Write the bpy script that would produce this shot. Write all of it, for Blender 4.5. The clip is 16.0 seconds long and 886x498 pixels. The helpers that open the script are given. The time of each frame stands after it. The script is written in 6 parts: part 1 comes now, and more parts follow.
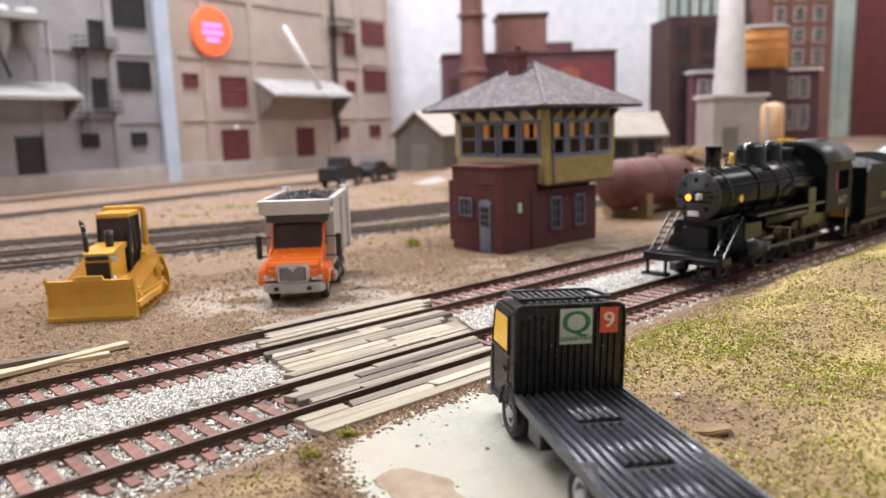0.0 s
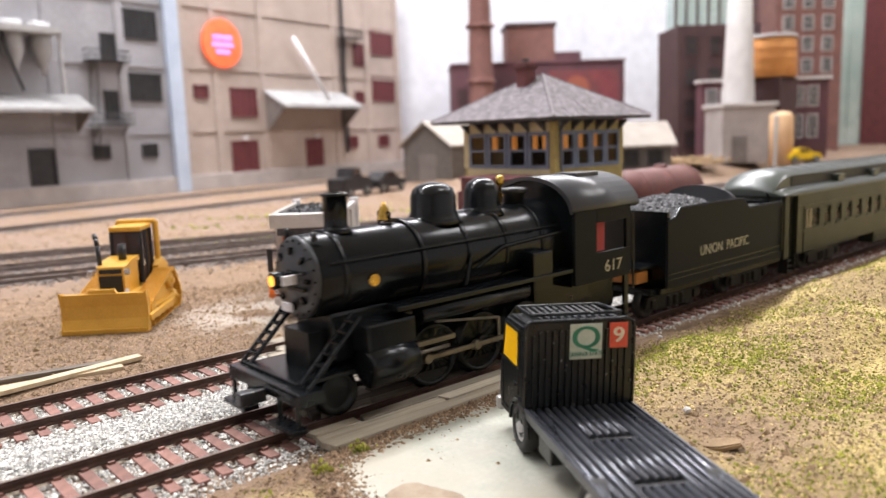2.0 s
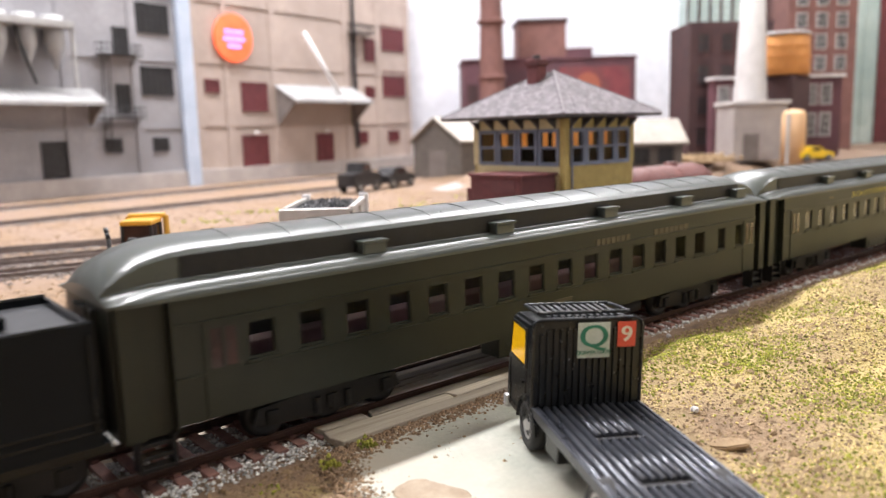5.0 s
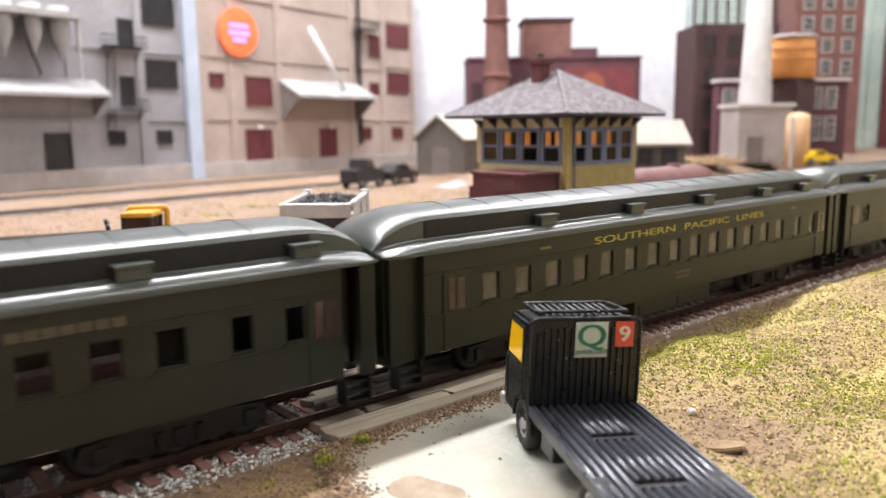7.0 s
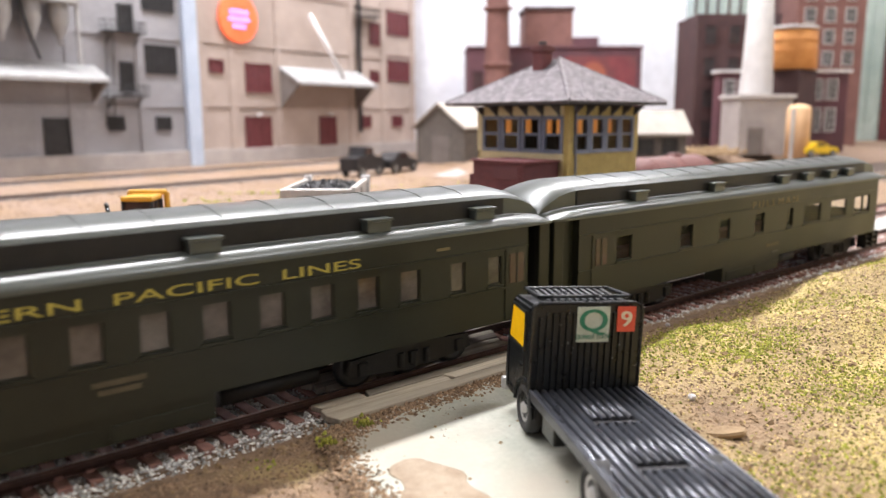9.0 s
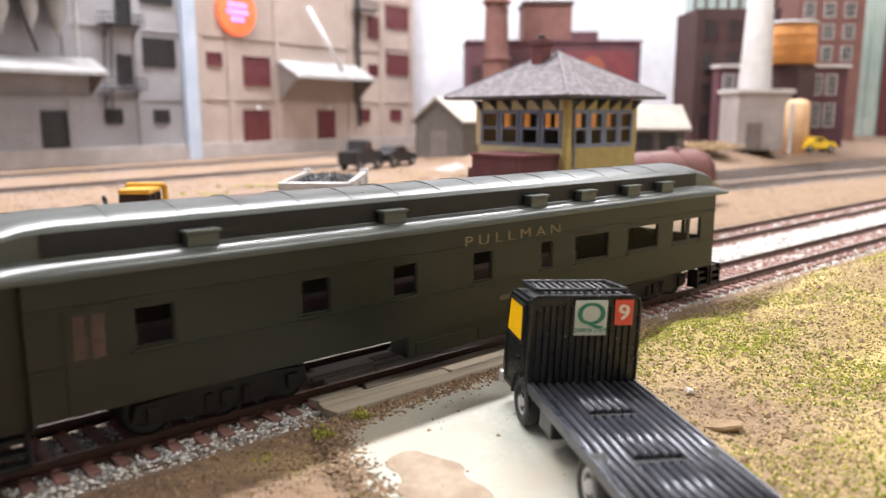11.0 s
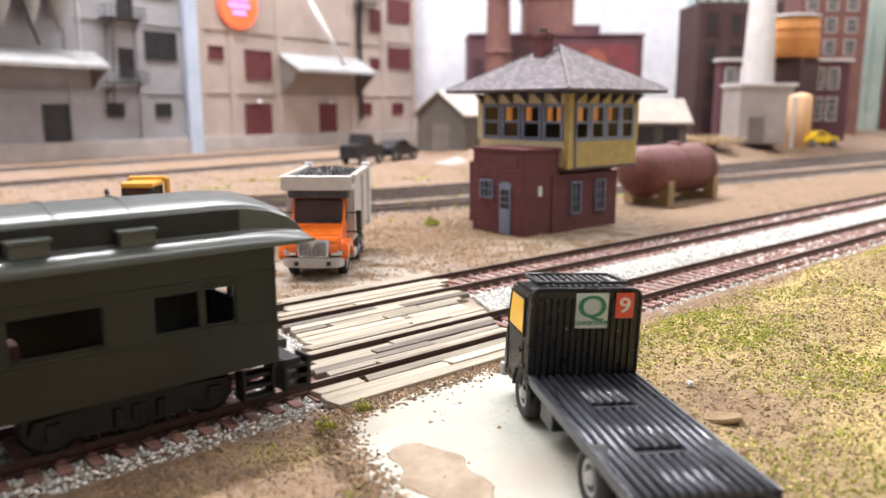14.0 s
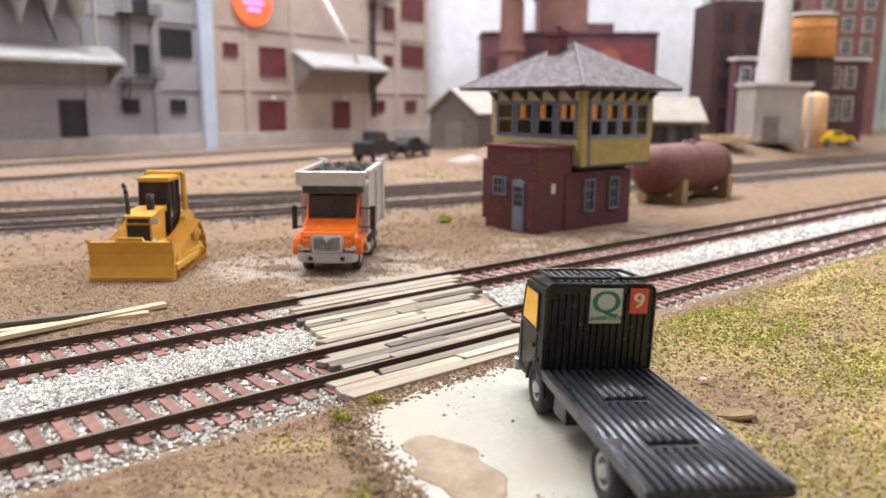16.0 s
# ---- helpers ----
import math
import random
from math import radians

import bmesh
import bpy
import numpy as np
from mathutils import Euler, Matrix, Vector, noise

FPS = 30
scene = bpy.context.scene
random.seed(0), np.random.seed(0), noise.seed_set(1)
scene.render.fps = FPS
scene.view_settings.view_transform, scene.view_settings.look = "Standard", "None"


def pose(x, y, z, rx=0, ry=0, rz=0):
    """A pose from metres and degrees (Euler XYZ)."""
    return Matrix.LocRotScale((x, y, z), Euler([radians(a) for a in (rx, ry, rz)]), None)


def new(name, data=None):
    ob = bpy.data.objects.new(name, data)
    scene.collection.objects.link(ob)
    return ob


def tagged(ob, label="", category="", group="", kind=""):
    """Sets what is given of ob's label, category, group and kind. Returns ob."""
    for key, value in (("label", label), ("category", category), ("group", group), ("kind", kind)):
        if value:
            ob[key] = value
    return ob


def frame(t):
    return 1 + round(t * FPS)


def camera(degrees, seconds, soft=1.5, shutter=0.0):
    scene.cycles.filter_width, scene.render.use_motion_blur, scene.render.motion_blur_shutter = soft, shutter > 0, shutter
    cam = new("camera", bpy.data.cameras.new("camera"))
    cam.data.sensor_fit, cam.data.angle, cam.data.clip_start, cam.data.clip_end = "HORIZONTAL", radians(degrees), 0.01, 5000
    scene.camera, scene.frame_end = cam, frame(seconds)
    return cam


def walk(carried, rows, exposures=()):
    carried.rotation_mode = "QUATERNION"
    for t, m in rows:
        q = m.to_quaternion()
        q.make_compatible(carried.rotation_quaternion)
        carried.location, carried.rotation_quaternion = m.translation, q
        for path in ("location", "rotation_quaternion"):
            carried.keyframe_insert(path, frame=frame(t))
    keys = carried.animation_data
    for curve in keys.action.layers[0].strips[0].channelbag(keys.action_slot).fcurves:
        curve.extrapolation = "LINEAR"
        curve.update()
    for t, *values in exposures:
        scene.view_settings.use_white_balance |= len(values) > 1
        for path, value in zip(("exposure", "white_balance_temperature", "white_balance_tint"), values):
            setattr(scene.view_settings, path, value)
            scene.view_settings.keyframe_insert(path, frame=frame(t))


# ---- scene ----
MM = 0.001
cam = camera(60.8, 16.0, soft=1.3, shutter=0.3)

# seconds, eye in millimetres, tilt, lean and heading in degrees
PATH = [
    (0, 2.21, 0.94, 62.01, 80.766, 1.749, -41.957),
    (0.5, 1.99, 0.18, 62.39, 81.044, 1.810, -41.749),
    (1, 2.14, 0.30, 62.58, 81.333, 1.748, -41.570),
    (1.5, 1.74, 0.66, 62.39, 81.456, 1.804, -41.428),
    (2, 1.19, 0.26, 63.67, 81.444, 1.998, -41.333),
    (2.5, 0.35, 0.23, 64.72, 81.301, 2.293, -41.218),
    (3, -0.01, 0.06, 64.93, 81.153, 2.398, -41.132),
    (3.5, 1.72, 0.88, 65.15, 81.063, 2.331, -41.144),
    (4, 0.67, 0.39, 64.81, 81.072, 2.178, -40.975),
    (6.5, 1.85, -0.13, 63.79, 81.080, 0.817, -40.269),
    (7, 1.86, -0.09, 63.79, 80.975, 0.654, -40.267),
    (7.5, 2.31, 0.14, 63.04, 80.800, 0.413, -40.283),
    (8, 1.85, -0.10, 62.95, 80.512, 0.407, -40.297),
    (8.5, 1.57, 0.22, 62.47, 80.356, 0.199, -40.288),
    (9, 1.18, 0.40, 62.58, 80.196, 0.180, -40.309),
    (11.5, 1.30, 0.34, 62.26, 79.719, -0.005, -40.417),
    (12, 1.31, 0.10, 62.48, 79.643, 0.094, -40.347),
    (12.5, 1.03, -0.23, 62.60, 79.579, 0.038, -40.334),
    (13, 1.21, -0.28, 62.37, 79.466, 0.108, -40.323),
    (13.5, 1.02, -0.00, 62.01, 79.367, -0.019, -40.323),
    (14, 0.80, -0.14, 62.25, 79.310, -0.015, -40.274),
    (14.5, 0.54, -0.91, 62.01, 79.231, -0.061, -40.145),
    (15, -1.27, -1.39, 63.29, 79.273, 0.009, -39.739),
    (15.5, -1.61, -1.16, 62.63, 79.235, -0.144, -39.478),
    (16, -0.42, -0.49, 61.62, 79.172, -0.313, -39.333),
]
walk(cam, [(t, pose(x * MM, y * MM, z * MM, a, b, c)) for t, x, y, z, a, b, c in PATH], [(0, 0.1), (1.5, 0.22), (3, 0.54), (6, 0.56), (13, 0.54), (14.5, 0.36), (15.2, 0.22), (16, 0.2)])
cam.data.dof.use_dof = True
cam.data.dof.focus_distance = 0.195
cam.data.dof.aperture_fstop = 18.0

# ---- light ----
world = bpy.data.worlds.new("world")
scene.world = world
world.use_nodes = True
world.node_tree.nodes["Background"].inputs[0].default_value = (0.9, 0.95, 1.0, 1)
world.node_tree.nodes["Background"].inputs[1].default_value = 0.04
# lamps: place, height, length, width, power; the last three are added unseen fills
LAMPS = [(-0.85, 0.76, 1.12, 1.0, 0.07, 5.0), (0.25, 0.76, 1.12, 1.0, 0.07, 23.5), (1.35, 0.76, 1.12, 1.0, 0.07, 11.0), (0.6, -0.35, 1.12, 0.55, 0.2, 4.5), (1.5, -0.1, 1.12, 0.55, 0.2, 5.0), (1.5, 1.0, 1.12, 0.55, 0.2, 4.0)]
CEIL = 1.15

# ---- small tools ----
rng = random.Random(7)


def box(bm, x0, x1, y0, y1, z0, z1, bevel=0.0, m=None):
    co = [(x, y, z) for x in (x0, x1) for y in (y0, y1) for z in (z0, z1)]
    vs = [bm.verts.new(m @ Vector(c) if m else c) for c in co]
    fs = [bm.faces.new([vs[i] for i in q]) for q in ((0, 1, 3, 2), (4, 6, 7, 5), (0, 4, 5, 1), (2, 3, 7, 6), (0, 2, 6, 4), (1, 5, 7, 3))]
    if bevel:
        es = list({e for f in fs for e in f.edges})
        bmesh.ops.bevel(bm, geom=es, offset=bevel, segments=2, affect="EDGES", profile=0.6)
    return bm


def cyl(bm, p, q, r, r2=None, seg=16, caps=True):
    p, q = Vector(p), Vector(q)
    r2 = r if r2 is None else r2
    turn = (q - p).to_track_quat("Z", "Y").to_matrix()
    ring = [[bm.verts.new(c + turn @ Vector((rr * math.cos(k * math.tau / seg), rr * math.sin(k * math.tau / seg), 0))) for k in range(seg)] for c, rr in ((p, r), (q, r2))]
    for k in range(seg):
        f = bm.faces.new((ring[0][k], ring[0][(k + 1) % seg], ring[1][(k + 1) % seg], ring[1][k]))
        f.smooth = seg > 8
    if caps:
        bm.faces.new(ring[0][::-1]), bm.faces.new(ring[1])
    return bm


def lathe(bm, base, axis, prof, seg=20):
    """prof: (distance along the axis, radius)."""
    base, turn = Vector(base), Vector(axis).to_track_quat("Z", "Y").to_matrix()
    rings = [[bm.verts.new(base + turn @ Vector((r * math.cos(k * math.tau / seg), r * math.sin(k * math.tau / seg), d))) for k in range(seg)] for d, r in prof]
    for a, b in zip(rings, rings[1:]):
        for k in range(seg):
            bm.faces.new((a[k], a[(k + 1) % seg], b[(k + 1) % seg], b[k])).smooth = True
    bm.faces.new(rings[0][::-1]), bm.faces.new(rings[-1])
    return bm


def prism(bm, poly, axis, a, b, m=None, smooth=False):
    """A closed outline pushed along an axis: x takes (y, z), y takes (x, z), z takes (x, y)."""
    def at(p, d):
        c = {"x": (d, p[0], p[1]), "y": (p[0], d, p[1]), "z": (p[0], p[1], d)}[axis]
        return m @ Vector(c) if m else c
    lo, hi = [bm.verts.new(at(p, a)) for p in poly], [bm.verts.new(at(p, b)) for p in poly]
    n = len(poly)
    for k in range(n):
        bm.faces.new((lo[k], lo[(k + 1) % n], hi[(k + 1) % n], hi[k])).smooth = smooth
    bm.faces.new(lo[::-1]), bm.faces.new(hi)
    return bm


def tube(bm, pts, r, seg=8):
    for p, q in zip(pts, pts[1:]):
        cyl(bm, p, q, r, seg=seg)
    return bm


def mesh_of(name, bm, material, smooth=False):
    bmesh.ops.recalc_face_normals(bm, faces=bm.faces)
    bmesh.ops.scale(bm, vec=(MM, MM, MM), verts=bm.verts)
    me = bpy.data.meshes.new(name)
    bm.to_mesh(me)
    bm.free()
    me.materials.append(material)
    return me


def part(name, bm, material, parent, label=""):
    ob = new(name, mesh_of(name, bm, material))
    ob.parent = parent
    return tagged(ob, label)


def thing(name, label, category, x=0, y=0, z=0, rz=0, group="", kind=""):
    ob = new(name)
    ob.empty_display_size = 0.01
    ob.matrix_basis = pose(x * MM, y * MM, z * MM, 0, 0, rz)
    return tagged(ob, label, category, group, kind)


def cloud_mesh(name, verts, faces, material, kind="stuff", label="", category="", parent=None):
    me = bpy.data.meshes.new(name)
    me.from_pydata((np.asarray(verts) * MM).tolist(), [], faces if isinstance(faces, list) else faces.tolist())
    me.materials.append(material)
    ob = new(name, me)
    ob.parent = parent
    return tagged(ob, label, category, kind=kind)


def B():
    return bmesh.new()


# ---- materials ----
def paint(name, a, b, size=2.0, rough=0.6, metal=0.0, bump=0.1, fine=0.4, island=0.0, spec=0.5, big=None, glow=0, coat=0.0, each=0.0, along=1.0, fleck=None):
    """Two tones in patches of size mm, a finer grain, and relief of bump mm; island and each vary piece by piece."""
    m = bpy.data.materials.new(name)
    m.use_nodes = True
    nt = m.node_tree
    N, L = nt.nodes, nt.links
    bs = N["Principled BSDF"]
    co = N.new("ShaderNodeTexCoord").outputs["Object"]
    if along != 1.0:
        mp = N.new("ShaderNodeMapping")
        mp.inputs["Scale"].default_value = (along, 1, 1)
        L.new(co, mp.inputs["Vector"])
        co = mp.outputs["Vector"]
    n1 = N.new("ShaderNodeTexNoise")
    n1.inputs["Scale"].default_value, n1.inputs["Detail"].default_value, n1.inputs["Roughness"].default_value = 1000 / size, 6, 0.65
    L.new(co, n1.inputs["Vector"])
    n2 = N.new("ShaderNodeTexNoise")
    n2.inputs["Scale"].default_value, n2.inputs["Detail"].default_value = 1000 / fine, 3
    L.new(co, n2.inputs["Vector"])
    ramp = N.new("ShaderNodeValToRGB")
    ramp.color_ramp.elements[0].position, ramp.color_ramp.elements[1].position = 0.33, 0.67
    ramp.color_ramp.elements[0].color, ramp.color_ramp.elements[1].color = (*a, 1), (*b, 1)
    L.new(n1.outputs["Fac"], ramp.inputs["Fac"])
    hsv = N.new("ShaderNodeHueSaturation")
    L.new(ramp.outputs["Color"], hsv.inputs["Color"])
    val = N.new("ShaderNodeMapRange")
    val.inputs["To Min"].default_value, val.inputs["To Max"].default_value = 0.8, 1.2
    L.new(n2.outputs["Fac"], val.inputs["Value"])
    out = val.outputs["Result"]
    for src, amount in (("ShaderNodeNewGeometry", island), ("ShaderNodeObjectInfo", each)):
        if amount:
            g = N.new(src)
            r = N.new("ShaderNodeMapRange")
            r.inputs["To Min"].default_value, r.inputs["To Max"].default_value = 1 - amount, 1 + amount
            L.new(g.outputs["Random Per Island" if island and src.endswith("Geometry") else "Random"], r.inputs["Value"])
            mu = N.new("ShaderNodeMath")
            mu.operation = "MULTIPLY"
            L.new(out, mu.inputs[0]), L.new(r.outputs["Result"], mu.inputs[1])
            out = mu.outputs["Value"]
    L.new(out, hsv.inputs["Value"])
    col = hsv.outputs["Color"]
    if big:
        n3 = N.new("ShaderNodeTexNoise")
        n3.inputs["Scale"].default_value, n3.inputs["Detail"].default_value = 1000 / big[0], 4
        L.new(co, n3.inputs["Vector"])
        rm = N.new("ShaderNodeMapRange")
        rm.inputs["From Min"].default_value, rm.inputs["From Max"].default_value = 0.45, 0.7
        L.new(n3.outputs["Fac"], rm.inputs["Value"])
        mx = N.new("ShaderNodeMix")
        mx.data_type = "RGBA"
        L.new(rm.outputs["Result"], mx.inputs["Factor"]), L.new(col, mx.inputs[6])
        mx.inputs[7].default_value = (*big[1], 1)
        col = mx.outputs[2]
    if fleck:
        n4 = N.new("ShaderNodeTexNoise")
        n4.inputs["Scale"].default_value, n4.inputs["Detail"].default_value = 1000 / fleck[0], 5
        L.new(co, n4.inputs["Vector"])
        rf_ = N.new("ShaderNodeMapRange")
        rf_.inputs["From Min"].default_value, rf_.inputs["From Max"].default_value = fleck[2], fleck[2] + 0.03
        L.new(n4.outputs["Fac"], rf_.inputs["Value"])
        mf = N.new("ShaderNodeMix")
        mf.data_type = "RGBA"
        L.new(rf_.outputs["Result"], mf.inputs["Factor"]), L.new(col, mf.inputs[6])
        mf.inputs[7].default_value = (*fleck[1], 1)
        col = mf.outputs[2]
    L.new(col, bs.inputs["Base Color"])
    bs.inputs["Roughness"].default_value, bs.inputs["Metallic"].default_value = rough, metal
    bs.inputs["Specular IOR Level"].default_value = spec
    bs.inputs["Coat Weight"].default_value = coat
    if rough > 0.12:
        rr = N.new("ShaderNodeMapRange")
        rr.inputs["To Min"].default_value, rr.inputs["To Max"].default_value = max(0.05, rough - 0.12), min(1, rough + 0.12)
        L.new(n1.outputs["Fac"], rr.inputs["Value"]), L.new(rr.outputs["Result"], bs.inputs["Roughness"])
    if bump:
        bp = N.new("ShaderNodeBump")
        bp.inputs["Distance"].default_value, bp.inputs["Strength"].default_value = bump * MM, 0.8
        ad = N.new("ShaderNodeMath")
        L.new(n1.outputs["Fac"], ad.inputs[0]), L.new(n2.outputs["Fac"], ad.inputs[1])
        L.new(ad.outputs["Value"], bp.inputs["Height"]), L.new(bp.outputs["Normal"], bs.inputs["Normal"])
    if glow:
        L.new(col, bs.inputs["Emission Color"])
        bs.inputs["Emission Strength"].default_value = glow
    return m


def glass_mat(name, tint=(0.9, 0.95, 0.95), rough=0.03):
    m = bpy.data.materials.new(name)
    m.use_nodes = True
    bs = m.node_tree.nodes["Principled BSDF"]
    bs.inputs["Base Color"].default_value = (*tint, 1)
    bs.inputs["Transmission Weight"].default_value, bs.inputs["Roughness"].default_value, bs.inputs["IOR"].default_value = 1.0, rough, 1.1
    return m


RAIL = paint("rail_brown", (0.045, 0.022, 0.015), (0.08, 0.04, 0.028), 3, 0.55, 0.2, 0.05)
RAILTOP = paint("rail_head", (0.2, 0.15, 0.12), (0.34, 0.27, 0.23), 8, 0.35, 0.8, 0.02)
YARDRAIL = paint("dull_yard_rail", (0.13, 0.1, 0.09), (0.22, 0.175, 0.155), 6, 0.6, 0.2, 0.05)
TIE = paint("tie_brown", (0.2, 0.1, 0.078), (0.3, 0.155, 0.125), 2, 0.8, 0, 0.15, each=0.2, island=0.2)
TIEDARK = paint("tie_dark", (0.13, 0.105, 0.092), (0.22, 0.18, 0.155), 3, 0.85, 0, 0.2, island=0.25)
BALLAST = paint("ballast_stone", (0.4, 0.395, 0.375), (0.84, 0.82, 0.77), 1.0, 0.85, 0, 0.1, island=0.55)
GREYSTONE = paint("yard_ballast", (0.15, 0.13, 0.12), (0.3, 0.26, 0.235), 3, 0.9, 0, 0.15, island=0.4)
DIRTGRAIN = paint("dirt_grain", (0.17, 0.108, 0.064), (0.36, 0.25, 0.155), 1.5, 0.95, 0, 0.1, island=0.45)
TURF = paint("turf", (0.17, 0.195, 0.028), (0.42, 0.41, 0.065), 2.5, 0.95, 0, 0.1, island=0.45)
STRAW = paint("straw_turf", (0.44, 0.34, 0.13), (0.7, 0.56, 0.25), 2, 0.95, 0, 0.1, island=0.4)
PLANK = paint("weathered_plank", (0.24, 0.2, 0.145), (0.5, 0.44, 0.34), 2.2, 0.8, 0, 0.14, each=0.34, along=0.06, big=(16, (0.32, 0.28, 0.22)))
PLANKD = paint("dark_plank", (0.11, 0.09, 0.075), (0.24, 0.2, 0.16), 2.0, 0.85, 0, 0.14, each=0.2, along=0.06)
CONCRETE = paint("pale_green_concrete", (0.36, 0.375, 0.305), (0.49, 0.485, 0.415), 12, 0.45, 0, 0.1, fine=1.0, big=(26, (0.44, 0.4, 0.32)))
STAIN = paint("brown_stain", (0.24, 0.165, 0.1), (0.4, 0.32, 0.23), 7, 0.7, 0, 0.05)
BRICK = paint("tower_brick", (0.085, 0.021, 0.024), (0.135, 0.036, 0.037), 4, 0.65, 0, 0.08, each=0.25)
MORTAR = paint("tower_mortar", (0.078, 0.022, 0.025), (0.11, 0.034, 0.035), 4, 0.8, 0, 0.1)
CREAM = paint("cream_siding", (0.5, 0.42, 0.24), (0.62, 0.53, 0.32), 4, 0.7, 0, 0.06)
OLIVE = paint("yellow_siding", (0.3, 0.22, 0.07), (0.42, 0.32, 0.11), 5, 0.7, 0, 0.08)
BLUETRIM = paint("slate_blue_trim", (0.12, 0.14, 0.19), (0.17, 0.19, 0.25), 3, 0.6, 0, 0.04)
SHINGLE = paint("grey_shingle", (0.13, 0.115, 0.125), (0.25, 0.225, 0.235), 2.5, 0.85, 0, 0.15, each=0.25)
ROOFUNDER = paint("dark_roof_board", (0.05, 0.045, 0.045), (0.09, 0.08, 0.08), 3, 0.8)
WARMROOM = paint("lamplit_room", (0.7, 0.24, 0.05), (0.8, 0.33, 0.09), 9, 0.8, 0, 0, glow=0.28)
# near-black that stands in for shade inside rooms, openings and coaches
INNERSHADE = paint("inner_shade", (0.015, 0.014, 0.014), (0.04, 0.035, 0.032), 6, 0.8)
GREYWALL = paint("grey_concrete_wall", (0.245, 0.24, 0.255), (0.33, 0.322, 0.34), 40, 0.8, 0, 0.3, fine=4, big=(120, (0.22, 0.212, 0.226)))
TANWALL = paint("tan_concrete_wall", (0.34, 0.272, 0.235), (0.42, 0.34, 0.3), 40, 0.8, 0, 0.3, fine=4, big=(120, (0.3, 0.242, 0.212)))
PALEBLUE = paint("pale_blue_pier", (0.36, 0.42, 0.52), (0.44, 0.5, 0.6), 30, 0.7, 0, 0.2)
FOOTING = paint("grey_footing", (0.3, 0.27, 0.26), (0.4, 0.36, 0.34), 25, 0.8, 0, 0.3)
BURGUNDY = paint("burgundy_steel", (0.09, 0.018, 0.022), (0.14, 0.03, 0.035), 12, 0.55, 0, 0.2)
BLACKSASH = paint("black_sash", (0.012, 0.012, 0.014), (0.03, 0.03, 0.032), 8, 0.35, 0, 0.1)
CANOPY = paint("pale_grey_canopy", (0.28, 0.275, 0.275), (0.37, 0.365, 0.36), 20, 0.6, 0, 0.2)
CANOPY_IN = paint("dark_canopy_frame", (0.14, 0.12, 0.11), (0.2, 0.175, 0.16), 20, 0.7)
IRON = paint("black_iron", (0.015, 0.014, 0.016), (0.04, 0.037, 0.038), 6, 0.5, 0.3)
ORANGESIGN = paint("orange_sign", (0.85, 0.1, 0.03), (0.95, 0.15, 0.05), 30, 0.5, 0, 0, glow=0.55)
PURPLE = paint("violet_sign", (0.5, 0.25, 0.85), (0.6, 0.33, 0.95), 20, 0.5, 0, 0, glow=0.5)
SHEDWALL = paint("grey_brown_boards", (0.1, 0.087, 0.078), (0.16, 0.14, 0.125), 8, 0.85, 0, 0.2)
SHEDROOF = paint("tan_tin_roof", (0.27, 0.235, 0.2), (0.37, 0.325, 0.28), 20, 0.7, 0, 0.2)
TANK = paint("rust_red_tank", (0.1, 0.032, 0.028), (0.17, 0.056, 0.046), 9, 0.6, 0, 0.12)
TIMBER = paint("tan_timber", (0.25, 0.17, 0.09), (0.36, 0.25, 0.13), 5, 0.8)
WHITEWALL = paint("white_room_wall", (0.61, 0.62, 0.67), (0.66, 0.67, 0.72), 400, 0.8, 0, 0.1, fine=20)
CEILING = paint("white_ceiling", (0.78, 0.78, 0.78), (0.84, 0.84, 0.84), 300, 0.9, 0, 0.1, fine=20)
DARKRED = paint("dark_red_brick", (0.1, 0.04, 0.052), (0.14, 0.058, 0.07), 25, 0.8, 0, 0.2, big=(60, (0.075, 0.036, 0.046)))
BROWNBRICK = paint("brown_brick", (0.15, 0.07, 0.06), (0.21, 0.1, 0.085), 20, 0.8, 0, 0.2)
DARKBROWN = paint("dark_brown_wall", (0.045, 0.022, 0.024), (0.075, 0.038, 0.038), 30, 0.8)
PALESTONE = paint("pale_stone", (0.42, 0.395, 0.385), (0.51, 0.485, 0.47), 20, 0.8, 0, 0.2)
ORANGETANK = paint("orange_wood_tank", (0.5, 0.2, 0.05), (0.62, 0.28, 0.08), 12, 0.7, 0, 0.2)
PEACH = paint("peach_tank", (0.62, 0.38, 0.2), (0.7, 0.46, 0.27), 15, 0.6)
TEAL = paint("teal_glass_wall", (0.32, 0.42, 0.4), (0.48, 0.57, 0.54), 90, 0.25, 0.1, 0.1)
TRIMWHITE = paint("white_trim", (0.6, 0.58, 0.58), (0.7, 0.68, 0.68), 10, 0.7)
REDPAINT = paint("red_mural", (0.15, 0.03, 0.04), (0.22, 0.05, 0.055), 20, 0.7, big=(50, (0.13, 0.05, 0.05)))
ORANGEPAINT = paint("orange_mural", (0.26, 0.07, 0.045), (0.32, 0.1, 0.06), 20, 0.7)
YELLOW = paint("dozer_yellow", (0.62, 0.33, 0.035), (0.7, 0.39, 0.05), 8, 0.35, 0, 0.02, coat=0.2)
YELLOWCAR = paint("yellow_car", (0.75, 0.5, 0.02), (0.82, 0.57, 0.03), 8, 0.3, 0, 0)
BLACKPL = paint("black_plastic", (0.012, 0.012, 0.013), (0.022, 0.022, 0.024), 4, 0.35, 0, 0.02)
RUBBER = paint("black_rubber", (0.018, 0.017, 0.017), (0.035, 0.033, 0.032), 3, 0.75, 0, 0.05)
ORANGE = paint("truck_orange", (0.8, 0.15, 0.015), (0.86, 0.19, 0.025), 8, 0.25, 0, 0.01, coat=0.4)
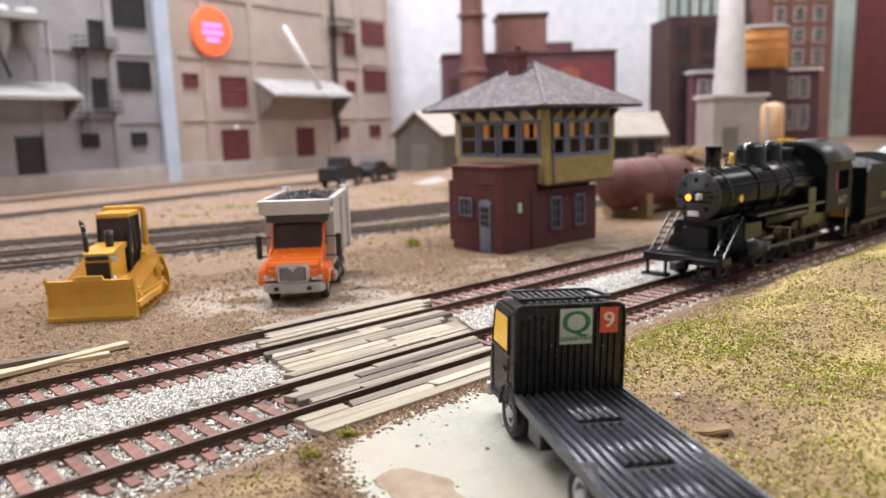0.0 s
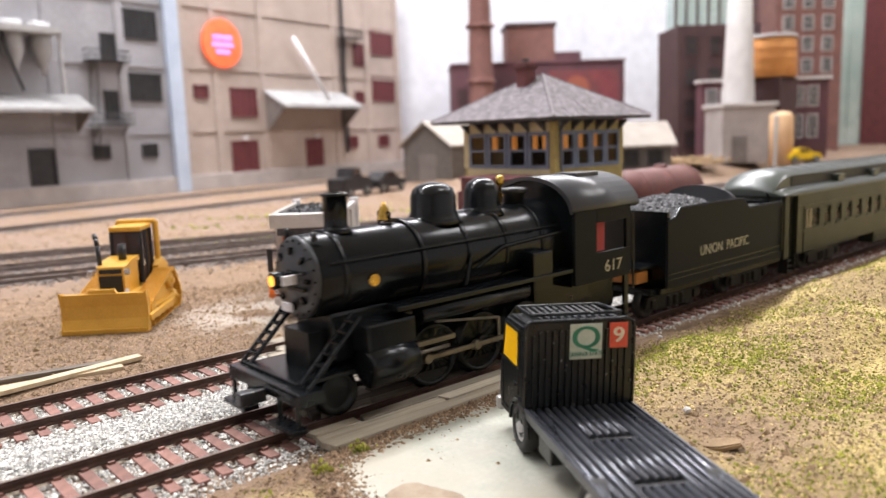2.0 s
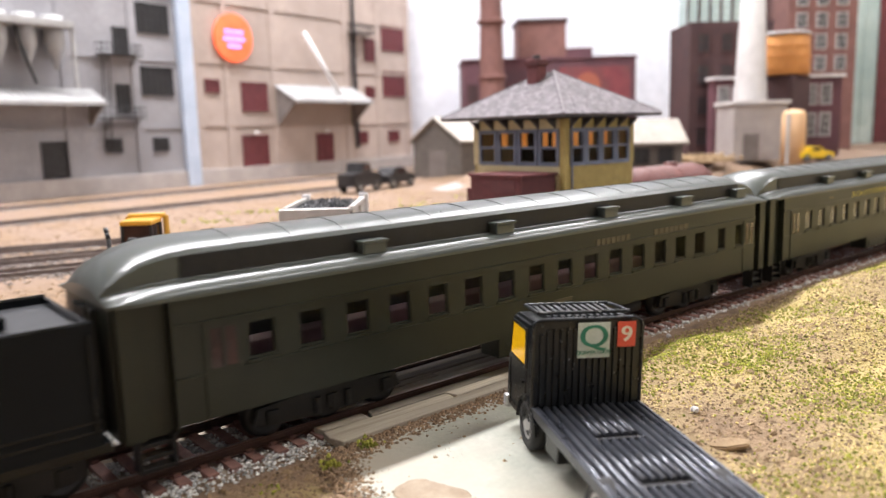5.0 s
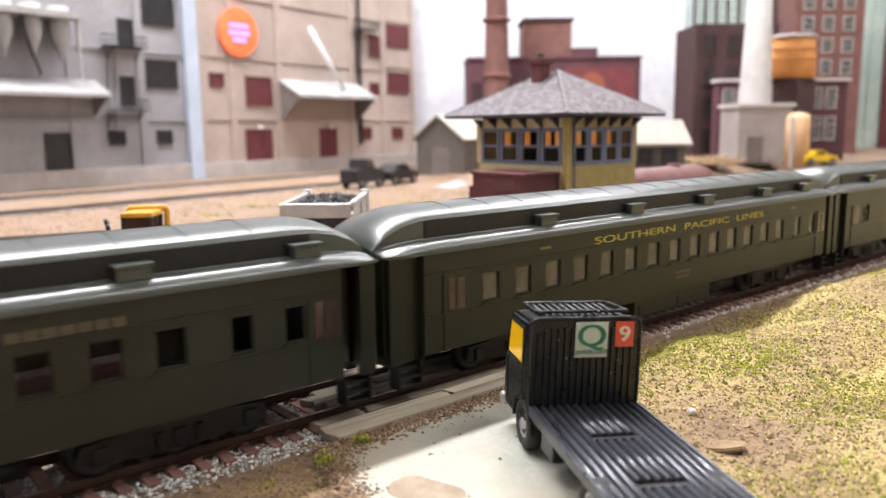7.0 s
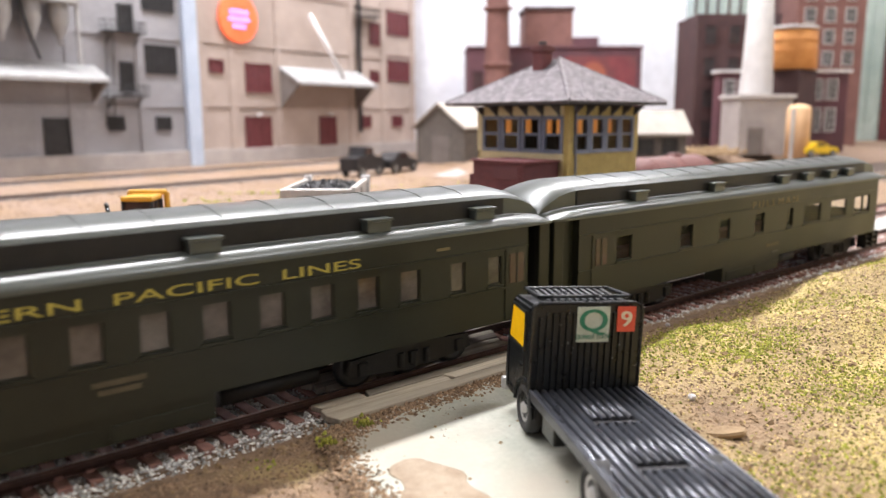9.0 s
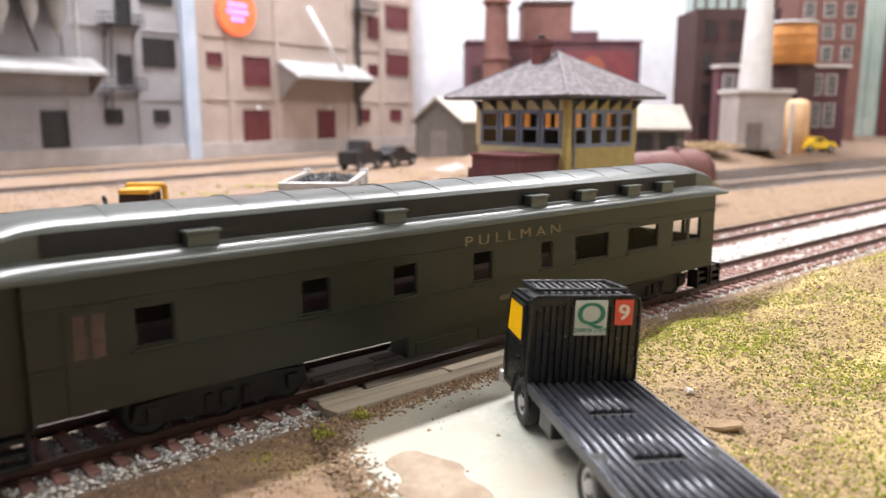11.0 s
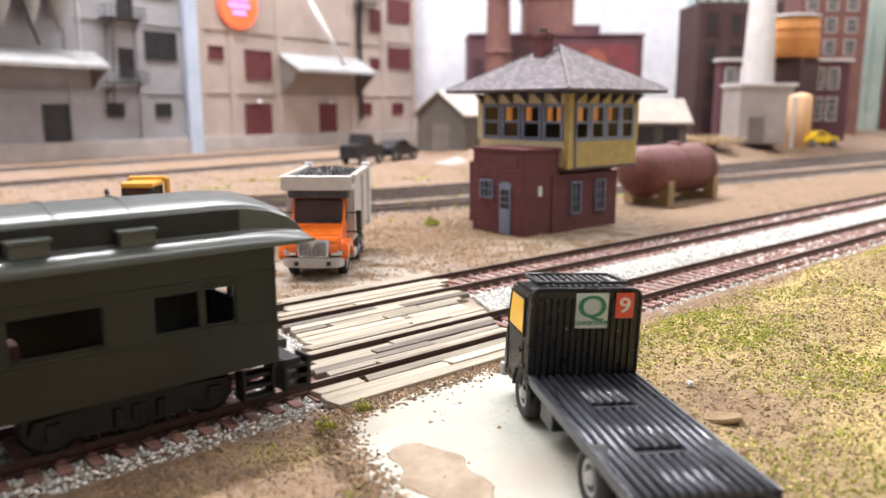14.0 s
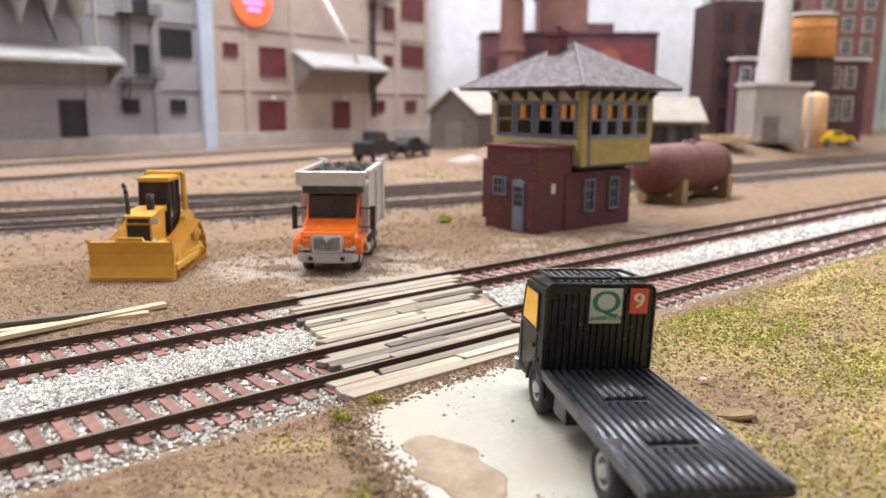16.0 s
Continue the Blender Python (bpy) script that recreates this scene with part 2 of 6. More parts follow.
SILVER = paint("silver_paint", (0.42, 0.41, 0.4), (0.52, 0.51, 0.5), 6, 0.35, 0.4, 0.02)
CHROME = paint("chrome", (0.55, 0.55, 0.55), (0.68, 0.68, 0.68), 6, 0.2, 0.9, 0.0)
BOXGREY = paint("dump_box_grey", (0.5, 0.47, 0.44), (0.6, 0.57, 0.54), 6, 0.4, 0.1, 0.03)
COAL = paint("coal", (0.012, 0.012, 0.014), (0.05, 0.05, 0.055), 2, 0.35, 0, 0.15, island=0.6)
TENDERCOAL = paint("tender_coal", (0.09, 0.09, 0.095), (0.32, 0.32, 0.33), 1.2, 0.4, 0, 0.2, island=0.6)
WINDSHIELD = paint("tinted_glass", (0.03, 0.022, 0.02), (0.09, 0.05, 0.045), 14, 0.08, 0, 0)
CASTBLACK = paint("worn_black_diecast", (0.005, 0.006, 0.0065), (0.01, 0.0115, 0.012), 3, 0.3, 0, 0.06, fleck=(0.9, (0.3, 0.31, 0.32), 0.69))
# worn metal with flecks; base grey lightened and blued for glare on the ribs
BEDGREY = paint("worn_bed_glare", (0.055, 0.058, 0.07), (0.1, 0.105, 0.12), 3, 0.3, 0.5, 0.03, along=0.2, fleck=(0.8, (0.4, 0.4, 0.43), 0.69))
# plastic pane with a weak glow added for light showing through
AMBER = paint("amber_glow_window", (0.75, 0.4, 0.005), (0.85, 0.48, 0.01), 6, 0.15, 0, 0, glow=0.12)
STICKER = paint("off_white_sticker", (0.45, 0.5, 0.42), (0.55, 0.6, 0.52), 5, 0.5, 0, 0.02)
GREENINK = paint("green_ink", (0.015, 0.16, 0.09), (0.025, 0.2, 0.11), 3, 0.5, 0, 0)
REDSTICK = paint("red_sticker", (0.62, 0.07, 0.035), (0.7, 0.1, 0.05), 5, 0.5, 0, 0.02)
WHITEINK = paint("cream_ink", (0.7, 0.62, 0.48), (0.78, 0.7, 0.55), 3, 0.5, 0, 0)
LOCO = paint("loco_black", (0.0032, 0.0042, 0.0052), (0.006, 0.0078, 0.0092), 30, 0.24, 0, 0.01, spec=0.33)
LOCOSIDE = paint("loco_flat_black", (0.004, 0.0048, 0.0056), (0.007, 0.0084, 0.0095), 30, 0.5, 0, 0.01, spec=0.12)
LOCOGREY = paint("loco_grey_roof", (0.03, 0.031, 0.034), (0.045, 0.047, 0.05), 20, 0.34, 0, 0.01)
STEELROD = paint("side_rod_steel", (0.16, 0.14, 0.11), (0.24, 0.21, 0.17), 4, 0.4, 0.7, 0.02)
BRASS = paint("brass", (0.6, 0.38, 0.08), (0.7, 0.46, 0.12), 4, 0.25, 0.9, 0)
LETTER = paint("dull_gold_letter", (0.34, 0.3, 0.2), (0.42, 0.38, 0.26), 3, 0.6, 0, 0)
GOLD = paint("gold_letter", (0.34, 0.28, 0.04), (0.42, 0.35, 0.06), 3, 0.6, 0, 0)
FAINTGOLD = paint("worn_gold_letter", (0.06, 0.048, 0.026), (0.085, 0.068, 0.036), 3, 0.6, 0, 0)
DIMGOLD = paint("faded_gold_letter", (0.13, 0.1, 0.045), (0.17, 0.135, 0.06), 3, 0.6, 0, 0)
COACH = paint("pullman_green", (0.012, 0.0132, 0.0084), (0.018, 0.02, 0.0125), 20, 0.4, 0, 0.02, spec=0.33)
COACHROOF = paint("coach_roof_green", (0.05, 0.058, 0.05), (0.064, 0.073, 0.064), 70, 0.3, 0, 0.01)
TRUCKBLK = paint("bogie_black", (0.006, 0.006, 0.006), (0.013, 0.0125, 0.012), 4, 0.45, 0, 0.05, spec=0.35)
PANE = glass_mat("window_glass")
DUSTYPANE = paint("dusty_acetate", (0.045, 0.038, 0.034), (0.12, 0.105, 0.095), 9, 0.16, 0, 0.02)
# pinkish red, lightened to carry the light from the far windows
SEATLIT = paint("lit_coach_interior", (0.28, 0.15, 0.14), (0.36, 0.2, 0.185), 10, 0.8)
HEADLIGHT = paint("lit_lamp", (1.0, 0.42, 0.04), (1.0, 0.5, 0.08), 3, 0.4, 0, 0, glow=1.3)
LAMPWHITE = paint("lamp_diffuser", (0.95, 0.95, 0.95), (1, 1, 1), 50, 0.5, 0, 0, glow=2.5)
CREWRED = paint("engineer_red", (0.22, 0.02, 0.02), (0.3, 0.035, 0.03), 3, 0.7)
ROCK = paint("tan_rock", (0.24, 0.16, 0.085), (0.36, 0.25, 0.14), 3, 0.9, 0, 0.25)
PALEWOOD = paint("pale_scrap_wood", (0.5, 0.38, 0.24), (0.62, 0.5, 0.34), 5, 0.8, 0, 0.08)


def ground_mat():
    m = paint("scenic_earth", (0.13, 0.08, 0.047), (0.33, 0.22, 0.135), 4, 0.95, 0, 0.9, fine=0.8, big=(45, (0.25, 0.165, 0.105)))
    nt = m.node_tree
    N, L = nt.nodes, nt.links
    bs = N["Principled BSDF"]
    col = bs.inputs["Base Color"].links[0].from_socket
    at = N.new("ShaderNodeAttribute")
    at.attribute_name = "cover"
    sp = N.new("ShaderNodeSeparateColor")
    L.new(at.outputs["Color"], sp.inputs["Color"])
    for ch, tone in (("Red", (0.52, 0.41, 0.16)), ("Green", (0.46, 0.4, 0.33)), ("Blue", (0.27, 0.19, 0.15))):
        mx = N.new("ShaderNodeMix")
        mx.data_type = "RGBA"
        L.new(sp.outputs[ch], mx.inputs["Factor"]), L.new(col, mx.inputs[6])
        mx.inputs[7].default_value = (*tone, 1)
        col = mx.outputs[2]
    L.new(col, bs.inputs["Base Color"])
    return m


EARTH = ground_mat()

# ---- ground and room ----
TRACKS = {"near": 153.6, "second": 204.0}


def smooth(a, b, x):
    k = min(1, max(0, (x - a) / (b - a)))
    return k * k * (3 - 2 * k)


def fbm(u, v, size):
    return noise.fractal(Vector((u / size, v / size, 3.1)), 1.0, 2.0, 4)


def hill(u, v):
    return smooth(0, 26, 135 + 2.5 * fbm(u, v, 14) - v) * smooth(112, 160, u + 0.25 * (120 - v))


def scuff(u, v):
    """The bare brown ground beside the toy truck."""
    return math.exp(-((u - 150) / 26) ** 2 - ((v - 80) / 26) ** 2)


def heap(u, v, a, b, ra, rb):
    return math.exp(-((u - a) / ra) ** 2 - ((v - b) / rb) ** 2)


def gz(u, v):
    z = -2.2 + 0.5 * fbm(u, v, 22) + 0.25 * fbm(u, v, 5)
    bed = smooth(8, 0, max(0, max(136 - v, v - 221)))
    z = z * (1 - bed) - 3.4 * bed
    h = hill(u, v)
    z += h * (2.2 + 3.6 * fbm(u + 40, v, 42) + 1.1 * fbm(u, v, 11)) + 4.0 * h * smooth(190, 330, u) + h * (6.5 * heap(u, v, 305, 96, 55, 20) + 3.0 * heap(u, v, 222, 84, 26, 14) + 2.0 * heap(u, v, 190, 112, 20, 8) - 1.5 * heap(u, v, 240, 110, 25, 8))
    z += smooth(430, 520, v) * smooth(560, 700, u) * smooth(900, 700, v) * 22
    return z


def cover(u, v):
    g = hill(u, v) * (0.4 + 0.6 * smooth(-0.35, 0.3, fbm(u + 9, v + 70, 30))) * 0.95 * (1 - 0.85 * scuff(u, v))
    g = max(g, 0.45 * smooth(100, 70, u) * smooth(132, 118, v) * smooth(-0.2, 0.4, fbm(u, v, 16)))
    pad = smooth(34, 14, math.hypot((u - 150) * 0.55 + (v - 262) * 0.25, (v - 255) * 0.6)) * smooth(-0.5, 0.2, fbm(u, v, 14))
    pad = max(pad, 0.7 * smooth(40, 10, math.hypot((u - 285) * 0.4, v - 238)) * smooth(-0.3, 0.3, fbm(u, v, 12)))
    pink = smooth(360, 420, v) * smooth(-0.4, 0.3, fbm(u, v, 60)) * 0.6
    bed = smooth(0, 3, v - 137) * smooth(0, 3, 220 - v)
    return g, max(pad * 0.85, 0.6 * bed), pink


def steps(lo, hi, near_lo, near_hi, fine, grow=1.16):
    xs = list(np.arange(near_lo, near_hi, fine))
    d, x = fine, near_hi
    while x < hi:
        xs.append(x)
        d = min(d * grow, 90)
        x += d
    d, x = fine, near_lo
    while x > lo:
        d = min(d * grow, 90)
        x -= d
        xs.insert(0, x)
    return xs


us, vs = steps(-1500, 2400, -20, 330, 1.8), steps(-1300, 1700, 40, 300, 1.7)
gv = [(u, v, gz(u, v)) for u in us for v in vs]
nv = len(vs)
gf = [(i * nv + j, (i + 1) * nv + j, (i + 1) * nv + j + 1, i * nv + j + 1) for i in range(len(us) - 1) for j in range(nv - 1)]
ground = cloud_mesh("ground", gv, gf, EARTH, "structure", "brown sifted earth scenery with mossy yellow-green turf", "ground")
ca = ground.data.color_attributes.new("cover", "FLOAT_COLOR", "POINT")
ca.data.foreach_set("color", np.array([(*cover(u, v), 1) for u, v, z in gv], dtype=np.float32).ravel())
ground.data.shade_smooth()

for nm, a in (("wall_north", (-1500, 2400, 1660, 1700)), ("wall_south", (-1500, 2400, -1300, -1260)), ("wall_west", (-1500, -1460, -1260, 1660)), ("wall_east", (2360, 2400, -1260, 1660))):
    bm = B()
    box(bm, *a, -8, CEIL * 1000)
    tagged(new(nm, mesh_of(nm, bm, WHITEWALL)), "plain white painted room wall", "wall", kind="structure")
bm = B()
box(bm, -1500, 2400, -1300, 1700, CEIL * 1000, CEIL * 1000 + 30)
tagged(new("ceiling", mesh_of("ceiling", bm, CEILING)), "plain white ceiling over the layout room", "ceiling", kind="structure")
# the layout's painted sky board behind the town
bm = B()
for a, b in (((500, 1420), (1300, 1000)), ((1300, 1000), (2300, 300))):
    d = (Vector(b) - Vector(a)).normalized()
    m = Matrix.Translation((*a, 0)) @ Matrix.Rotation(math.atan2(d.y, d.x), 4, "Z")
    box(bm, 0, (Vector(b) - Vector(a)).length, 0, 10, -6, 620, m=m)
tagged(new("backdrop", mesh_of("backdrop", bm, WHITEWALL)), "white backdrop board behind the model town", "backdrop", kind="structure")

# strips follow the train's shadow edge; short lamps only fill near side and backdrop
for lx, ly, lz, lw, ld, lp in LAMPS:
    lamp = new("ceiling_lamp", bpy.data.lights.new("ceiling_lamp", "AREA"))
    lamp.data.shape, lamp.data.size, lamp.data.size_y, lamp.data.energy = "RECTANGLE", lw, ld, lp
    lamp.data.color = (0.97, 0.96, 1.0)
    lamp.matrix_world = pose(lx, ly, lz)
    fx = thing("ceiling_light", "unseen white overhead light: long ones a strip, short ones added fill", "lamp", lx * 1000, ly * 1000, lz * 1000 + 30, group="ceiling lights")
    bm = B()
    for s in (-1, 1):
        hl_, hd_ = lw * 500 + 15, ld * 500 + 8
        box(bm, -hl_, hl_, s * hd_ - 6, s * hd_ + 6, -20, 0, 1), box(bm, s * (hl_ - 6) - 6, s * (hl_ - 6) + 6, -hd_ + 7, hd_ - 7, -20, 0, 1)
    part("frame", bm, CANOPY, fx)
    bm = B()
    box(bm, -lw * 500, lw * 500, -ld * 500, ld * 500, -8, -4)
    part("diffuser", bm, LAMPWHITE, fx)


# ---- tracks ----
def rail_bm(pts, head=False):
    """pts: (u, v); the rail's head is 0.9 wide, its foot 2 wide, its top at 0."""
    bm = B()
    prof = [(-0.42, -0.02), (0.42, -0.02), (0.42, 0.0), (-0.42, 0.0)] if head else [(-1.0, -2.1), (1.0, -2.1), (1.0, -1.8), (0.25, -1.5), (0.25, -0.7), (0.46, -0.55), (0.46, -0.03), (-0.46, -0.03), (-0.46, -0.55), (-0.25, -0.7), (-0.25, -1.5), (-1.0, -1.8)]
    rows = []
    for i, p in enumerate(pts):
        a, b = Vector(pts[max(0, i - 1)]), Vector(pts[min(len(pts) - 1, i + 1)])
        n = (b - a).normalized()
        n = Vector((-n.y, n.x))
        rows.append([bm.verts.new((p[0] + n.x * k, p[1] + n.y * k, z)) for k, z in prof])
    for a, b in zip(rows, rows[1:]):
        for k in range(len(prof)):
            bm.faces.new((a[k], a[(k + 1) % len(prof)], b[(k + 1) % len(prof)], b[k]))
    bm.faces.new(rows[0]), bm.faces.new(rows[-1][::-1])
    return bm


def tie_mesh():
    bm = B()
    box(bm, -1.25, 1.25, -14.5, 14.5, -4.0, -2.15, 0.15)
    for s in (-8.7, 8.7):
        for k in (-1, 1):
            box(bm, -0.7, 0.7, s + k * 1.35 - 0.35, s + k * 1.35 + 0.35, -2.15, -1.55)
    return mesh_of("tie", bm, TIE)


TIEMESH = tie_mesh()
for key, v0 in TRACKS.items():
    tr = thing("railway_track", "brown model railway track laid in pale stone ballast", "railway track", 0, v0, 0, group="main tracks", kind="structure")
    for s in (-8.7, 8.7):
        part("rail", rail_bm([(-500, s), (2200, s)]), RAIL, tr, "rust-brown rail")
        part("rail_head", rail_bm([(-500, s), (2200, s)], True), RAILTOP, tr, "worn shiny rail head")
    far = B()
    k = 0
    u = -90.0
    while u < 2000:
        u += 5.25
        if 100 < u < 150:
            continue
        if u < 900:
            t = new("tie", TIEMESH)
            t.parent = tr
            t.matrix_basis = pose(u * MM, rng.uniform(-0.4, 0.4) * MM, rng.uniform(-0.15, 0) * MM, 0, 0, rng.uniform(-1.5, 1.5))
        else:
            box(far, u - 1.25, u + 1.25, -14.5, 14.5, -4, -2.15)
    tagged(part("far_ties", far, TIEDARK, tr), kind="stuff")


def stones(name, n, place, size, material, label, category, flat=0.7):
    """n rough stones of eight faces each."""
    r = np.random.RandomState(len(name) * 7 + n)
    base = np.array([(1, 0, 0), (-1, 0, 0), (0, 1, 0), (0, -1, 0), (0, 0, 1), (0, 0, -1)], float)
    tri = np.array([(0, 2, 4), (2, 1, 4), (1, 3, 4), (3, 0, 4), (2, 0, 5), (1, 2, 5), (3, 1, 5), (0, 3, 5)])
    pts = place(r, n)
    n = len(pts)
    s = size * r.uniform(0.5, 1.25, (n, 1, 1))
    v = base[None] * s * r.uniform(0.6, 1.35, (n, 6, 1))
    v = v + r.uniform(-0.25, 0.25, (n, 6, 3)) * s
    a = r.uniform(0, 6.28, n)
    c, sn = np.cos(a)[:, None], np.sin(a)[:, None]
    v = np.stack([v[..., 0] * c - v[..., 1] * sn, v[..., 0] * sn + v[..., 1] * c, v[..., 2] * flat], -1) + pts[:, None, :]
    return cloud_mesh(name, v.reshape(-1, 3), (tri[None] + (np.arange(n) * 6)[:, None, None]).reshape(-1, 3), material, "stuff", label, category)


def ballast_place(u0, u1, lo=127.0, hi=225.0):
    def f(r, n):
        u, v = u0 + (u1 - u0) * r.rand(n), lo + (hi - lo) * r.rand(n)
        v = np.where(r.rand(n) < 0.2, 178.8 + r.normal(0, 6, n), v)
        rail = np.zeros(n, bool)
        z = np.full(n, -3.1)
        inner = np.zeros(n, bool)
        for c in (153.6, 204.0):
            for s in (-8.7, 8.7):
                rail |= np.abs(v - c - s) < 1.3
            inner |= np.abs(v - c) < 15
        z = np.where(inner, -2.9, -2.7 + 0.5 * np.cos((v - 178.8) / 10.2 * 1.57) * (np.abs(v - 178.8) < 10.2))
        near_edge = np.where(u > 150, 141.0, 138.0)
        out = np.maximum(0, np.maximum(near_edge - v, v - 218))
        z -= 0.16 * out
        keep = ~rail & (r.rand(n) > out / np.where(u > 150, 5.0, 11.0)) & ~((u > 97 + 0.38 * (v - 137)) & (u < 150 + 0.45 * (v - 137)))
        over = inner & (np.abs(((u + 90) / 5.25) % 1 - 0.0) * 5.25 < 1.2)
        keep &= ~over | (r.rand(n) < 0.06)
        return np.stack([u, v, z + r.uniform(-0.2, 0.25, n)], 1)[keep]
    return f


stones("ballast", 105000, ballast_place(-60, 300), 0.46, BALLAST, "pale grey and white crushed stone ballast between the rails", "ballast")
stones("far_ballast", 44000, ballast_place(300, 1100), 1.0, BALLAST, "pale grey crushed stone ballast along the far track", "ballast")


def scatter(u0, u1, v0, v1, want, lift=0.0):
    def f(r, n):
        u, v = u0 + (u1 - u0) * r.rand(n), v0 + (v1 - v0) * r.rand(n)
        k = r.rand(n)
        return np.array([(a, b, gz(a, b) + lift) for a, b, c in zip(u, v, k) if c < want(a, b)] or [(0, 900, -20)])
    return f


def bare(a, b):
    return 0 if 131 < b < 222 else (1 - 0.85 * cover(a, b)[1]) * (0.6 if hill(a, b) > 0.5 else 1)


stones("earth_grains", 90000, scatter(20, 300, 45, 330, bare, 0.02), 0.4, DIRTGRAIN, "coarse brown sifted earth grains", "earth")
stones("earth_clods", 3600, scatter(40, 300, 50, 330, bare, 0.1), 1.0, ROCK, "small tan clods of earth", "earth")


def mossy(a, b):
    lush = 0.9 * heap(a, b, 186, 114, 24, 9) + 0.8 * heap(a, b, 192, 96, 18, 7) + 0.5 * heap(a, b, 182, 66, 18, 10)
    return hill(a, b) * min(1, lush + (0.03 + 0.34 * smooth(0.0, 0.3, fbm(a + 5, b + 31, 24))) * (1 - 0.9 * scuff(a, b)) * (1 - 0.6 * heap(a, b, 305, 96, 60, 18))) + 0.5 * smooth(0.25, 0.5, fbm(a, b, 12)) * smooth(95, 60, a) * smooth(133, 120, b)


def strawy(a, b):
    return hill(a, b) * (1 - 0.8 * scuff(a, b)) * (0.35 + 0.65 * smooth(-0.3, 0.3, fbm(a + 77, b, 26)))


stones("moss_turf", 120000, scatter(60, 420, 30, 140, mossy, 0.2), 0.36, TURF, "clumped yellow-green foam turf on the bank", "turf", 1.0)
stones("straw_turf", 60000, scatter(90, 420, 30, 140, strawy, 0.1), 0.34, STRAW, "dry straw-coloured turf flecks on the bank", "turf", 0.8)
stones("far_earth_grains", 12000, scatter(0, 620, 300, 760, lambda a, b: 0.4 + 0.6 * smooth(-0.2, 0.3, fbm(a, b, 40)), 0.1), 0.95, DIRTGRAIN, "coarse brown earth between the yard tracks", "earth")
stones("weeds", 2600, scatter(200, 620, 330, 640, lambda a, b: smooth(0.15, 0.45, fbm(a, b, 45)), 0.6), 1.4, TURF, "low green weeds between the yard tracks", "weeds", 0.9)
for x, y in ((75, 124), (86, 127)):
    stones("grass_sprig", 60, lambda r, n: np.stack([x + r.normal(0, 0.9, n), y + r.normal(0, 0.9, n), -1.9 + np.abs(r.normal(0, 0.9, n))], 1), 0.42, TURF, "tiny bright green sprig beside the road", "grass", 1.2)
stones("tuft", 140, lambda r, n: np.stack([262 + r.normal(0, 1.6, n), 318 + r.normal(0, 1.6, n), -1.2 + np.abs(r.normal(0, 1.0, n))], 1), 0.9, TURF, "small bright green grass tuft", "grass", 1.0)


# yard tracks, further off
def bend(pts, u):
    for (a, b), (c, d) in zip(pts, pts[1:]):
        if u <= c:
            return b + (d - b) * (u - a) / (c - a)
    return pts[-1][1]


YARD = [[(-400, 520), (64, 432), (236, 391), (500, 353), (856, 319), (2000, 220)], [(-400, 580), (71, 474), (265, 437), (600, 396), (992, 366), (2000, 290)], [(-400, 640), (80, 530), (282, 468), (650, 430), (1110, 405), (2000, 350)], [(-500, 640), (106, 700), (500, 790), (900, 870)], [(-500, 730), (134, 862), (520, 960), (900, 1070)]]
for line in YARD:
    us_ = np.linspace(line[0][0], line[-1][0], 60)
    ctr = [(u, sum(bend(line, u + d) for d in (-60, -30, 0, 30, 60)) / 5) for u in us_]
    tr = thing("yard_track", "dull brown yard track half buried in earth", "railway track", 0, 0, 0.6, group="yard tracks", kind="structure")
    for s in (-8.7, 8.7):
        part("rail", rail_bm([(u, v + s) for u, v in ctr]), YARDRAIL, tr)
    far = B()
    u = ctr[0][0]
    while u < ctr[-1][0]:
        u += 6.2
        v = sum(bend(line, u + d) for d in (-60, -30, 0, 30, 60)) / 5
        box(far, u - 1.5, u + 1.5, v - 14.5, v + 14.5, -4, -2.0)
    tagged(part("ties", far, TIEDARK, tr), kind="stuff")


def yard_place(r, n):
    out = []
    for line in YARD:
        u = r.uniform(-150, 1100, n // 5)
        out += [(a, bend(line, a) + w, -2.3 + 0.3 * k) for a, w, k in zip(u, r.normal(0, 11, n // 5), r.rand(n // 5)) if line[0][0] < a < line[-1][0]]
    return np.array(out)


stones("yard_ballast", 42000, yard_place, 1.3, GREYSTONE, "dull grey-brown yard ballast", "ballast")

# ---- plank crossing and the pale road before it ----
crossing = thing("plank_crossing", "weathered grey-tan wooden plank level crossing between the rails", "level crossing", 0, 0, 0, kind="structure")


def plank(u0, u1, v0, v1, top, material, parent, tilt=0.0):
    bm = B()
    ends = [rng.uniform(-1.2, 1.2) for _ in range(4)]
    prism(bm, [(u0 + ends[0], v0), (u1 + ends[1], v0 + rng.uniform(-0.2, 0.2)), (u1 + ends[2], v1), (u0 + ends[3], v1 + rng.uniform(-0.2, 0.2))], "z", top - 1.6, top)
    bmesh.ops.bevel(bm, geom=list(bm.edges), offset=0.16, segments=1, affect="EDGES")
    return part("plank", bm, material, parent)


bands = [(131.0, 143.2, 3), (146.6, 160.4, 4), (163.4, 193.8, 8), (196.8, 211.2, 4), (214.2, 220.6, 2)]
for lo, hi, n in bands:
    w = (hi - lo) / n
    for k in range(n):
        v = lo + k * w
        a, b = 84 + 0.38 * (v - 137) + rng.uniform(-2.5, 3), 145 + 0.45 * (v - 137) + rng.uniform(-3, 3)
        cuts = sorted([a, b] + [rng.uniform(a + 12, b - 12) for _ in range(rng.choice((0, 1, 1, 2)))])
        for c, d in zip(cuts, cuts[1:]):
            plank(c + 0.15, d - 0.15, v + 0.12 + rng.uniform(0, 0.25), v + w - 0.12, rng.uniform(-1.0, -0.25), PLANK if rng.random() < 0.85 else PLANKD, crossing)


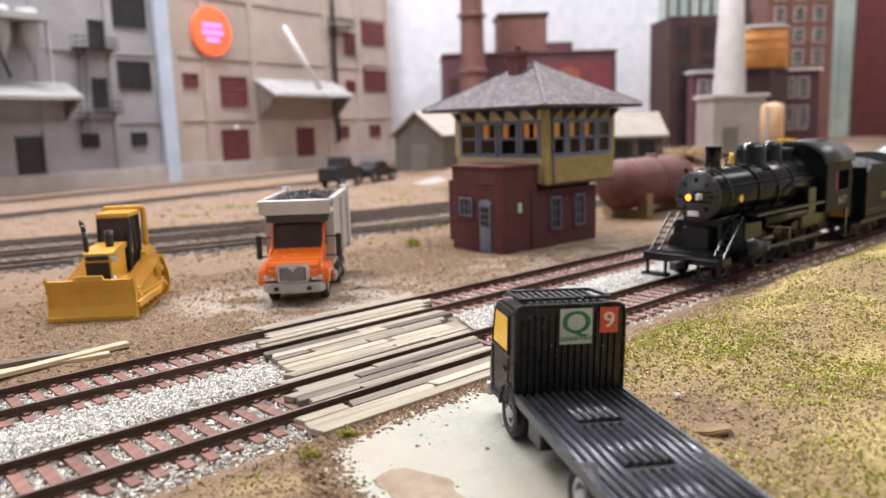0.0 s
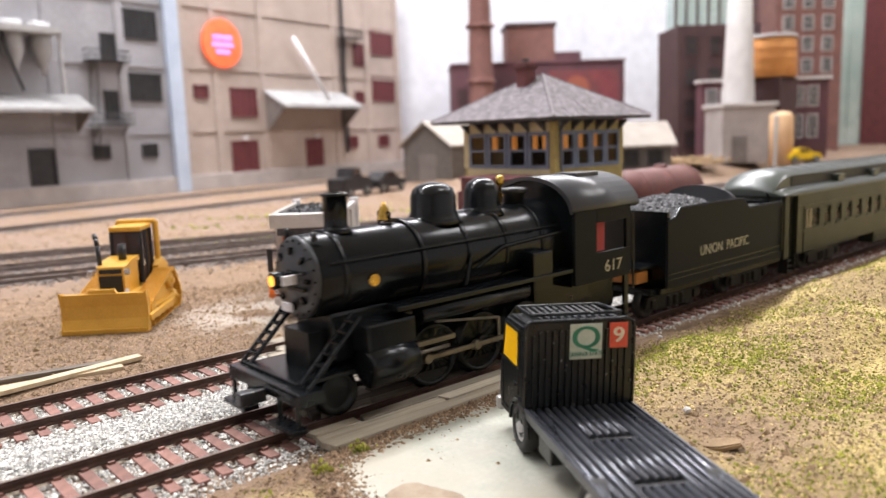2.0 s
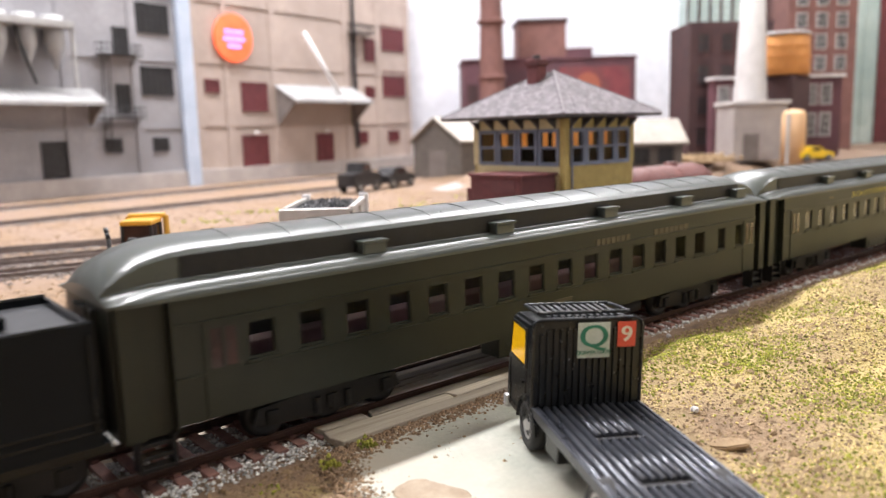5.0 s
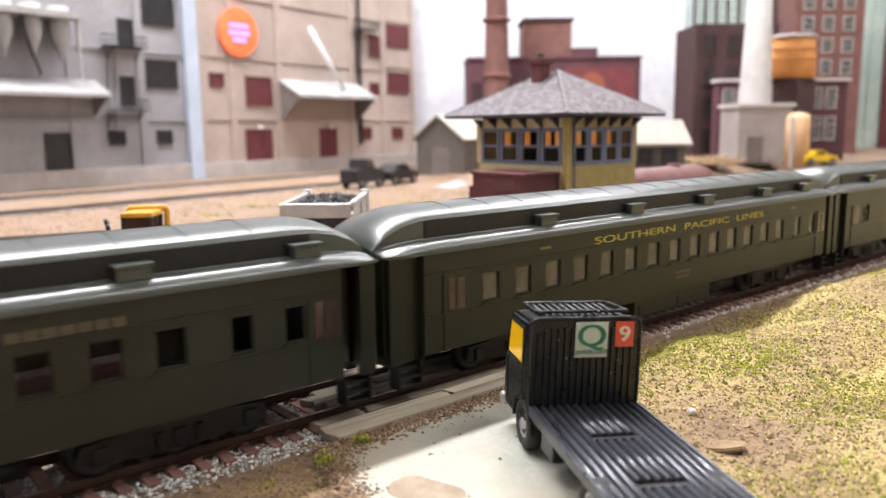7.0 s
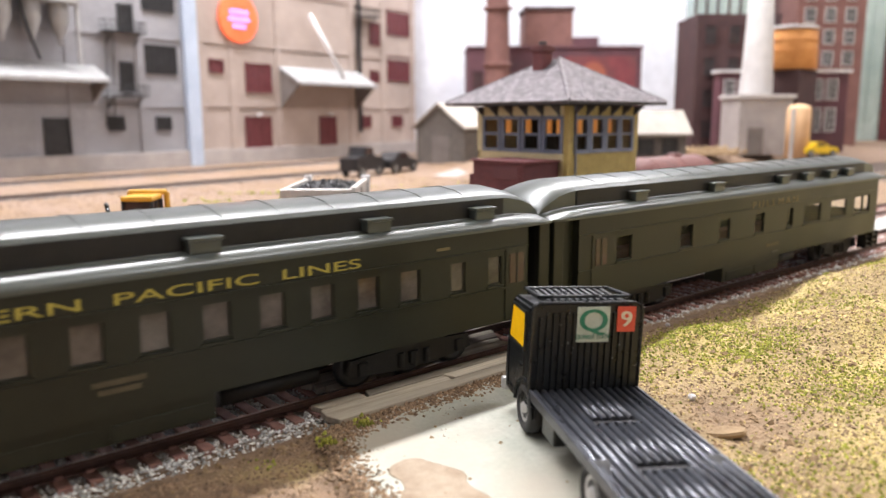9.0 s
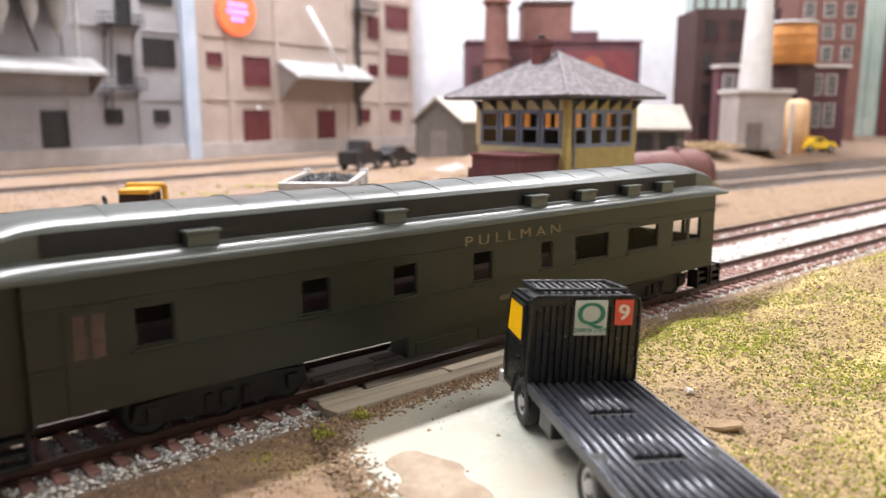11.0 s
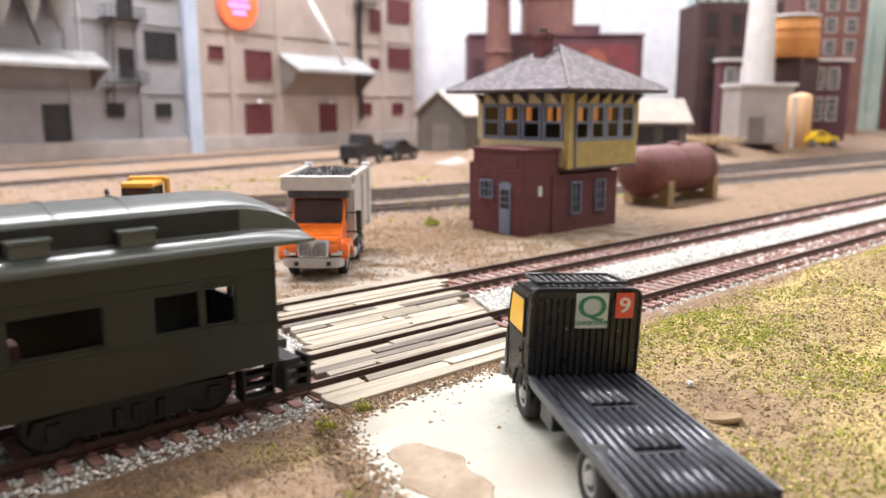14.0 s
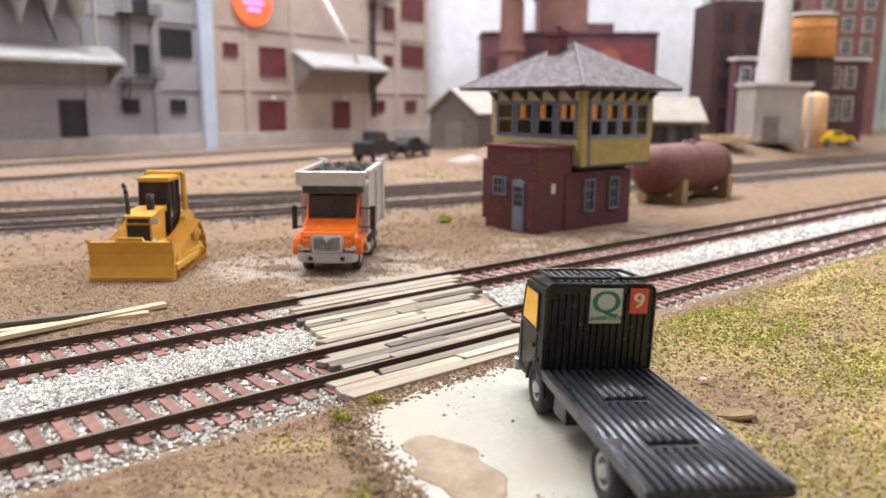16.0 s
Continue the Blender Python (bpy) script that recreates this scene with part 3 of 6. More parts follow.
def patch(name, outline, material, lift, label, category, kind="structure"):
    """A thin slab with a wandering edge that follows the ground."""
    bm = B()
    c = Vector((sum(p[0] for p in outline) / len(outline), sum(p[1] for p in outline) / len(outline)))
    dense = []
    for i, p in enumerate(outline):
        q = outline[(i + 1) % len(outline)]
        for k in range(10):
            x, y = p[0] + (q[0] - p[0]) * k / 10, p[1] + (q[1] - p[1]) * k / 10
            dense.append((x + 1.6 * fbm(x, y, 6), y + 1.6 * fbm(y, x, 6)))
    rings = []
    for f in (1.02, 1.0, 0.94, 0.8, 0.6, 0.4, 0.2):
        rings.append([bm.verts.new((c.x + (x - c.x) * f, c.y + (y - c.y) * f, (-2.3 if f > 1.01 else lift + 0.12 * fbm(x * f, y * f, 18)))) for x, y in dense])
    for a, b in zip(rings, rings[1:]):
        for k in range(len(dense)):
            bm.faces.new((a[k], a[(k + 1) % len(dense)], b[(k + 1) % len(dense)], b[k])).smooth = True
    bm.faces.new(rings[-1])
    return tagged(new(name, mesh_of(name, bm, material)), label, category, kind=kind)


patch("road", [(79, 127), (92, 128.5), (112, 129), (128, 129.5), (131, 120), (128, 95), (118, 66), (104, 38), (62, 38), (64, 70), (68, 92), (73, 112)], CONCRETE, -1.55, "pale green-grey painted concrete road leading to the crossing", "road")
patch("road_stain", [(79, 108), (85, 107), (87, 99), (84, 86), (78, 80), (73, 84), (73, 96)], STAIN, -1.38, "brown stain on the pale road", "stain")

def road_edge(r, n):
    ring = [(79, 127), (92, 128.5), (112, 129), (128, 129.5), (131, 120), (128, 95), (118, 66), (104, 38), (62, 38), (64, 70), (68, 92), (73, 112)]
    out = []
    for k in range(n):
        i = r.randint(len(ring))
        a, b, q = ring[i], ring[(i + 1) % len(ring)], r.rand()
        w = r.normal(0, 2.2, 2)
        out.append((a[0] + (b[0] - a[0]) * q + w[0], a[1] + (b[1] - a[1]) * q + w[1], -1.75 + 0.3 * r.rand()))
    return np.array(out)


stones("road_edge_earth", 7000, road_edge, 0.5, DIRTGRAIN, "loose brown earth spilled along the road edge", "earth")

# scrap boards beside the track, a slab of bark and pebbles
for (x, y, z, l, w, a, mt) in ((48, 230, -1.0, 62, 3.6, 8, PALEWOOD), (38, 241.5, -1.2, 70, 3.0, -10, PLANKD), (50, 232.5, -1.7, 44, 3.2, -8, PALEWOOD)):
    bm = B()
    box(bm, -l / 2, l / 2, -w / 2, w / 2, -0.6, 0.7, 0.15)
    sb = new("scrap_board", mesh_of("scrap_board", bm, mt))
    sb.matrix_basis = pose(x * MM, y * MM, z * MM, 0, 0, a)
    tagged(sb, "loose weathered scrap board lying beside the track", "board", "scrap boards")
bm = B()
prism(bm, [(-4.5, -1.5), (-1, -2.4), (3.8, -1.8), (5, 0.4), (1.5, 1.9), (-3, 1.6)], "z", -0.5, 0.7)
bmesh.ops.bevel(bm, geom=list(bm.edges), offset=0.3, segments=2, affect="EDGES")
slab = new("bark_slab", mesh_of("bark_slab", bm, ROCK))
slab.matrix_basis = pose(0.1412, 0.0757, (gz(141, 76) + 0.4) * MM, 4, -3, -40)
tagged(slab, "flat tan slab of bark lying on the bank", "bark")
for x, y, s in ((149, 88, 0.9), (176, 124, 0.7), (160, 128, 0.6), (205, 131, 0.8)):
    bm = B()
    bmesh.ops.create_icosphere(bm, subdivisions=2, radius=s)
    for q in bm.verts:
        q.co *= 1 + 0.3 * noise.noise(q.co * 1.3 + Vector((x, y, 0)))
    pb = new("pebble", mesh_of("pebble", bm, TRIMWHITE))
    pb.matrix_basis = pose(x * MM, y * MM, (gz(x, y) + s * 0.5) * MM)
    tagged(pb, "small white pebble on the bank", "pebble", "pebbles")

# ---- signal tower ----
def sash(parent, w, h, m, cols=2, rows=2, material=BLUETRIM, inner=WARMROOM, bar=0.55, depth=1.2, lower=None):
    """A window in its own plane: x across, z up, y outward negative."""
    win = thing("window", "", "", kind="")
    win.parent = parent
    win.matrix_basis = m
    bm = B()
    e = bar * 1.5
    box(bm, -w / 2, w / 2, -depth, 0.4, 0, e), box(bm, -w / 2, w / 2, -depth, 0.4, h - e, h)
    box(bm, -w / 2, -w / 2 + e, -depth, 0.4, e, h - e), box(bm, w / 2 - e, w / 2, -depth, 0.4, e, h - e)
    part("frame", bm, material, win)
    for k in range(1, cols):
        x = -w / 2 + w * k / cols
        part("glazing_bar", box(B(), x - bar / 2, x + bar / 2, -depth * 0.7, 0, e, h - e), material, win)
    for k in range(1, rows):
        z = h * k / rows
        part("glazing_bar", box(B(), -w / 2 + e, w / 2 - e, -depth * 0.75, -0.05, z - bar / 2, z + bar / 2), material, win)
    part("pane", box(B(), -w / 2 + e, w / 2 - e, -0.3, -0.1, e, h - e), inner, win)
    return win


def wall_frame(x, y, z, rz):
    """Outward is the frame's -y, so rz 0 faces -y and -90 faces -x."""
    return pose(x * MM, y * MM, z * MM, 0, 0, rz)


tower = thing("signal_tower", "brick and cream railway signal tower with hipped grey shingle roof", "signal tower", 271, 257, -2.2)
# local: x along the tracks, y away from them
bm = B()
box(bm, 20, 74, 4, 62, 0, 34, 0.3)
base = part("brick_base", bm, MORTAR, tower, "dark red brick lower storey")
bm = B()
box(bm, 0, 25, 0, 37, 0, 42.5, 0.3)
annex = part("brick_annex", bm, MORTAR, tower, "dark red brick annex")
bm = B()
box(bm, -1, 26, -1, 38, 42.5, 44, 0.4)
part("annex_coping", bm, BRICK, tower)
bm = B()
box(bm, 20, 73.5, -0.6, 4, 0, 30, 0.2)
part("brick_bay", bm, MORTAR, tower, "dark red brick side wall")


def brick_mesh(l):
    bm = B()
    box(bm, -l / 2, l / 2, -0.25, 0.12, -0.5, 0.5)
    return mesh_of("brick", bm, BRICK)


BRK = brick_mesh(2.5)
for r_ in range(34):
    z = 0.8 + r_ * 1.24
    for c in range(14):
        y = 1.4 + c * 2.62 + (1.3 if r_ % 2 else 0)
        if y > 36 or (7.5 < y < 17.5 and z < 27.5) or (20.5 < y < 31.5 and 17 < z < 29):
            continue
        o = new("brick", BRK)
        o.parent = annex
        o.matrix_basis = wall_frame(0, y, z, -90)
for sgn, y0, w0, z0, h0, mt in ((0, 12.5, 7.5, 1.0, 25, BLUETRIM),):
    door = part("door", box(B(), -0.9, 0.5, y0 - 4, y0 + 4, 0.6, 25, 0.2), BLUETRIM, tower, "slate-blue panelled door with glazed top")
    for i in range(2):
        for j in range(3):
            part("pane", box(B(), -1.15, -0.85, y0 - 2.9 + i * 3.1, y0 - 0.3 + i * 3.1, 13.6 + j * 3.4, 16.4 + j * 3.4), INNERSHADE, door)
    part("panel", box(B(), -1.2, -0.85, y0 - 2.7, y0 + 2.7, 2.5, 11, 0.2), BLUETRIM, door)
part("arch", prism(B(), [(y0 + 4.6 * math.cos(a), 25 + 2.2 * math.sin(a)) for a in np.linspace(0, math.pi, 9)], "x", -0.7, 0.4), BLUETRIM, tower)
sash(tower, 9.5, 9.5, wall_frame(-0.1, 26, 18, -90), 3, 2, BLUETRIM, INNERSHADE)
part("sill", box(B(), -0.9, 0.4, 20, 32, 16.4, 17.4, 0.2), BRICK, tower)
part("notice", box(B(), 10, 12.8, -0.4, 0.1, 20, 25), STICKER, tower, "small pale notice board with a red corner")
part("panel", box(B(), -0.55, 0.1, 4, 22, 34.5, 41, 0.2), MORTAR, tower)
for x in (38, 58):
    sash(tower, 8, 17, wall_frame(x, -0.7, 9, 0), 2, 3, BLUETRIM, INNERSHADE)
# upper storey
bm = B()
box(bm, 27, 84, -4.5, 62, 33, 47, 0.2)
up = part("upper_wall", bm, OLIVE, tower, "darker yellow clapboard wall")
part("belt", box(B(), 26.4, 84.6, -5.1, 62.6, 32.4, 33.6, 0.2), ROOFUNDER, tower)
# boards are cream on the end face, darker yellow on the track side
for k in range(9):
    part("clapboard", box(B(), 26.5, 27.2, -4.4, 60, 33.8 + k * 1.45, 35.1 + k * 1.45), CREAM, tower)
    part("clapboard", box(B(), 30, 83.6, -5.0, -4.4, 33.8 + k * 1.45, 35.1 + k * 1.45), OLIVE, tower)
part("corner_post", box(B(), 26.3, 30, -5.2, -1.6, 33, 71, 0.2), OLIVE, tower)
part("corner_post", box(B(), 80.4, 84.2, -5.2, -1.6, 47, 71, 0.2), OLIVE, tower)
part("corner_post", box(B(), 26.3, 30, 58, 62.2, 47, 71, 0.2), CREAM, tower)
# room wall and attic floor coloured dark for the shade indoors
part("inner_wall", box(B(), 60, 62, 8, 58, 47, 71), INNERSHADE, tower, "inner wall coloured dark as an unlit room")
part("attic_floor", box(B(), 29.2, 82, -2.4, 60, 70, 71.4), INNERSHADE, tower)
part("back_wall", box(B(), 30, 84, 60, 62, 47, 71), CREAM, tower)
part("back_wall", box(B(), 82.2, 84, -1.6, 58, 47, 71), CREAM, tower)
part("head_band", box(B(), 26.8, 29, -1.6, 58, 66, 71), CREAM, tower)
part("head_band", box(B(), 30, 80.4, -4.8, -2.6, 66, 71), OLIVE, tower)
for k in range(4):
    sash(tower, 14.2, 19.2, wall_frame(27.4, 5.9 + k * 15.0, 46.8, -90), 1, 2, BLUETRIM, PANE, 1.3)
    sash(tower, 12.2, 19.2, wall_frame(36.5 + k * 12.6, -4.2, 46.8, 0), 1, 2, BLUETRIM, PANE, 1.3)
for k in range(4):
    part("room_blind", box(B(), 36, 38, 1.5 + k * 15.0, 8.5 + k * 15.0, 56, 65), WARMROOM, tower, "glowing orange blind")
    part("room_blind", box(B(), 33 + k * 12.6, 39 + k * 12.6, 7, 9, 56, 65), WARMROOM, tower, "glowing orange blind")
for k in range(6):
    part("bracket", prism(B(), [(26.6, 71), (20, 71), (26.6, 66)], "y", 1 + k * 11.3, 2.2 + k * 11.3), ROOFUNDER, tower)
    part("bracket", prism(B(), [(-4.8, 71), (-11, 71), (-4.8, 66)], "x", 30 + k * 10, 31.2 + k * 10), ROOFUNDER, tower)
# hipped roof
e0, e1, f0, f1, zt = 14.5, 96, -15, 76, 97
rx, ry0, ry1 = 56, 28, 34
bm = B()
cs = [bm.verts.new(c) for c in ((e0, f0, 73), (e1, f0, 73), (e1, f1, 73), (e0, f1, 73))]
lo = [bm.verts.new((c.co.x, c.co.y, 71.6)) for c in cs]
rg = [bm.verts.new((rx, ry0, zt)), bm.verts.new((rx, ry1, zt))]
for f in ((cs[0], cs[1], rg[0]), (cs[1], cs[2], rg[1], rg[0]), (cs[2], cs[3], rg[1]), (cs[3], cs[0], rg[0], rg[1]), lo[::-1]):
    bm.faces.new(f)
for k in range(4):
    bm.faces.new((lo[k], lo[(k + 1) % 4], cs[(k + 1) % 4], cs[k]))
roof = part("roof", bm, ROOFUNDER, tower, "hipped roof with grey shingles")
bm = B()
box(bm, -1.25, 1.25, -1.9, 0.4, 0, 0.5)
SHG = mesh_of("shingle", bm, SHINGLE)
for side in range(2):
    a, b, top = ((e0, f0), (e1, f0), Vector((rx, ry0, zt))) if side == 0 else ((e0, f1), (e0, f0), Vector((rx, (ry0 + ry1) / 2, zt)))
    A_, B_ = Vector((*a, 73)), Vector((*b, 73))
    mid = (A_ + B_) / 2
    along = (B_ - A_).normalized()
    upw = (top - mid) - along * (top - mid).dot(along)
    L_ = upw.length
    upw.normalize()
    nrm = along.cross(upw)
    if nrm.z < 0:
        nrm = -nrm
    rot = Matrix((along, upw, nrm)).transposed().to_4x4()
    rows_ = int(L_ / 2.3)
    for j in range(rows_):
        half = (B_ - A_).length / 2 * (1 - (j * 2.3) / L_)
        n = max(1, int(half * 2 / 2.6))
        for i in range(n):
            x = -half + (i + 0.5) * 2 * half / n + (0.6 if j % 2 else -0.6)
            o = new("shingle", SHG)
            o.parent = roof
            P = mid + along * x + upw * (j * 2.3 + 1.4) + nrm * (0.15 + rng.uniform(0, 0.2))
            o.matrix_basis = Matrix.Translation(P * MM) @ rot @ Matrix.Rotation(radians(rng.uniform(3, 9)), 4, "X")
for c in ((e0, f0, 73, rx, ry0), (e1, f0, 73, rx, ry0), (e0, f1, 73, rx, ry1)):
    part("hip_cap", cyl(B(), (c[0], c[1], c[2] + 0.3), (c[3], c[4], zt + 0.4), 0.9, seg=6), SHINGLE, tower)
bm = B()
box(bm, 43.5, 51, 29, 36.5, 80, 104, 0.3)
chim = part("chimney", bm, BRICK, tower, "red brick chimney with stepped cap")
part("cap", box(B(), 42.6, 52, 28, 37.5, 100.5, 103.5, 0.3), BRICK, chim)
part("pot", cyl(B(), (47.2, 32.7, 104), (47.2, 32.7, 106), 2.0), INNERSHADE, chim)
part("downpipe", tube(B(), [(30, -6, 71), (31, -6, 66), (31, -6, 34)], 0.5), BLUETRIM, tower)

# ---- two warehouses along one street line ----
FX, FY, FA = 152.0, 967.4, math.degrees(math.atan2(0.249, 1))


def recess(parent, a0, a1, z0, z1, material, cols=0, rows=0, bars=None, name="window", lab=""):
    bm = B()
    box(bm, a0 - 1.5, a1 + 1.5, -2.0, 0.5, z0 - 1.5, z0), box(bm, a0 - 1.5, a1 + 1.5, -2.0, 0.5, z1, z1 + 1.5)
    box(bm, a0 - 1.5, a0, -2.0, 0.5, z0, z1), box(bm, a1, a1 + 1.5, -2.0, 0.5, z0, z1)
    w = part(name, bm, bars or material, parent, lab)
    part("panel", box(B(), a0, a1, -0.6, 0.4, z0, z1), material, w)
    for k in range(1, cols):
        x = a0 + (a1 - a0) * k / cols
        part("glazing_bar", box(B(), x - 0.5, x + 0.5, -1.2, -0.55, z0, z1), bars or material, w)
    for k in range(1, rows):
        z = z0 + (z1 - z0) * k / rows
        part("glazing_bar", box(B(), a0, a1, -1.1, -0.5, z - 0.4, z + 0.4), bars or material, w)
    return w


def warehouse(label, a0, a1, height, wall, depth=260):
    h = thing("warehouse", label, "warehouse", FX, FY, -2, FA)
    bm = B()
    box(bm, a0, a1, 0.4, depth, 0, height, 1)
    part("wall", bm, wall, h)
    part("roof", box(B(), a0 - 3, a1 + 3, -3, depth + 3, height, height + 8, 1), FOOTING, h)
    part("footing", box(B(), a0, a1, -5, 0.4, 0, 22, 0.8), FOOTING, h)
    return h


def canopy(h, a0, a1, z0, z1, deep, drop):
    c = part("canopy", prism(B(), [(0, z1), (-deep, z0), (-deep, z0 - 3), (0, z1 - 3)], "x", a0, a1), CANOPY, h, "pale grey sloping loading-dock canopy")
    for a in (a0 + 2, a1 - 5):
        part("bracket", prism(B(), [(0, z1 - 3), (-deep + 2, z0 - 3), (0, z0 - drop)], "x", a, a + 3), CANOPY_IN, c)
    part("fascia", box(B(), a0, a1, -deep - 1.5, -deep, z0 - 4, z0 + 0.5), CANOPY, c)
    n = int((a1 - a0) / 9)
    for k in range(n):
        x = a0 + (k + 0.5) * (a1 - a0) / n
        part("rib", prism(B(), [(0, z1 + 0.8), (-deep, z0 + 0.8), (-deep, z0), (0, z1)], "x", x - 0.5, x + 0.5), CANOPY, c)


grey = warehouse("grey concrete warehouse with black windows, canopy and fire escapes", -620, 270, 330, GREYWALL)
for z in (80, 168, 250):
    part("string_course", box(B(), -620, 268, -1.6, 0.3, z, z + 4, 0.4), GREYWALL, grey)
for a in (-560, -380, -200, -20, 112, 205):
    part("pilaster", box(B(), a - 6, a + 6, -1.3, 0.3, 22, 330, 0.4), GREYWALL, grey)
recess(grey, 75, 103, 25, 65, BLACKSASH, lab="black doorway")
for a in (-140, -260):
    recess(grey, a, a + 28, 25, 65, BLACKSASH, lab="black doorway")
recess(grey, 156, 175, 52, 67, BLACKSASH, 3, 2)
recess(grey, 224, 244, 52, 67, BLACKSASH, 3, 2)
recess(grey, 213, 258, 125, 159, BLACKSASH, 5, 4, IRON)
recess(grey, 213, 258, 205, 240, BLACKSASH, 5, 4, IRON)
recess(grey, 177, 193, 101, 135, BLACKSASH, 2, 3, IRON)
recess(grey, 179, 196, 176, 206, BLACKSASH, 2, 3, IRON)
for a in (-80, -200, -320):
    recess(grey, a, a + 45, 205, 240, BLACKSASH, 5, 4, IRON)
canopy(grey, -250, 142, 112, 130, 34, 26)
part("pier", box(B(), 270, 291, -7, 200, 0, 340, 1), PALEBLUE, grey, "pale blue corner pier")
# hopper spouts above the canopy
for a in (30, 62, 94):
    part("hopper", lathe(B(), (a, -16, 150), (0, 0, 1), [(0, 2.5), (6, 3), (26, 11), (60, 11.5)], 12), CANOPY, grey, "pale grey steel hopper spout")
part("beam", box(B(), -200, 112, -32, -1, 196, 204, 0.6), CANOPY, grey)
part("beam", box(B(), 108, 112, -30, -26, 128, 196, 0.4), CANOPY, grey)
part("hose", tube(B(), [(48, -22, 205), (50, -24, 180), (58, -26, 150), (64, -26, 132)], 1.8), BLACKPL, grey, "black drooping hose")


def fire_escape(h, a0, a1, z, ladder_to):
    f = part("fire_escape", box(B(), a0, a1, -17, -1, z, z + 1.6), IRON, h, "black iron fire escape landing")
    for zz in (7, 14):
        part("rail", tube(B(), [(a0, -1, z + zz), (a0, -17, z + zz), (a1, -17, z + zz), (a1, -1, z + zz)], 0.6, 6), IRON, f)
    for k in range(9):
        x = a0 + (a1 - a0) * k / 8
        part("baluster", cyl(B(), (x, -17, z), (x, -17, z + 14), 0.45, seg=5), IRON, f)
    for k in (0.15, 0.85):
        x = a0 + (a1 - a0) * k
        part("brace", tube(B(), [(x, -15, z), (x, -1, z - 13)], 0.7, 6), IRON, f)
    for x in (a0 + 3, a0 + 13):
        part("stringer", cyl(B(), (x, -10, z), (x, -3, ladder_to), 0.6, seg=6), IRON, f)
    n = int((z - ladder_to) / 5)
    for k in range(n):
        q = (k + 0.5) / n
        part("rung", cyl(B(), (a0 + 3, -10 + 7 * q, z + (ladder_to - z) * q), (a0 + 13, -10 + 7 * q, z + (ladder_to - z) * q), 0.5, seg=5), IRON, f)


fire_escape(grey, 148, 204, 93, 55)
fire_escape(grey, 152, 206, 171, 108)

tan = warehouse("tan concrete warehouse with burgundy doors and round orange sign", 291, 783, 340, TANWALL)
for z in (82, 170, 255):
    part("string_course", box(B(), 291, 783, -1.6, 0.3, z, z + 4, 0.4), TANWALL, tan)
for a in (298, 352, 442, 606, 690, 776):
    part("pilaster", box(B(), a - 6, a + 6, -1.4, 0.3, 22, 340, 0.4), TANWALL, tan)
recess(tan, 313, 335, 131, 147, BURGUNDY, 3, 2)
recess(tan, 377, 424, 105, 145, BURGUNDY, 4, 4)
recess(tan, 373, 420, 23, 67, BURGUNDY, 3, 4, lab="burgundy freight door")
recess(tan, 527, 563, 23, 67, BURGUNDY, 2, 4, lab="burgundy freight door")
recess(tan, 704, 764, 134, 176, BURGUNDY, 4, 4)
recess(tan, 704, 764, 216, 258, BURGUNDY, 4, 4)
recess(tan, 656, 680, 194, 230, BURGUNDY, 2, 4)
recess(tan, 655, 676, 130, 147, BURGUNDY, 3, 2)
recess(tan, 628, 653, 51, 69, BURGUNDY, 3, 2)
recess(tan, 714, 742, 52, 69, BURGUNDY, 3, 2)
for a in (396, 548):
    part("wall_lamp", lathe(B(), (a, -5, 70), (0, 0, 1), [(0, 4), (2, 3.4), (4, 1)], 12), TRIMWHITE, tan)
canopy(tan, 440, 620, 120, 145, 46, 40)
part("pipe", cyl(B(), (503, -8, 228), (556, -30, 130), 3.2), TRIMWHITE, tan, "white slanting chute pipe")
part("downpipe", tube(B(), [(624, -4, 335), (624, -4, 42)], 3), IRON, tan)
fire_escape(tan, 612, 664, 236, 172)
for z in range(60, 236, 8):
    part("rung", cyl(B(), (612, -5, z), (622, -5, z), 0.7, seg=5), IRON, tan)
sg = part("round_sign", cyl(B(), (364, -6, 208), (364, -1.8, 208), 34, seg=36), ORANGESIGN, tan, "glowing round orange sign with violet bars")
for z, w in ((216, 17), (206, 19), (196, 12)):
    part("bar", box(B(), 364 - w, 364 + w, -7, -5.6, z - 3, z + 3.2, 0.8), PURPLE, sg)

# ---- letters ----
def lettering(text, size, material, parent, m, name="lettering", stretch=1.0, label="", span=0):
    """Raised letters in the frame m: x along the line, y up."""
    cu = bpy.data.curves.new(name, "FONT")
    cu.body, cu.size, cu.align_x, cu.extrude = text, size * MM, "CENTER", 0.06 * MM
    tmp = bpy.data.objects.new(name, cu)
    scene.collection.objects.link(tmp)
    me = bpy.data.meshes.new_from_object(tmp.evaluated_get(bpy.context.evaluated_depsgraph_get()))
    bpy.data.objects.remove(tmp)
    me.materials.clear()
    me.materials.append(material)
    if span:
        xs = [v.co.x for v in me.vertices]
        stretch = span * MM / (max(xs) - min(xs))
    ob = new(name, me)
    ob.parent = parent
    ob.matrix_basis = m @ Matrix.Diagonal((stretch, 1, 1, 1))
    return tagged(ob, label)


def side_text(text, size, material, parent, x, y, z, stretch=1.0, name="lettering", span=0):
    """On a side that faces -y."""
    return lettering(text, size, material, parent, pose(x * MM, y * MM, z * MM, 90, 0, 0), name, stretch, span=span)


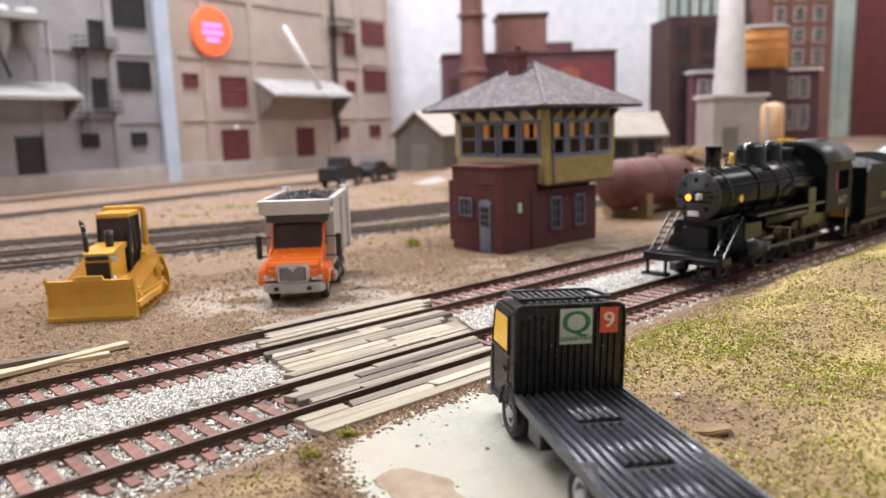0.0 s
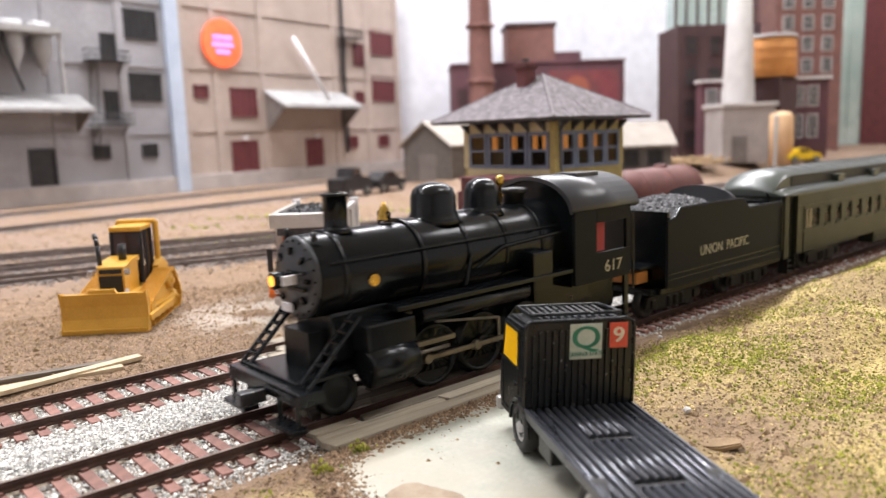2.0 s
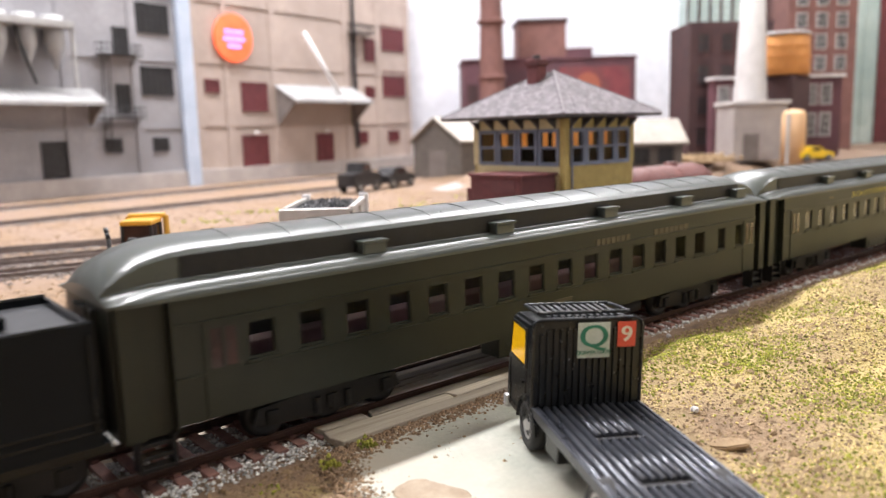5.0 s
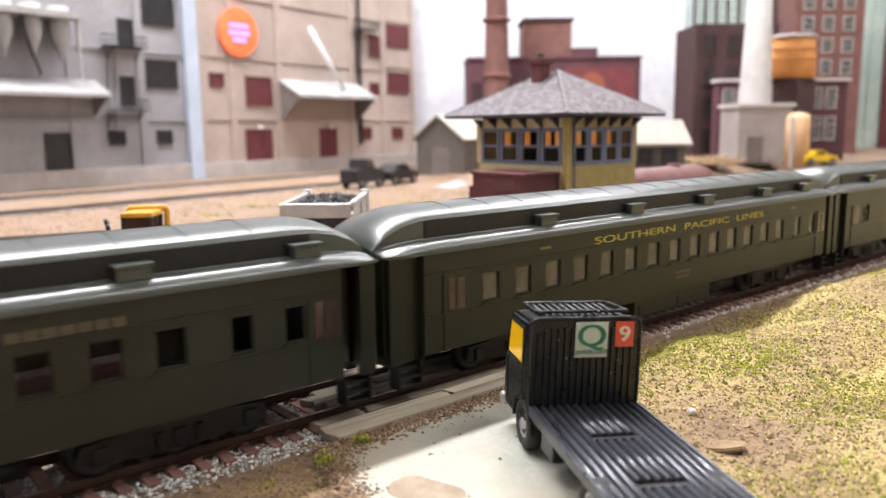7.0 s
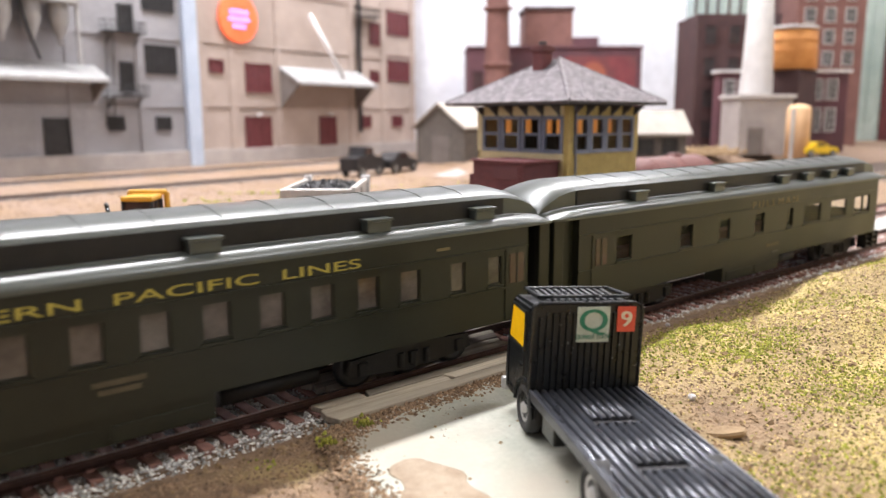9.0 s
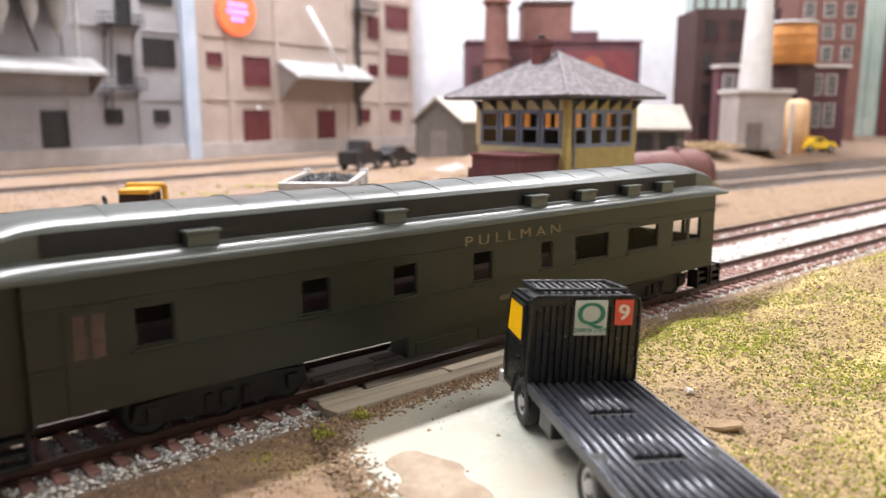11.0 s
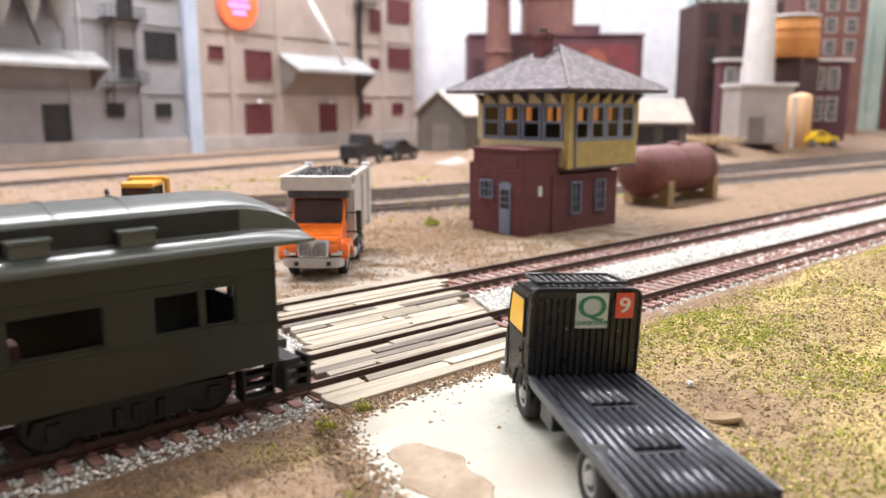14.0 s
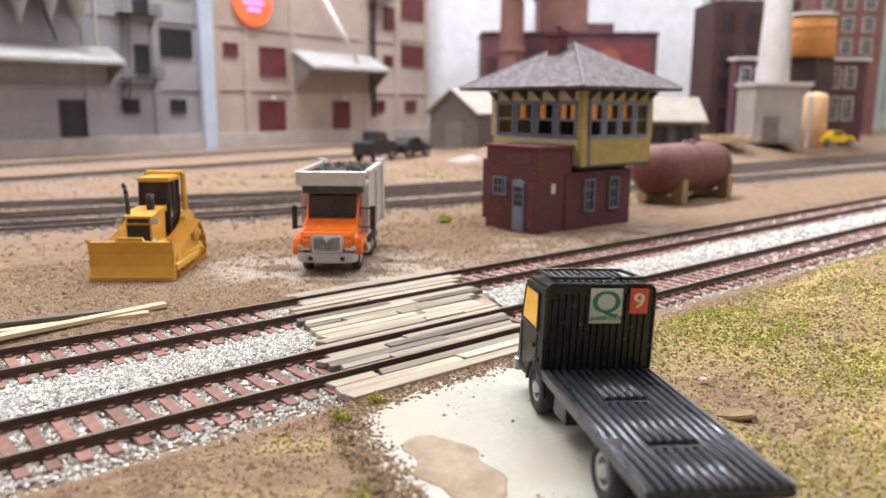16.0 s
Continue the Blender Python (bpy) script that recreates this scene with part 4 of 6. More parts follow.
def wheel(parent, x, y, z, r, w, material=RUBBER, hub=SILVER, name="wheel"):
    s = 1 if y > 0 else -1
    o = part(name, lathe(B(), (x, y - s * w / 2, z), (0, s, 0), [(0, r * 0.85), (0.12 * w, r), (0.85 * w, r), (w, r * 0.86), (w * 0.98, r * 0.62), (w * 0.85, r * 0.6)], 22), material, parent)
    part("rim", lathe(B(), (x, y - s * w / 2, z), (0, s, 0), [(w * 0.5, r * 0.6), (w * 0.9, r * 0.58), (w * 0.93, r * 0.5), (w * 0.8, r * 0.42), (w * 0.84, r * 0.25), (w * 1.02, r * 0.2), (w * 1.03, r * 0.05)], 18), hub, o)
    for k in range(6):
        a = k * math.tau / 6
        part("wheel_hole", cyl(B(), (x + r * 0.36 * math.cos(a), y + s * w * 0.3, z + r * 0.36 * math.sin(a)), (x + r * 0.36 * math.cos(a), y + s * w * 0.36, z + r * 0.36 * math.sin(a)), r * 0.09, seg=8), BLACKPL, o)
    return o


# ---- black toy flatbed lorry on the road ----
fl = thing("toy_flatbed_truck", "worn black die-cast toy flatbed truck with stickers", "toy truck", 91.4, 49.1, -1.5, 60.2)
fl.matrix_basis = pose(0.0914, 0.0491, -0.0015, 2.2, 0, 60.2)
bm = B()
box(bm, 1.5, 51.5, -11.5, 11.5, 8.2, 9.2, 0.25)
bed = part("bed", bm, CASTBLACK, fl, "ribbed dark grey load bed with worn metal flecks")
for k in range(13):
    y = -10.32 + k * 1.72
    prof = [(y - 0.72, 9.1), (y - 0.6, 9.9), (y - 0.3, 10.25), (y + 0.3, 10.25), (y + 0.6, 9.9), (y + 0.72, 9.1)]
    for a, b in (((2.0, 14.9), (17.3, 33.6), (36.0, 51.2)) if -4.6 < y < 4.8 else ((2.0, 51.2),)):
        part("rib", prism(B(), prof, "x", a, b, smooth=True), BEDGREY, bed)
# black blocks paint the shade inside the two slots
for x in (16.1, 34.8):
    part("slot", box(B(), x - 1.05, x + 1.05, -4.5, 4.4, 9.1, 9.5), INNERSHADE, bed, "bed slot, its inner shade coloured black")
    part("slot_lip", box(B(), x - 1.5, x - 1.2, -4.4, 4.3, 9.1, 10.3, 0.1), BEDGREY, bed)
for s in (-1, 1):
    part("bed_edge", box(B(), 1.5, 51.3, s * 11.35 - 0.3, s * 11.35 + 0.3, 8.6, 10.35, 0.15), BEDGREY, bed)
bm = B()
prism(bm, [(-11.6, 9.2), (11.6, 9.2), (11.6, 26.2), (11.2, 27.4), (10.1, 28.0), (-10.1, 28.0), (-11.2, 27.4), (-11.6, 26.2)], "x", 51.4, 53.0)
bmesh.ops.bevel(bm, geom=list(bm.edges), offset=0.35, segments=2, affect="EDGES")
cabback = part("headboard", bm, CASTBLACK, fl, "ribbed black cab back with chipped edges")
part("headboard_lip", tube(B(), [(51.3, -11.5, 9.6), (51.3, -11.5, 26.2), (51.3, -11.1, 27.3), (51.3, -10.1, 27.85), (51.3, 10.1, 27.85), (51.3, 11.1, 27.3), (51.3, 11.5, 26.2), (51.3, 11.5, 9.6)], 0.34, 6), CASTBLACK, cabback)
for k in range(15):
    y = -9.8 + k * 1.4
    part("rib", prism(B(), [(y - 0.45, 51.5), (y - 0.3, 50.95), (y + 0.3, 50.95), (y + 0.45, 51.5)][::-1], "z", 10.2, 25.9 if -9.5 < y < 9.5 else 25.0, m=Matrix(((0, 1, 0, 0), (1, 0, 0, 0), (0, 0, 1, 0), (0, 0, 0, 1)))), CASTBLACK, cabback)
bm = B()
prism(bm, [(53.2, 4.4), (68.8, 4.4), (70.2, 8), (69.6, 15.5), (66.8, 25.4), (65.2, 26.6), (53.2, 27.0)], "y", -11.3, 11.3)
bmesh.ops.bevel(bm, geom=list(bm.edges), offset=0.7, segments=2, affect="EDGES")
cab = part("cab", bm, CASTBLACK, fl, "black cab-over cab")
for k in range(11):
    part("roof_rib", box(B(), 53.5, 64.4, -7.9 + k * 1.5, -7.1 + k * 1.5, 26.6, 28.0, 0.1), CASTBLACK, cab)
part("roof_rim", tube(B(), [(54, 9.6, 28.6), (64.5, 9.2, 28.0), (64.5, -9.2, 28.0), (54, -9.6, 28.6), (54, 9.6, 28.6)], 0.4), CASTBLACK, cab)
for s in (-1, 1):
    part("side_window", prism(B(), [(56.6, 17.4), (66.4, 17.4), (64.8, 24.8), (56.6, 24.8)], "y", s * 11.42 - 0.12, s * 11.42 + 0.12), AMBER, cab, "amber plastic side window")
    part("window_frame", tube(B(), [(55.9, s * 11.4, 17), (67, s * 11.4, 17), (65.2, s * 11.4, 24.8), (55.9, s * 11.4, 24.8), (55.9, s * 11.4, 17)], 0.35, 6), CASTBLACK, cab)
    part("door_line", tube(B(), [(56, s * 11.35, 16), (56, s * 11.35, 6.5), (66.8, s * 11.35, 6.5), (67.2, s * 11.35, 16)], 0.16, 5), CASTBLACK, cab)
    part("door_handle", box(B(), 57, 58.6, s * 11.6 - 0.3, s * 11.6 + 0.3, 13.2, 13.8, 0.1), CASTBLACK, cab)
    part("wheel_arch", tube(B(), [(54.8 + 6.2 * math.cos(a), s * 11.4, 5.0 + 6.2 * math.sin(a)) for a in np.linspace(0, math.pi, 9)], 0.4, 6), CASTBLACK, cab)
part("windscreen", box(B(), 68.0, 68.4, -8.8, 8.8, 17.5, 23.5), AMBER, cab)
part("bumper", box(B(), 69.0, 71.2, -11.9, 11.9, 3.6, 6.6, 0.7), SILVER, fl, "grey front bumper")
part("chassis", box(B(), 2, 68, -5.5, 5.5, 4.2, 8.4, 0.3), BLACKPL, fl)
part("tank", box(B(), 38, 45, 7.2, 10.6, 3.8, 8.2, 0.4), CASTBLACK, fl)
for x in (17.6, 54.8):
    for s in (-1, 1):
        wheel(fl, x, s * 9.9, 5.2, 5.2, 3.2)
    part("axle", cyl(B(), (x, -8.6, 5.2), (x, 8.6, 5.2), 0.6), BLACKPL, fl)


def back_m(y, z, d=0.0, roll=0):
    """On the cab's back, which faces -x: letters run towards -y."""
    return Matrix.Translation(((50.8 - d) * MM, y * MM, z * MM)) @ Matrix(((0, 0, -1, 0), (-1, 0, 0, 0), (0, 1, 0, 0), (0, 0, 0, 1))) @ Matrix.Rotation(radians(roll), 4, "Z")


st = part("sticker", box(B(), 50.62, 50.8, -4.3, 2.5, 20.0, 27.2, 0.05), STICKER, cabback, "off-white square sticker with a green Q")
for off in (-0.12, 0, 0.12):
    lettering("Q", 6.4, GREENINK, st, back_m(-0.9 + off, 22.3, 0.25 + off * 0.1), stretch=1.2)
for k, z in enumerate((20.9,)):
    lettering("QUAKER STATE", 1.25, GREENINK, st, back_m(-0.9, z - 0.2, 0.25), stretch=0.82)
rs = part("sticker", box(B(), 50.64, 50.8, -9.8, -5.9, 22.0, 27.2, 0.05), REDSTICK, cabback, "torn red sticker with a cream nine")
for off in (-0.1, 0.1):
    lettering("9", 4.4, WHITEINK, rs, back_m(-7.85 + off, 23.2, 0.22 + off * 0.1), stretch=1.15)

# ---- orange dump truck, facing the camera ----
dt = thing("dump_truck", "orange model dump truck with grey box full of coal", "dump truck", 150.9, 252.0, -2.1, 229.5)
# local: x forward, front axle at 0
prof = [(-22, 8), (7, 8), (12.2, 9.5), (12.6, 14), (10.5, 17.0), (-1.0, 19.4), (-4.8, 28.6), (-6.5, 29.8), (-20, 29.8), (-22, 28)]
bm = B()
prism(bm, prof, "y", -10.3, 10.3)
bmesh.ops.bevel(bm, geom=list(bm.edges), offset=1.1, segments=2, affect="EDGES")
cab = part("cab", bm, ORANGE, dt, "glossy orange cab and bonnet")
for s in (-1, 1):
    bm = B()
    prism(bm, [(-8.5 + 0, 6.2), (-7.2, 11.2), (-3, 14.2), (4, 14.6), (9.6, 13.2), (11.4, 10), (11.2, 7.6), (6.2, 7.4), (4.6, 10), (0, 11.8), (-4.6, 10), (-6, 6.2)], "y", s * 11.4 - 1.9, s * 11.4 + 1.3)
    bmesh.ops.bevel(bm, geom=list(bm.edges), offset=0.5, segments=2, affect="EDGES")
    part("fender", bm, ORANGE, dt, "orange flared front fender")
    part("headlight", box(B(), 11.0, 12.3, s * 8.8 - 2.2, s * 8.8 + 2.2, 9.4, 11.6, 0.5), CHROME, dt, "clear headlight")
    mir = part("mirror", box(B(), -4.6, -3.4, s * 15.4 - 1.1, s * 15.4 + 1.1, 15.0, 24.5, 0.5), BLACKPL, dt, "black wing mirror")
    part("arm", tube(B(), [(-4, s * 10, 23.5), (-4, s * 15.4, 23.5)], 0.35, 6), BLACKPL, mir)
    part("arm", tube(B(), [(-4, s * 10, 16), (-4, s * 15.4, 16)], 0.35, 6), BLACKPL, mir)
    part("side_window", prism(B(), [(-3.6, 20), (-6.8, 27.6), (-17, 27.6), (-17, 20)], "y", s * 10.35 - 0.15, s * 10.35 + 0.15), WINDSHIELD, dt)
    part("step", box(B(), -18, -9, s * 11 - 2, s * 11 + 2, 4.5, 7.5, 0.4), SILVER, dt)
    wheel(dt, 0, s * 9.6, 4.9, 4.9, 3.4)
    for x in (-30, -42):
        wheel(dt, x, s * 10.2, 4.9, 4.9, 4.6)
    part("box_side", box(B(), -55, -8, s * 12.9 - 0.6, s * 12.9 + 0.6, 13.5, 37, 0.2), BOXGREY, dt, "grey dump box side")
    part("box_rail", box(B(), -56, -7, s * 13.0 - 1.0, s * 13.3 + 1.0, 36.2, 38.2, 0.4), BOXGREY, dt)
    part("corner_post", box(B(), -57, -53.5, s * 12.9 - 1.8, s * 13.2 + 1.8, 12, 39.4, 0.4), TRIMWHITE, dt)
    part("side_rib", box(B(), -32, -30.4, s * 13.7 - 0.5, s * 14.0 + 0.5, 13, 36.2, 0.2), BOXGREY, dt)
part("windscreen", prism(B(), [(-0.7, 20.1), (-4.35, 28.2), (-4.05, 28.35), (-0.4, 20.2)], "y", -9.0, 9.0), WINDSHIELD, dt, "dark tinted windscreen")
part("window_seal", tube(B(), [(-0.5, -9.1, 20), (-0.5, 9.1, 20), (-4.3, 9.0, 28.5), (-4.3, -9.0, 28.5), (-0.5, -9.1, 20)], 0.4, 6), BLACKPL, dt)
part("wiper", tube(B(), [(-0.2, -6, 20.4), (-0.8, 1, 21.2)], 0.18, 5), BLACKPL, dt)
part("wiper", tube(B(), [(-0.2, 2, 20.4), (-0.8, 8, 21.2)], 0.18, 5), BLACKPL, dt)
bm = B()
prism(bm, [(-5.6, 8.6), (5.6, 8.6), (6.4, 14.6), (5.4, 15.6), (-5.4, 15.6), (-6.4, 14.6)], "x", 11.6, 13.0)
bmesh.ops.bevel(bm, geom=list(bm.edges), offset=0.4, segments=2, affect="EDGES")
gr = part("grille", bm, CHROME, dt, "chrome radiator grille with dark slots")
for k in range(11):
    y = -4.5 + k * 0.9
    part("slot", box(B(), 12.9, 13.12, y - 0.27, y + 0.27, 9.5, 14.6 - 1.6 * max(0, 1 - abs(y) / 1.8)), BLACKPL, gr)
part("badge", prism(B(), [(0, 12.6), (1.5, 15.2), (-1.5, 15.2)], "x", 12.9, 13.3), CHROME, gr)
bm = B()
prism(bm, [(12.4, -11), (14.2, -9.2), (14.8, 0), (14.2, 9.2), (12.4, 11), (10.8, 11.8), (10.8, -11.8)], "z", 5.2, 8.6)
bmesh.ops.bevel(bm, geom=list(bm.edges), offset=0.5, segments=2, affect="EDGES")
bp = part("bumper", bm, SILVER, dt, "silver front bumper")
part("plate_bar", box(B(), 14.4, 15.0, -3.8, 3.8, 5.8, 7.8, 0.15), SILVER, bp)
for s in (-1, 1):
    part("fog_lamp", box(B(), 13.6, 14.75, s * 6 - 0.9, s * 6 + 0.9, 6.0, 7.6, 0.2), BLACKPL, bp)
part("undercarriage", box(B(), -53, 10, -5, 5, 4.5, 11.5, 0.3), BLACKPL, dt)
part("box_floor", box(B(), -55, -8, -12.3, 12.6, 11.5, 13), BOXGREY, dt)
part("box_front", box(B(), -9.4, -8, -12.3, 12.3, 13, 37, 0.2), BOXGREY, dt)
part("tailgate", box(B(), -56, -54.6, -11.4, 11.4, 13, 36.5, 0.2), BOXGREY, dt)
bm = B()
prism(bm, [(-8, 33.4), (0.4, 32.6), (1.2, 32.8), (1.2, 38.0), (0.6, 38.4), (0.2, 33.6), (-8, 34.4)], "y", -13.6, 13.6)
part("cab_shield", bm, BOXGREY, dt, "grey cab shield above the cab")


def coal_heap(parent, x0, x1, y0, y1, z, rise, n, size, material, name="coal"):
    r = np.random.RandomState(n)
    base = np.array([(1, 0, 0), (-1, 0, 0), (0, 1, 0), (0, -1, 0), (0, 0, 1), (0, 0, -1)], float)
    tri = np.array([(0, 2, 4), (2, 1, 4), (1, 3, 4), (3, 0, 4), (2, 0, 5), (1, 2, 5), (3, 1, 5), (0, 3, 5)])
    u, v = r.rand(n), r.rand(n)
    h = z + rise * (np.sin(u * np.pi) * np.sin(v * np.pi)) ** 0.6
    c = np.stack([x0 + (x1 - x0) * u, y0 + (y1 - y0) * v, h + r.uniform(-0.4, 0.4, n) * size], 1)
    q = base[None] * size * r.uniform(0.5, 1.3, (n, 6, 1)) + r.uniform(-0.3, 0.3, (n, 6, 3)) * size + c[:, None]
    ob = cloud_mesh(name, q.reshape(-1, 3), (tri[None] + (np.arange(n) * 6)[:, None, None]).reshape(-1, 3), material, "stuff", parent=parent)
    bm = B()
    box(bm, x0, x1, y0, y1, z - 6, z + rise * 0.2)
    part("coal_bed", bm, material, parent)
    return ob


coal_heap(dt, -53, -2, -11.6, 11.6, 35.5, 2.4, 700, 1.3, COAL)

# ---- yellow bulldozer ----
dz = thing("bulldozer", "yellow model bulldozer with black cab glass and blade", "bulldozer", 83.2, 279.8, -2.1, 233.0)
# local: x forward, the blade's foot at 0
bm = B()
prism(bm, [(1.2, 0.2), (2.0, 0.2), (0.3, 5), (0.1, 9.5), (1.2, 14.2), (0.4, 14.4), (-1.0, 9.8), (-0.8, 4.6)], "y", -14.6, 14.6)
bl = part("blade", bm, YELLOW, dz, "curved yellow dozer blade")
for s in (-1, 1):
    part("end_plate", prism(B(), [(2.2, 0.2), (0.6, 5), (0.4, 9.5), (1.8, 15), (-1.6, 14.5), (-1.6, 0.2)], "y", s * 14.8 - 0.4, s * 14.8 + 0.4), YELLOW, bl)
part("spill_guard", prism(B(), [(-6, 14), (5, 14), (4, 15.7), (-4.5, 15.7)], "x", -0.6, 0.8, m=Matrix.Identity(4)), YELLOW, bl)
part("cutting_edge", box(B(), 1.4, 2.5, -14.6, 14.6, 0, 1.6, 0.15), YELLOW, bl)
for k in range(16):
    part("bolt", cyl(B(), (2.4, -13.5 + k * 1.8, 0.9), (2.7, -13.5 + k * 1.8, 0.9), 0.3, seg=8), YELLOW, bl)
for s in (-1, 1):
    y = s * 11.0
    out = [(-9, 0.4), (-8, -0.0), (-42, -0.0), (-44.5, 1.2), (-46, 4), (-45, 8), (-39, 15.4), (-36, 16.4), (-33, 15.6), (-9, 9.4), (-6.5, 7), (-6, 4), (-7, 1.4)]
    bm = B()
    prism(bm, [(-10, 1.2), (-42, 1.2), (-44, 4), (-43, 8), (-37.5, 14.2), (-35, 14.4), (-10, 8), (-8, 5)], "y", y - 1.2, y + 1.2)
    tk = part("track_frame", bm, YELLOW, dz, "yellow crawler track frame")
    P = [Vector((a, 0, b)) for a, b in out]
    for a, b in zip(P, P[1:] + P[:1]):
        n = max(1, round((b - a).length / 1.9))
        d = (b - a).normalized()
        for k in range(n):
            c = a + (b - a) * ((k + 0.5) / n)
            m = Matrix.Translation((c.x, y, c.z)) @ Matrix.Rotation(-math.atan2(d.z, d.x), 4, "Y")
            bm = B()
            box(bm, -0.9, 0.9, -3.6, 3.6, -0.3, 0.35, m=m), box(bm, -0.2, 0.25, -3.6, 3.6, -0.75, 0.85, m=m)
            part("track_shoe", bm, YELLOW, tk)
    for x, z, r in ((-36, 11.6, 3.4), (-11, 4.8, 3.2), (-40, 4.4, 2.8)):
        part("sprocket", lathe(B(), (x, y + s * 0.8, z), (0, s, 0), [(0, r), (1.8, r), (2.0, r * 0.8), (2.0, r * 0.4), (3.0, r * 0.35)], 18), YELLOW, tk)
    for x in (-17, -23, -29, -34):
        part("roller", cyl(B(), (x, y + s * 0.8, 2.2), (x, y + s * 2.8, 2.2), 1.4), YELLOW, tk)
    part("guard", box(B(), -38, -13, y + s * 1.0 - 1, y + s * 1.0 + 2, 3.4, 6.2, 0.4), YELLOW, tk)
    part("push_arm", box(B(), -30, -0.6, s * 15.2 - 0.7, s * 15.2 + 0.7, 3.2, 5.6, 0.3), YELLOW, dz)
    part("lift_ram", cyl(B(), (-9, s * 5.2, 13.5), (-0.6, s * 6.5, 7), 0.8), SILVER, dz)
bm = B()
box(bm, -25, -8.5, -4.8, 4.8, 5, 22.4, 0.6)
hd = part("bonnet", bm, YELLOW, dz, "yellow engine bonnet")
part("grille", box(B(), -8.6, -8.1, -4.2, 4.2, 8, 19, 0.2), BLACKPL, hd, "black radiator grille")
for k in range(9):
    part("grille_bar", box(B(), -8.2, -7.95, -4.1, 4.1, 8.7 + k * 1.15, 9.2 + k * 1.15), RUBBER, hd)
part("name_band", box(B(), -8.6, -8.2, -4.0, 4.0, 19.8, 21.4), BLACKPL, hd)
for s in (-1, 1):
    part("work_lamp", box(B(), -8.2, -6.4, s * 6.4 - 1.0, s * 6.4 + 1.0, 19.4, 21.6, 0.3), CHROME, hd)
part("hood_slope", prism(B(), [(-25, 22.2), (-9.5, 22.2), (-14, 23.4), (-25, 24.2)], "y", -5.4, 5.4), YELLOW, hd)
ex = part("exhaust", tube(B(), [(-12.0, -4.6, 21), (-12.0, -5.0, 30.0), (-12.6, -5.6, 32.2), (-13.8, -6.4, 33.8)], 0.85, 10), BLACKPL, dz, "black exhaust stack")
part("muffler", cyl(B(), (-18, 1.6, 23), (-18, 1.6, 29.5), 1.5), BLACKPL, dz)
bm = B()
prism(bm, [(-27, 13), (-40, 13), (-40, 33.0), (-28.5, 33.0)], "y", -5.6, 5.6)
bmesh.ops.bevel(bm, geom=list(bm.edges), offset=0.5, segments=2, affect="EDGES")
cb = part("cab", bm, WINDSHIELD, dz, "black glazed cab")
for s in (-1, 1):
    for x0, x1 in ((-27, -28.5), (-33.5, -33.5), (-40, -40)):
        part("pillar", cyl(B(), (x0, s * 5.6, 13), (x1, s * 5.6, 33.0), 0.7, seg=8), BLACKPL, cb)
    part("side_panel", prism(B(), [(-36, 12), (-49, 12), (-49, 17), (-42, 20.5), (-36, 18)], "y", s * 7.9 - 1.2, s * 7.9 + 1.2), YELLOW, dz)
    part("rollbar", tube(B(), [(-42, s * 7.4, 14), (-42, s * 7.4, 35.4), (-42, 0, 35.4)], 1.2, 8), YELLOW, dz, "yellow rollover bar")
bm = B()
box(bm, -41.0, -27.0, -6.2, 6.2, 33.0, 35.0, 0.8)
part("cab_roof", bm, YELLOW, dz, "yellow cab roof")
part("rear_tank", box(B(), -48, -40, -7, 7, 9, 20, 0.8), YELLOW, dz)
part("hull", box(B(), -44, -8, -7, 7, 3, 12, 0.5), YELLOW, dz)

# ---- other structures ----
sh = thing("shed", "grey-brown board shed with pale tin gable roof", "shed", 631, 749.5, -2, 0)


def gable_shed(h, l, w, wall_z, ridge_z, over=5):
    bm = B()
    prism(bm, [(-w / 2, 0), (w / 2, 0), (w / 2, wall_z), (0, ridge_z - 2), (-w / 2, wall_z)], "x", 0, l)
    body = part("wall", bm, SHEDWALL, h)
    for s in (-1, 1):
        e = Vector((0, s * (w / 2 + over), wall_z - over * (ridge_z - wall_z) / (w / 2)))
        part("roof", prism(B(), [(0, ridge_z), (e.y, e.z), (e.y, e.z + 2.4), (0, ridge_z + 2.6)], "x", -over, l + over), SHEDROOF, h, "pale tan tin roof slope")
    n = int(w / 7)
    for k in range(n):
        y = -w / 2 + (k + 0.5) * w / n
        part("board", box(B(), -0.6, 0.2, y - 2.9, y + 2.9, 0.5, wall_z + (ridge_z - 4 - wall_z) * (1 - abs(y) / (w / 2))), SHEDWALL, body)
    n = int(l / 8)
    for k in range(n):
        x = (k + 0.5) * l / n
        part("board", box(B(), x - 3.3, x + 3.3, -w / 2 - 0.6, -w / 2 + 0.2, 0.5, wall_z), SHEDWALL, body)


gable_shed(sh, 160, 95, 54, 82)
part("door", box(B(), -1.6, 0.2, -20, 14, 0, 42, 0.4), CANOPY_IN, sh)
sh2 = thing("long_shed", "long low shed with pale tan roof behind the tower", "shed", 545, 575, -2, -39.4)
gable_shed(sh2, 200, 60, 50, 70, 5)
for k in range(4):
    recess(sh2, 105 + k * 24, 117 + k * 24, 30, 42, BLACKSASH, 2, 2)
    sh2.children[-1].location.y = -0.0305

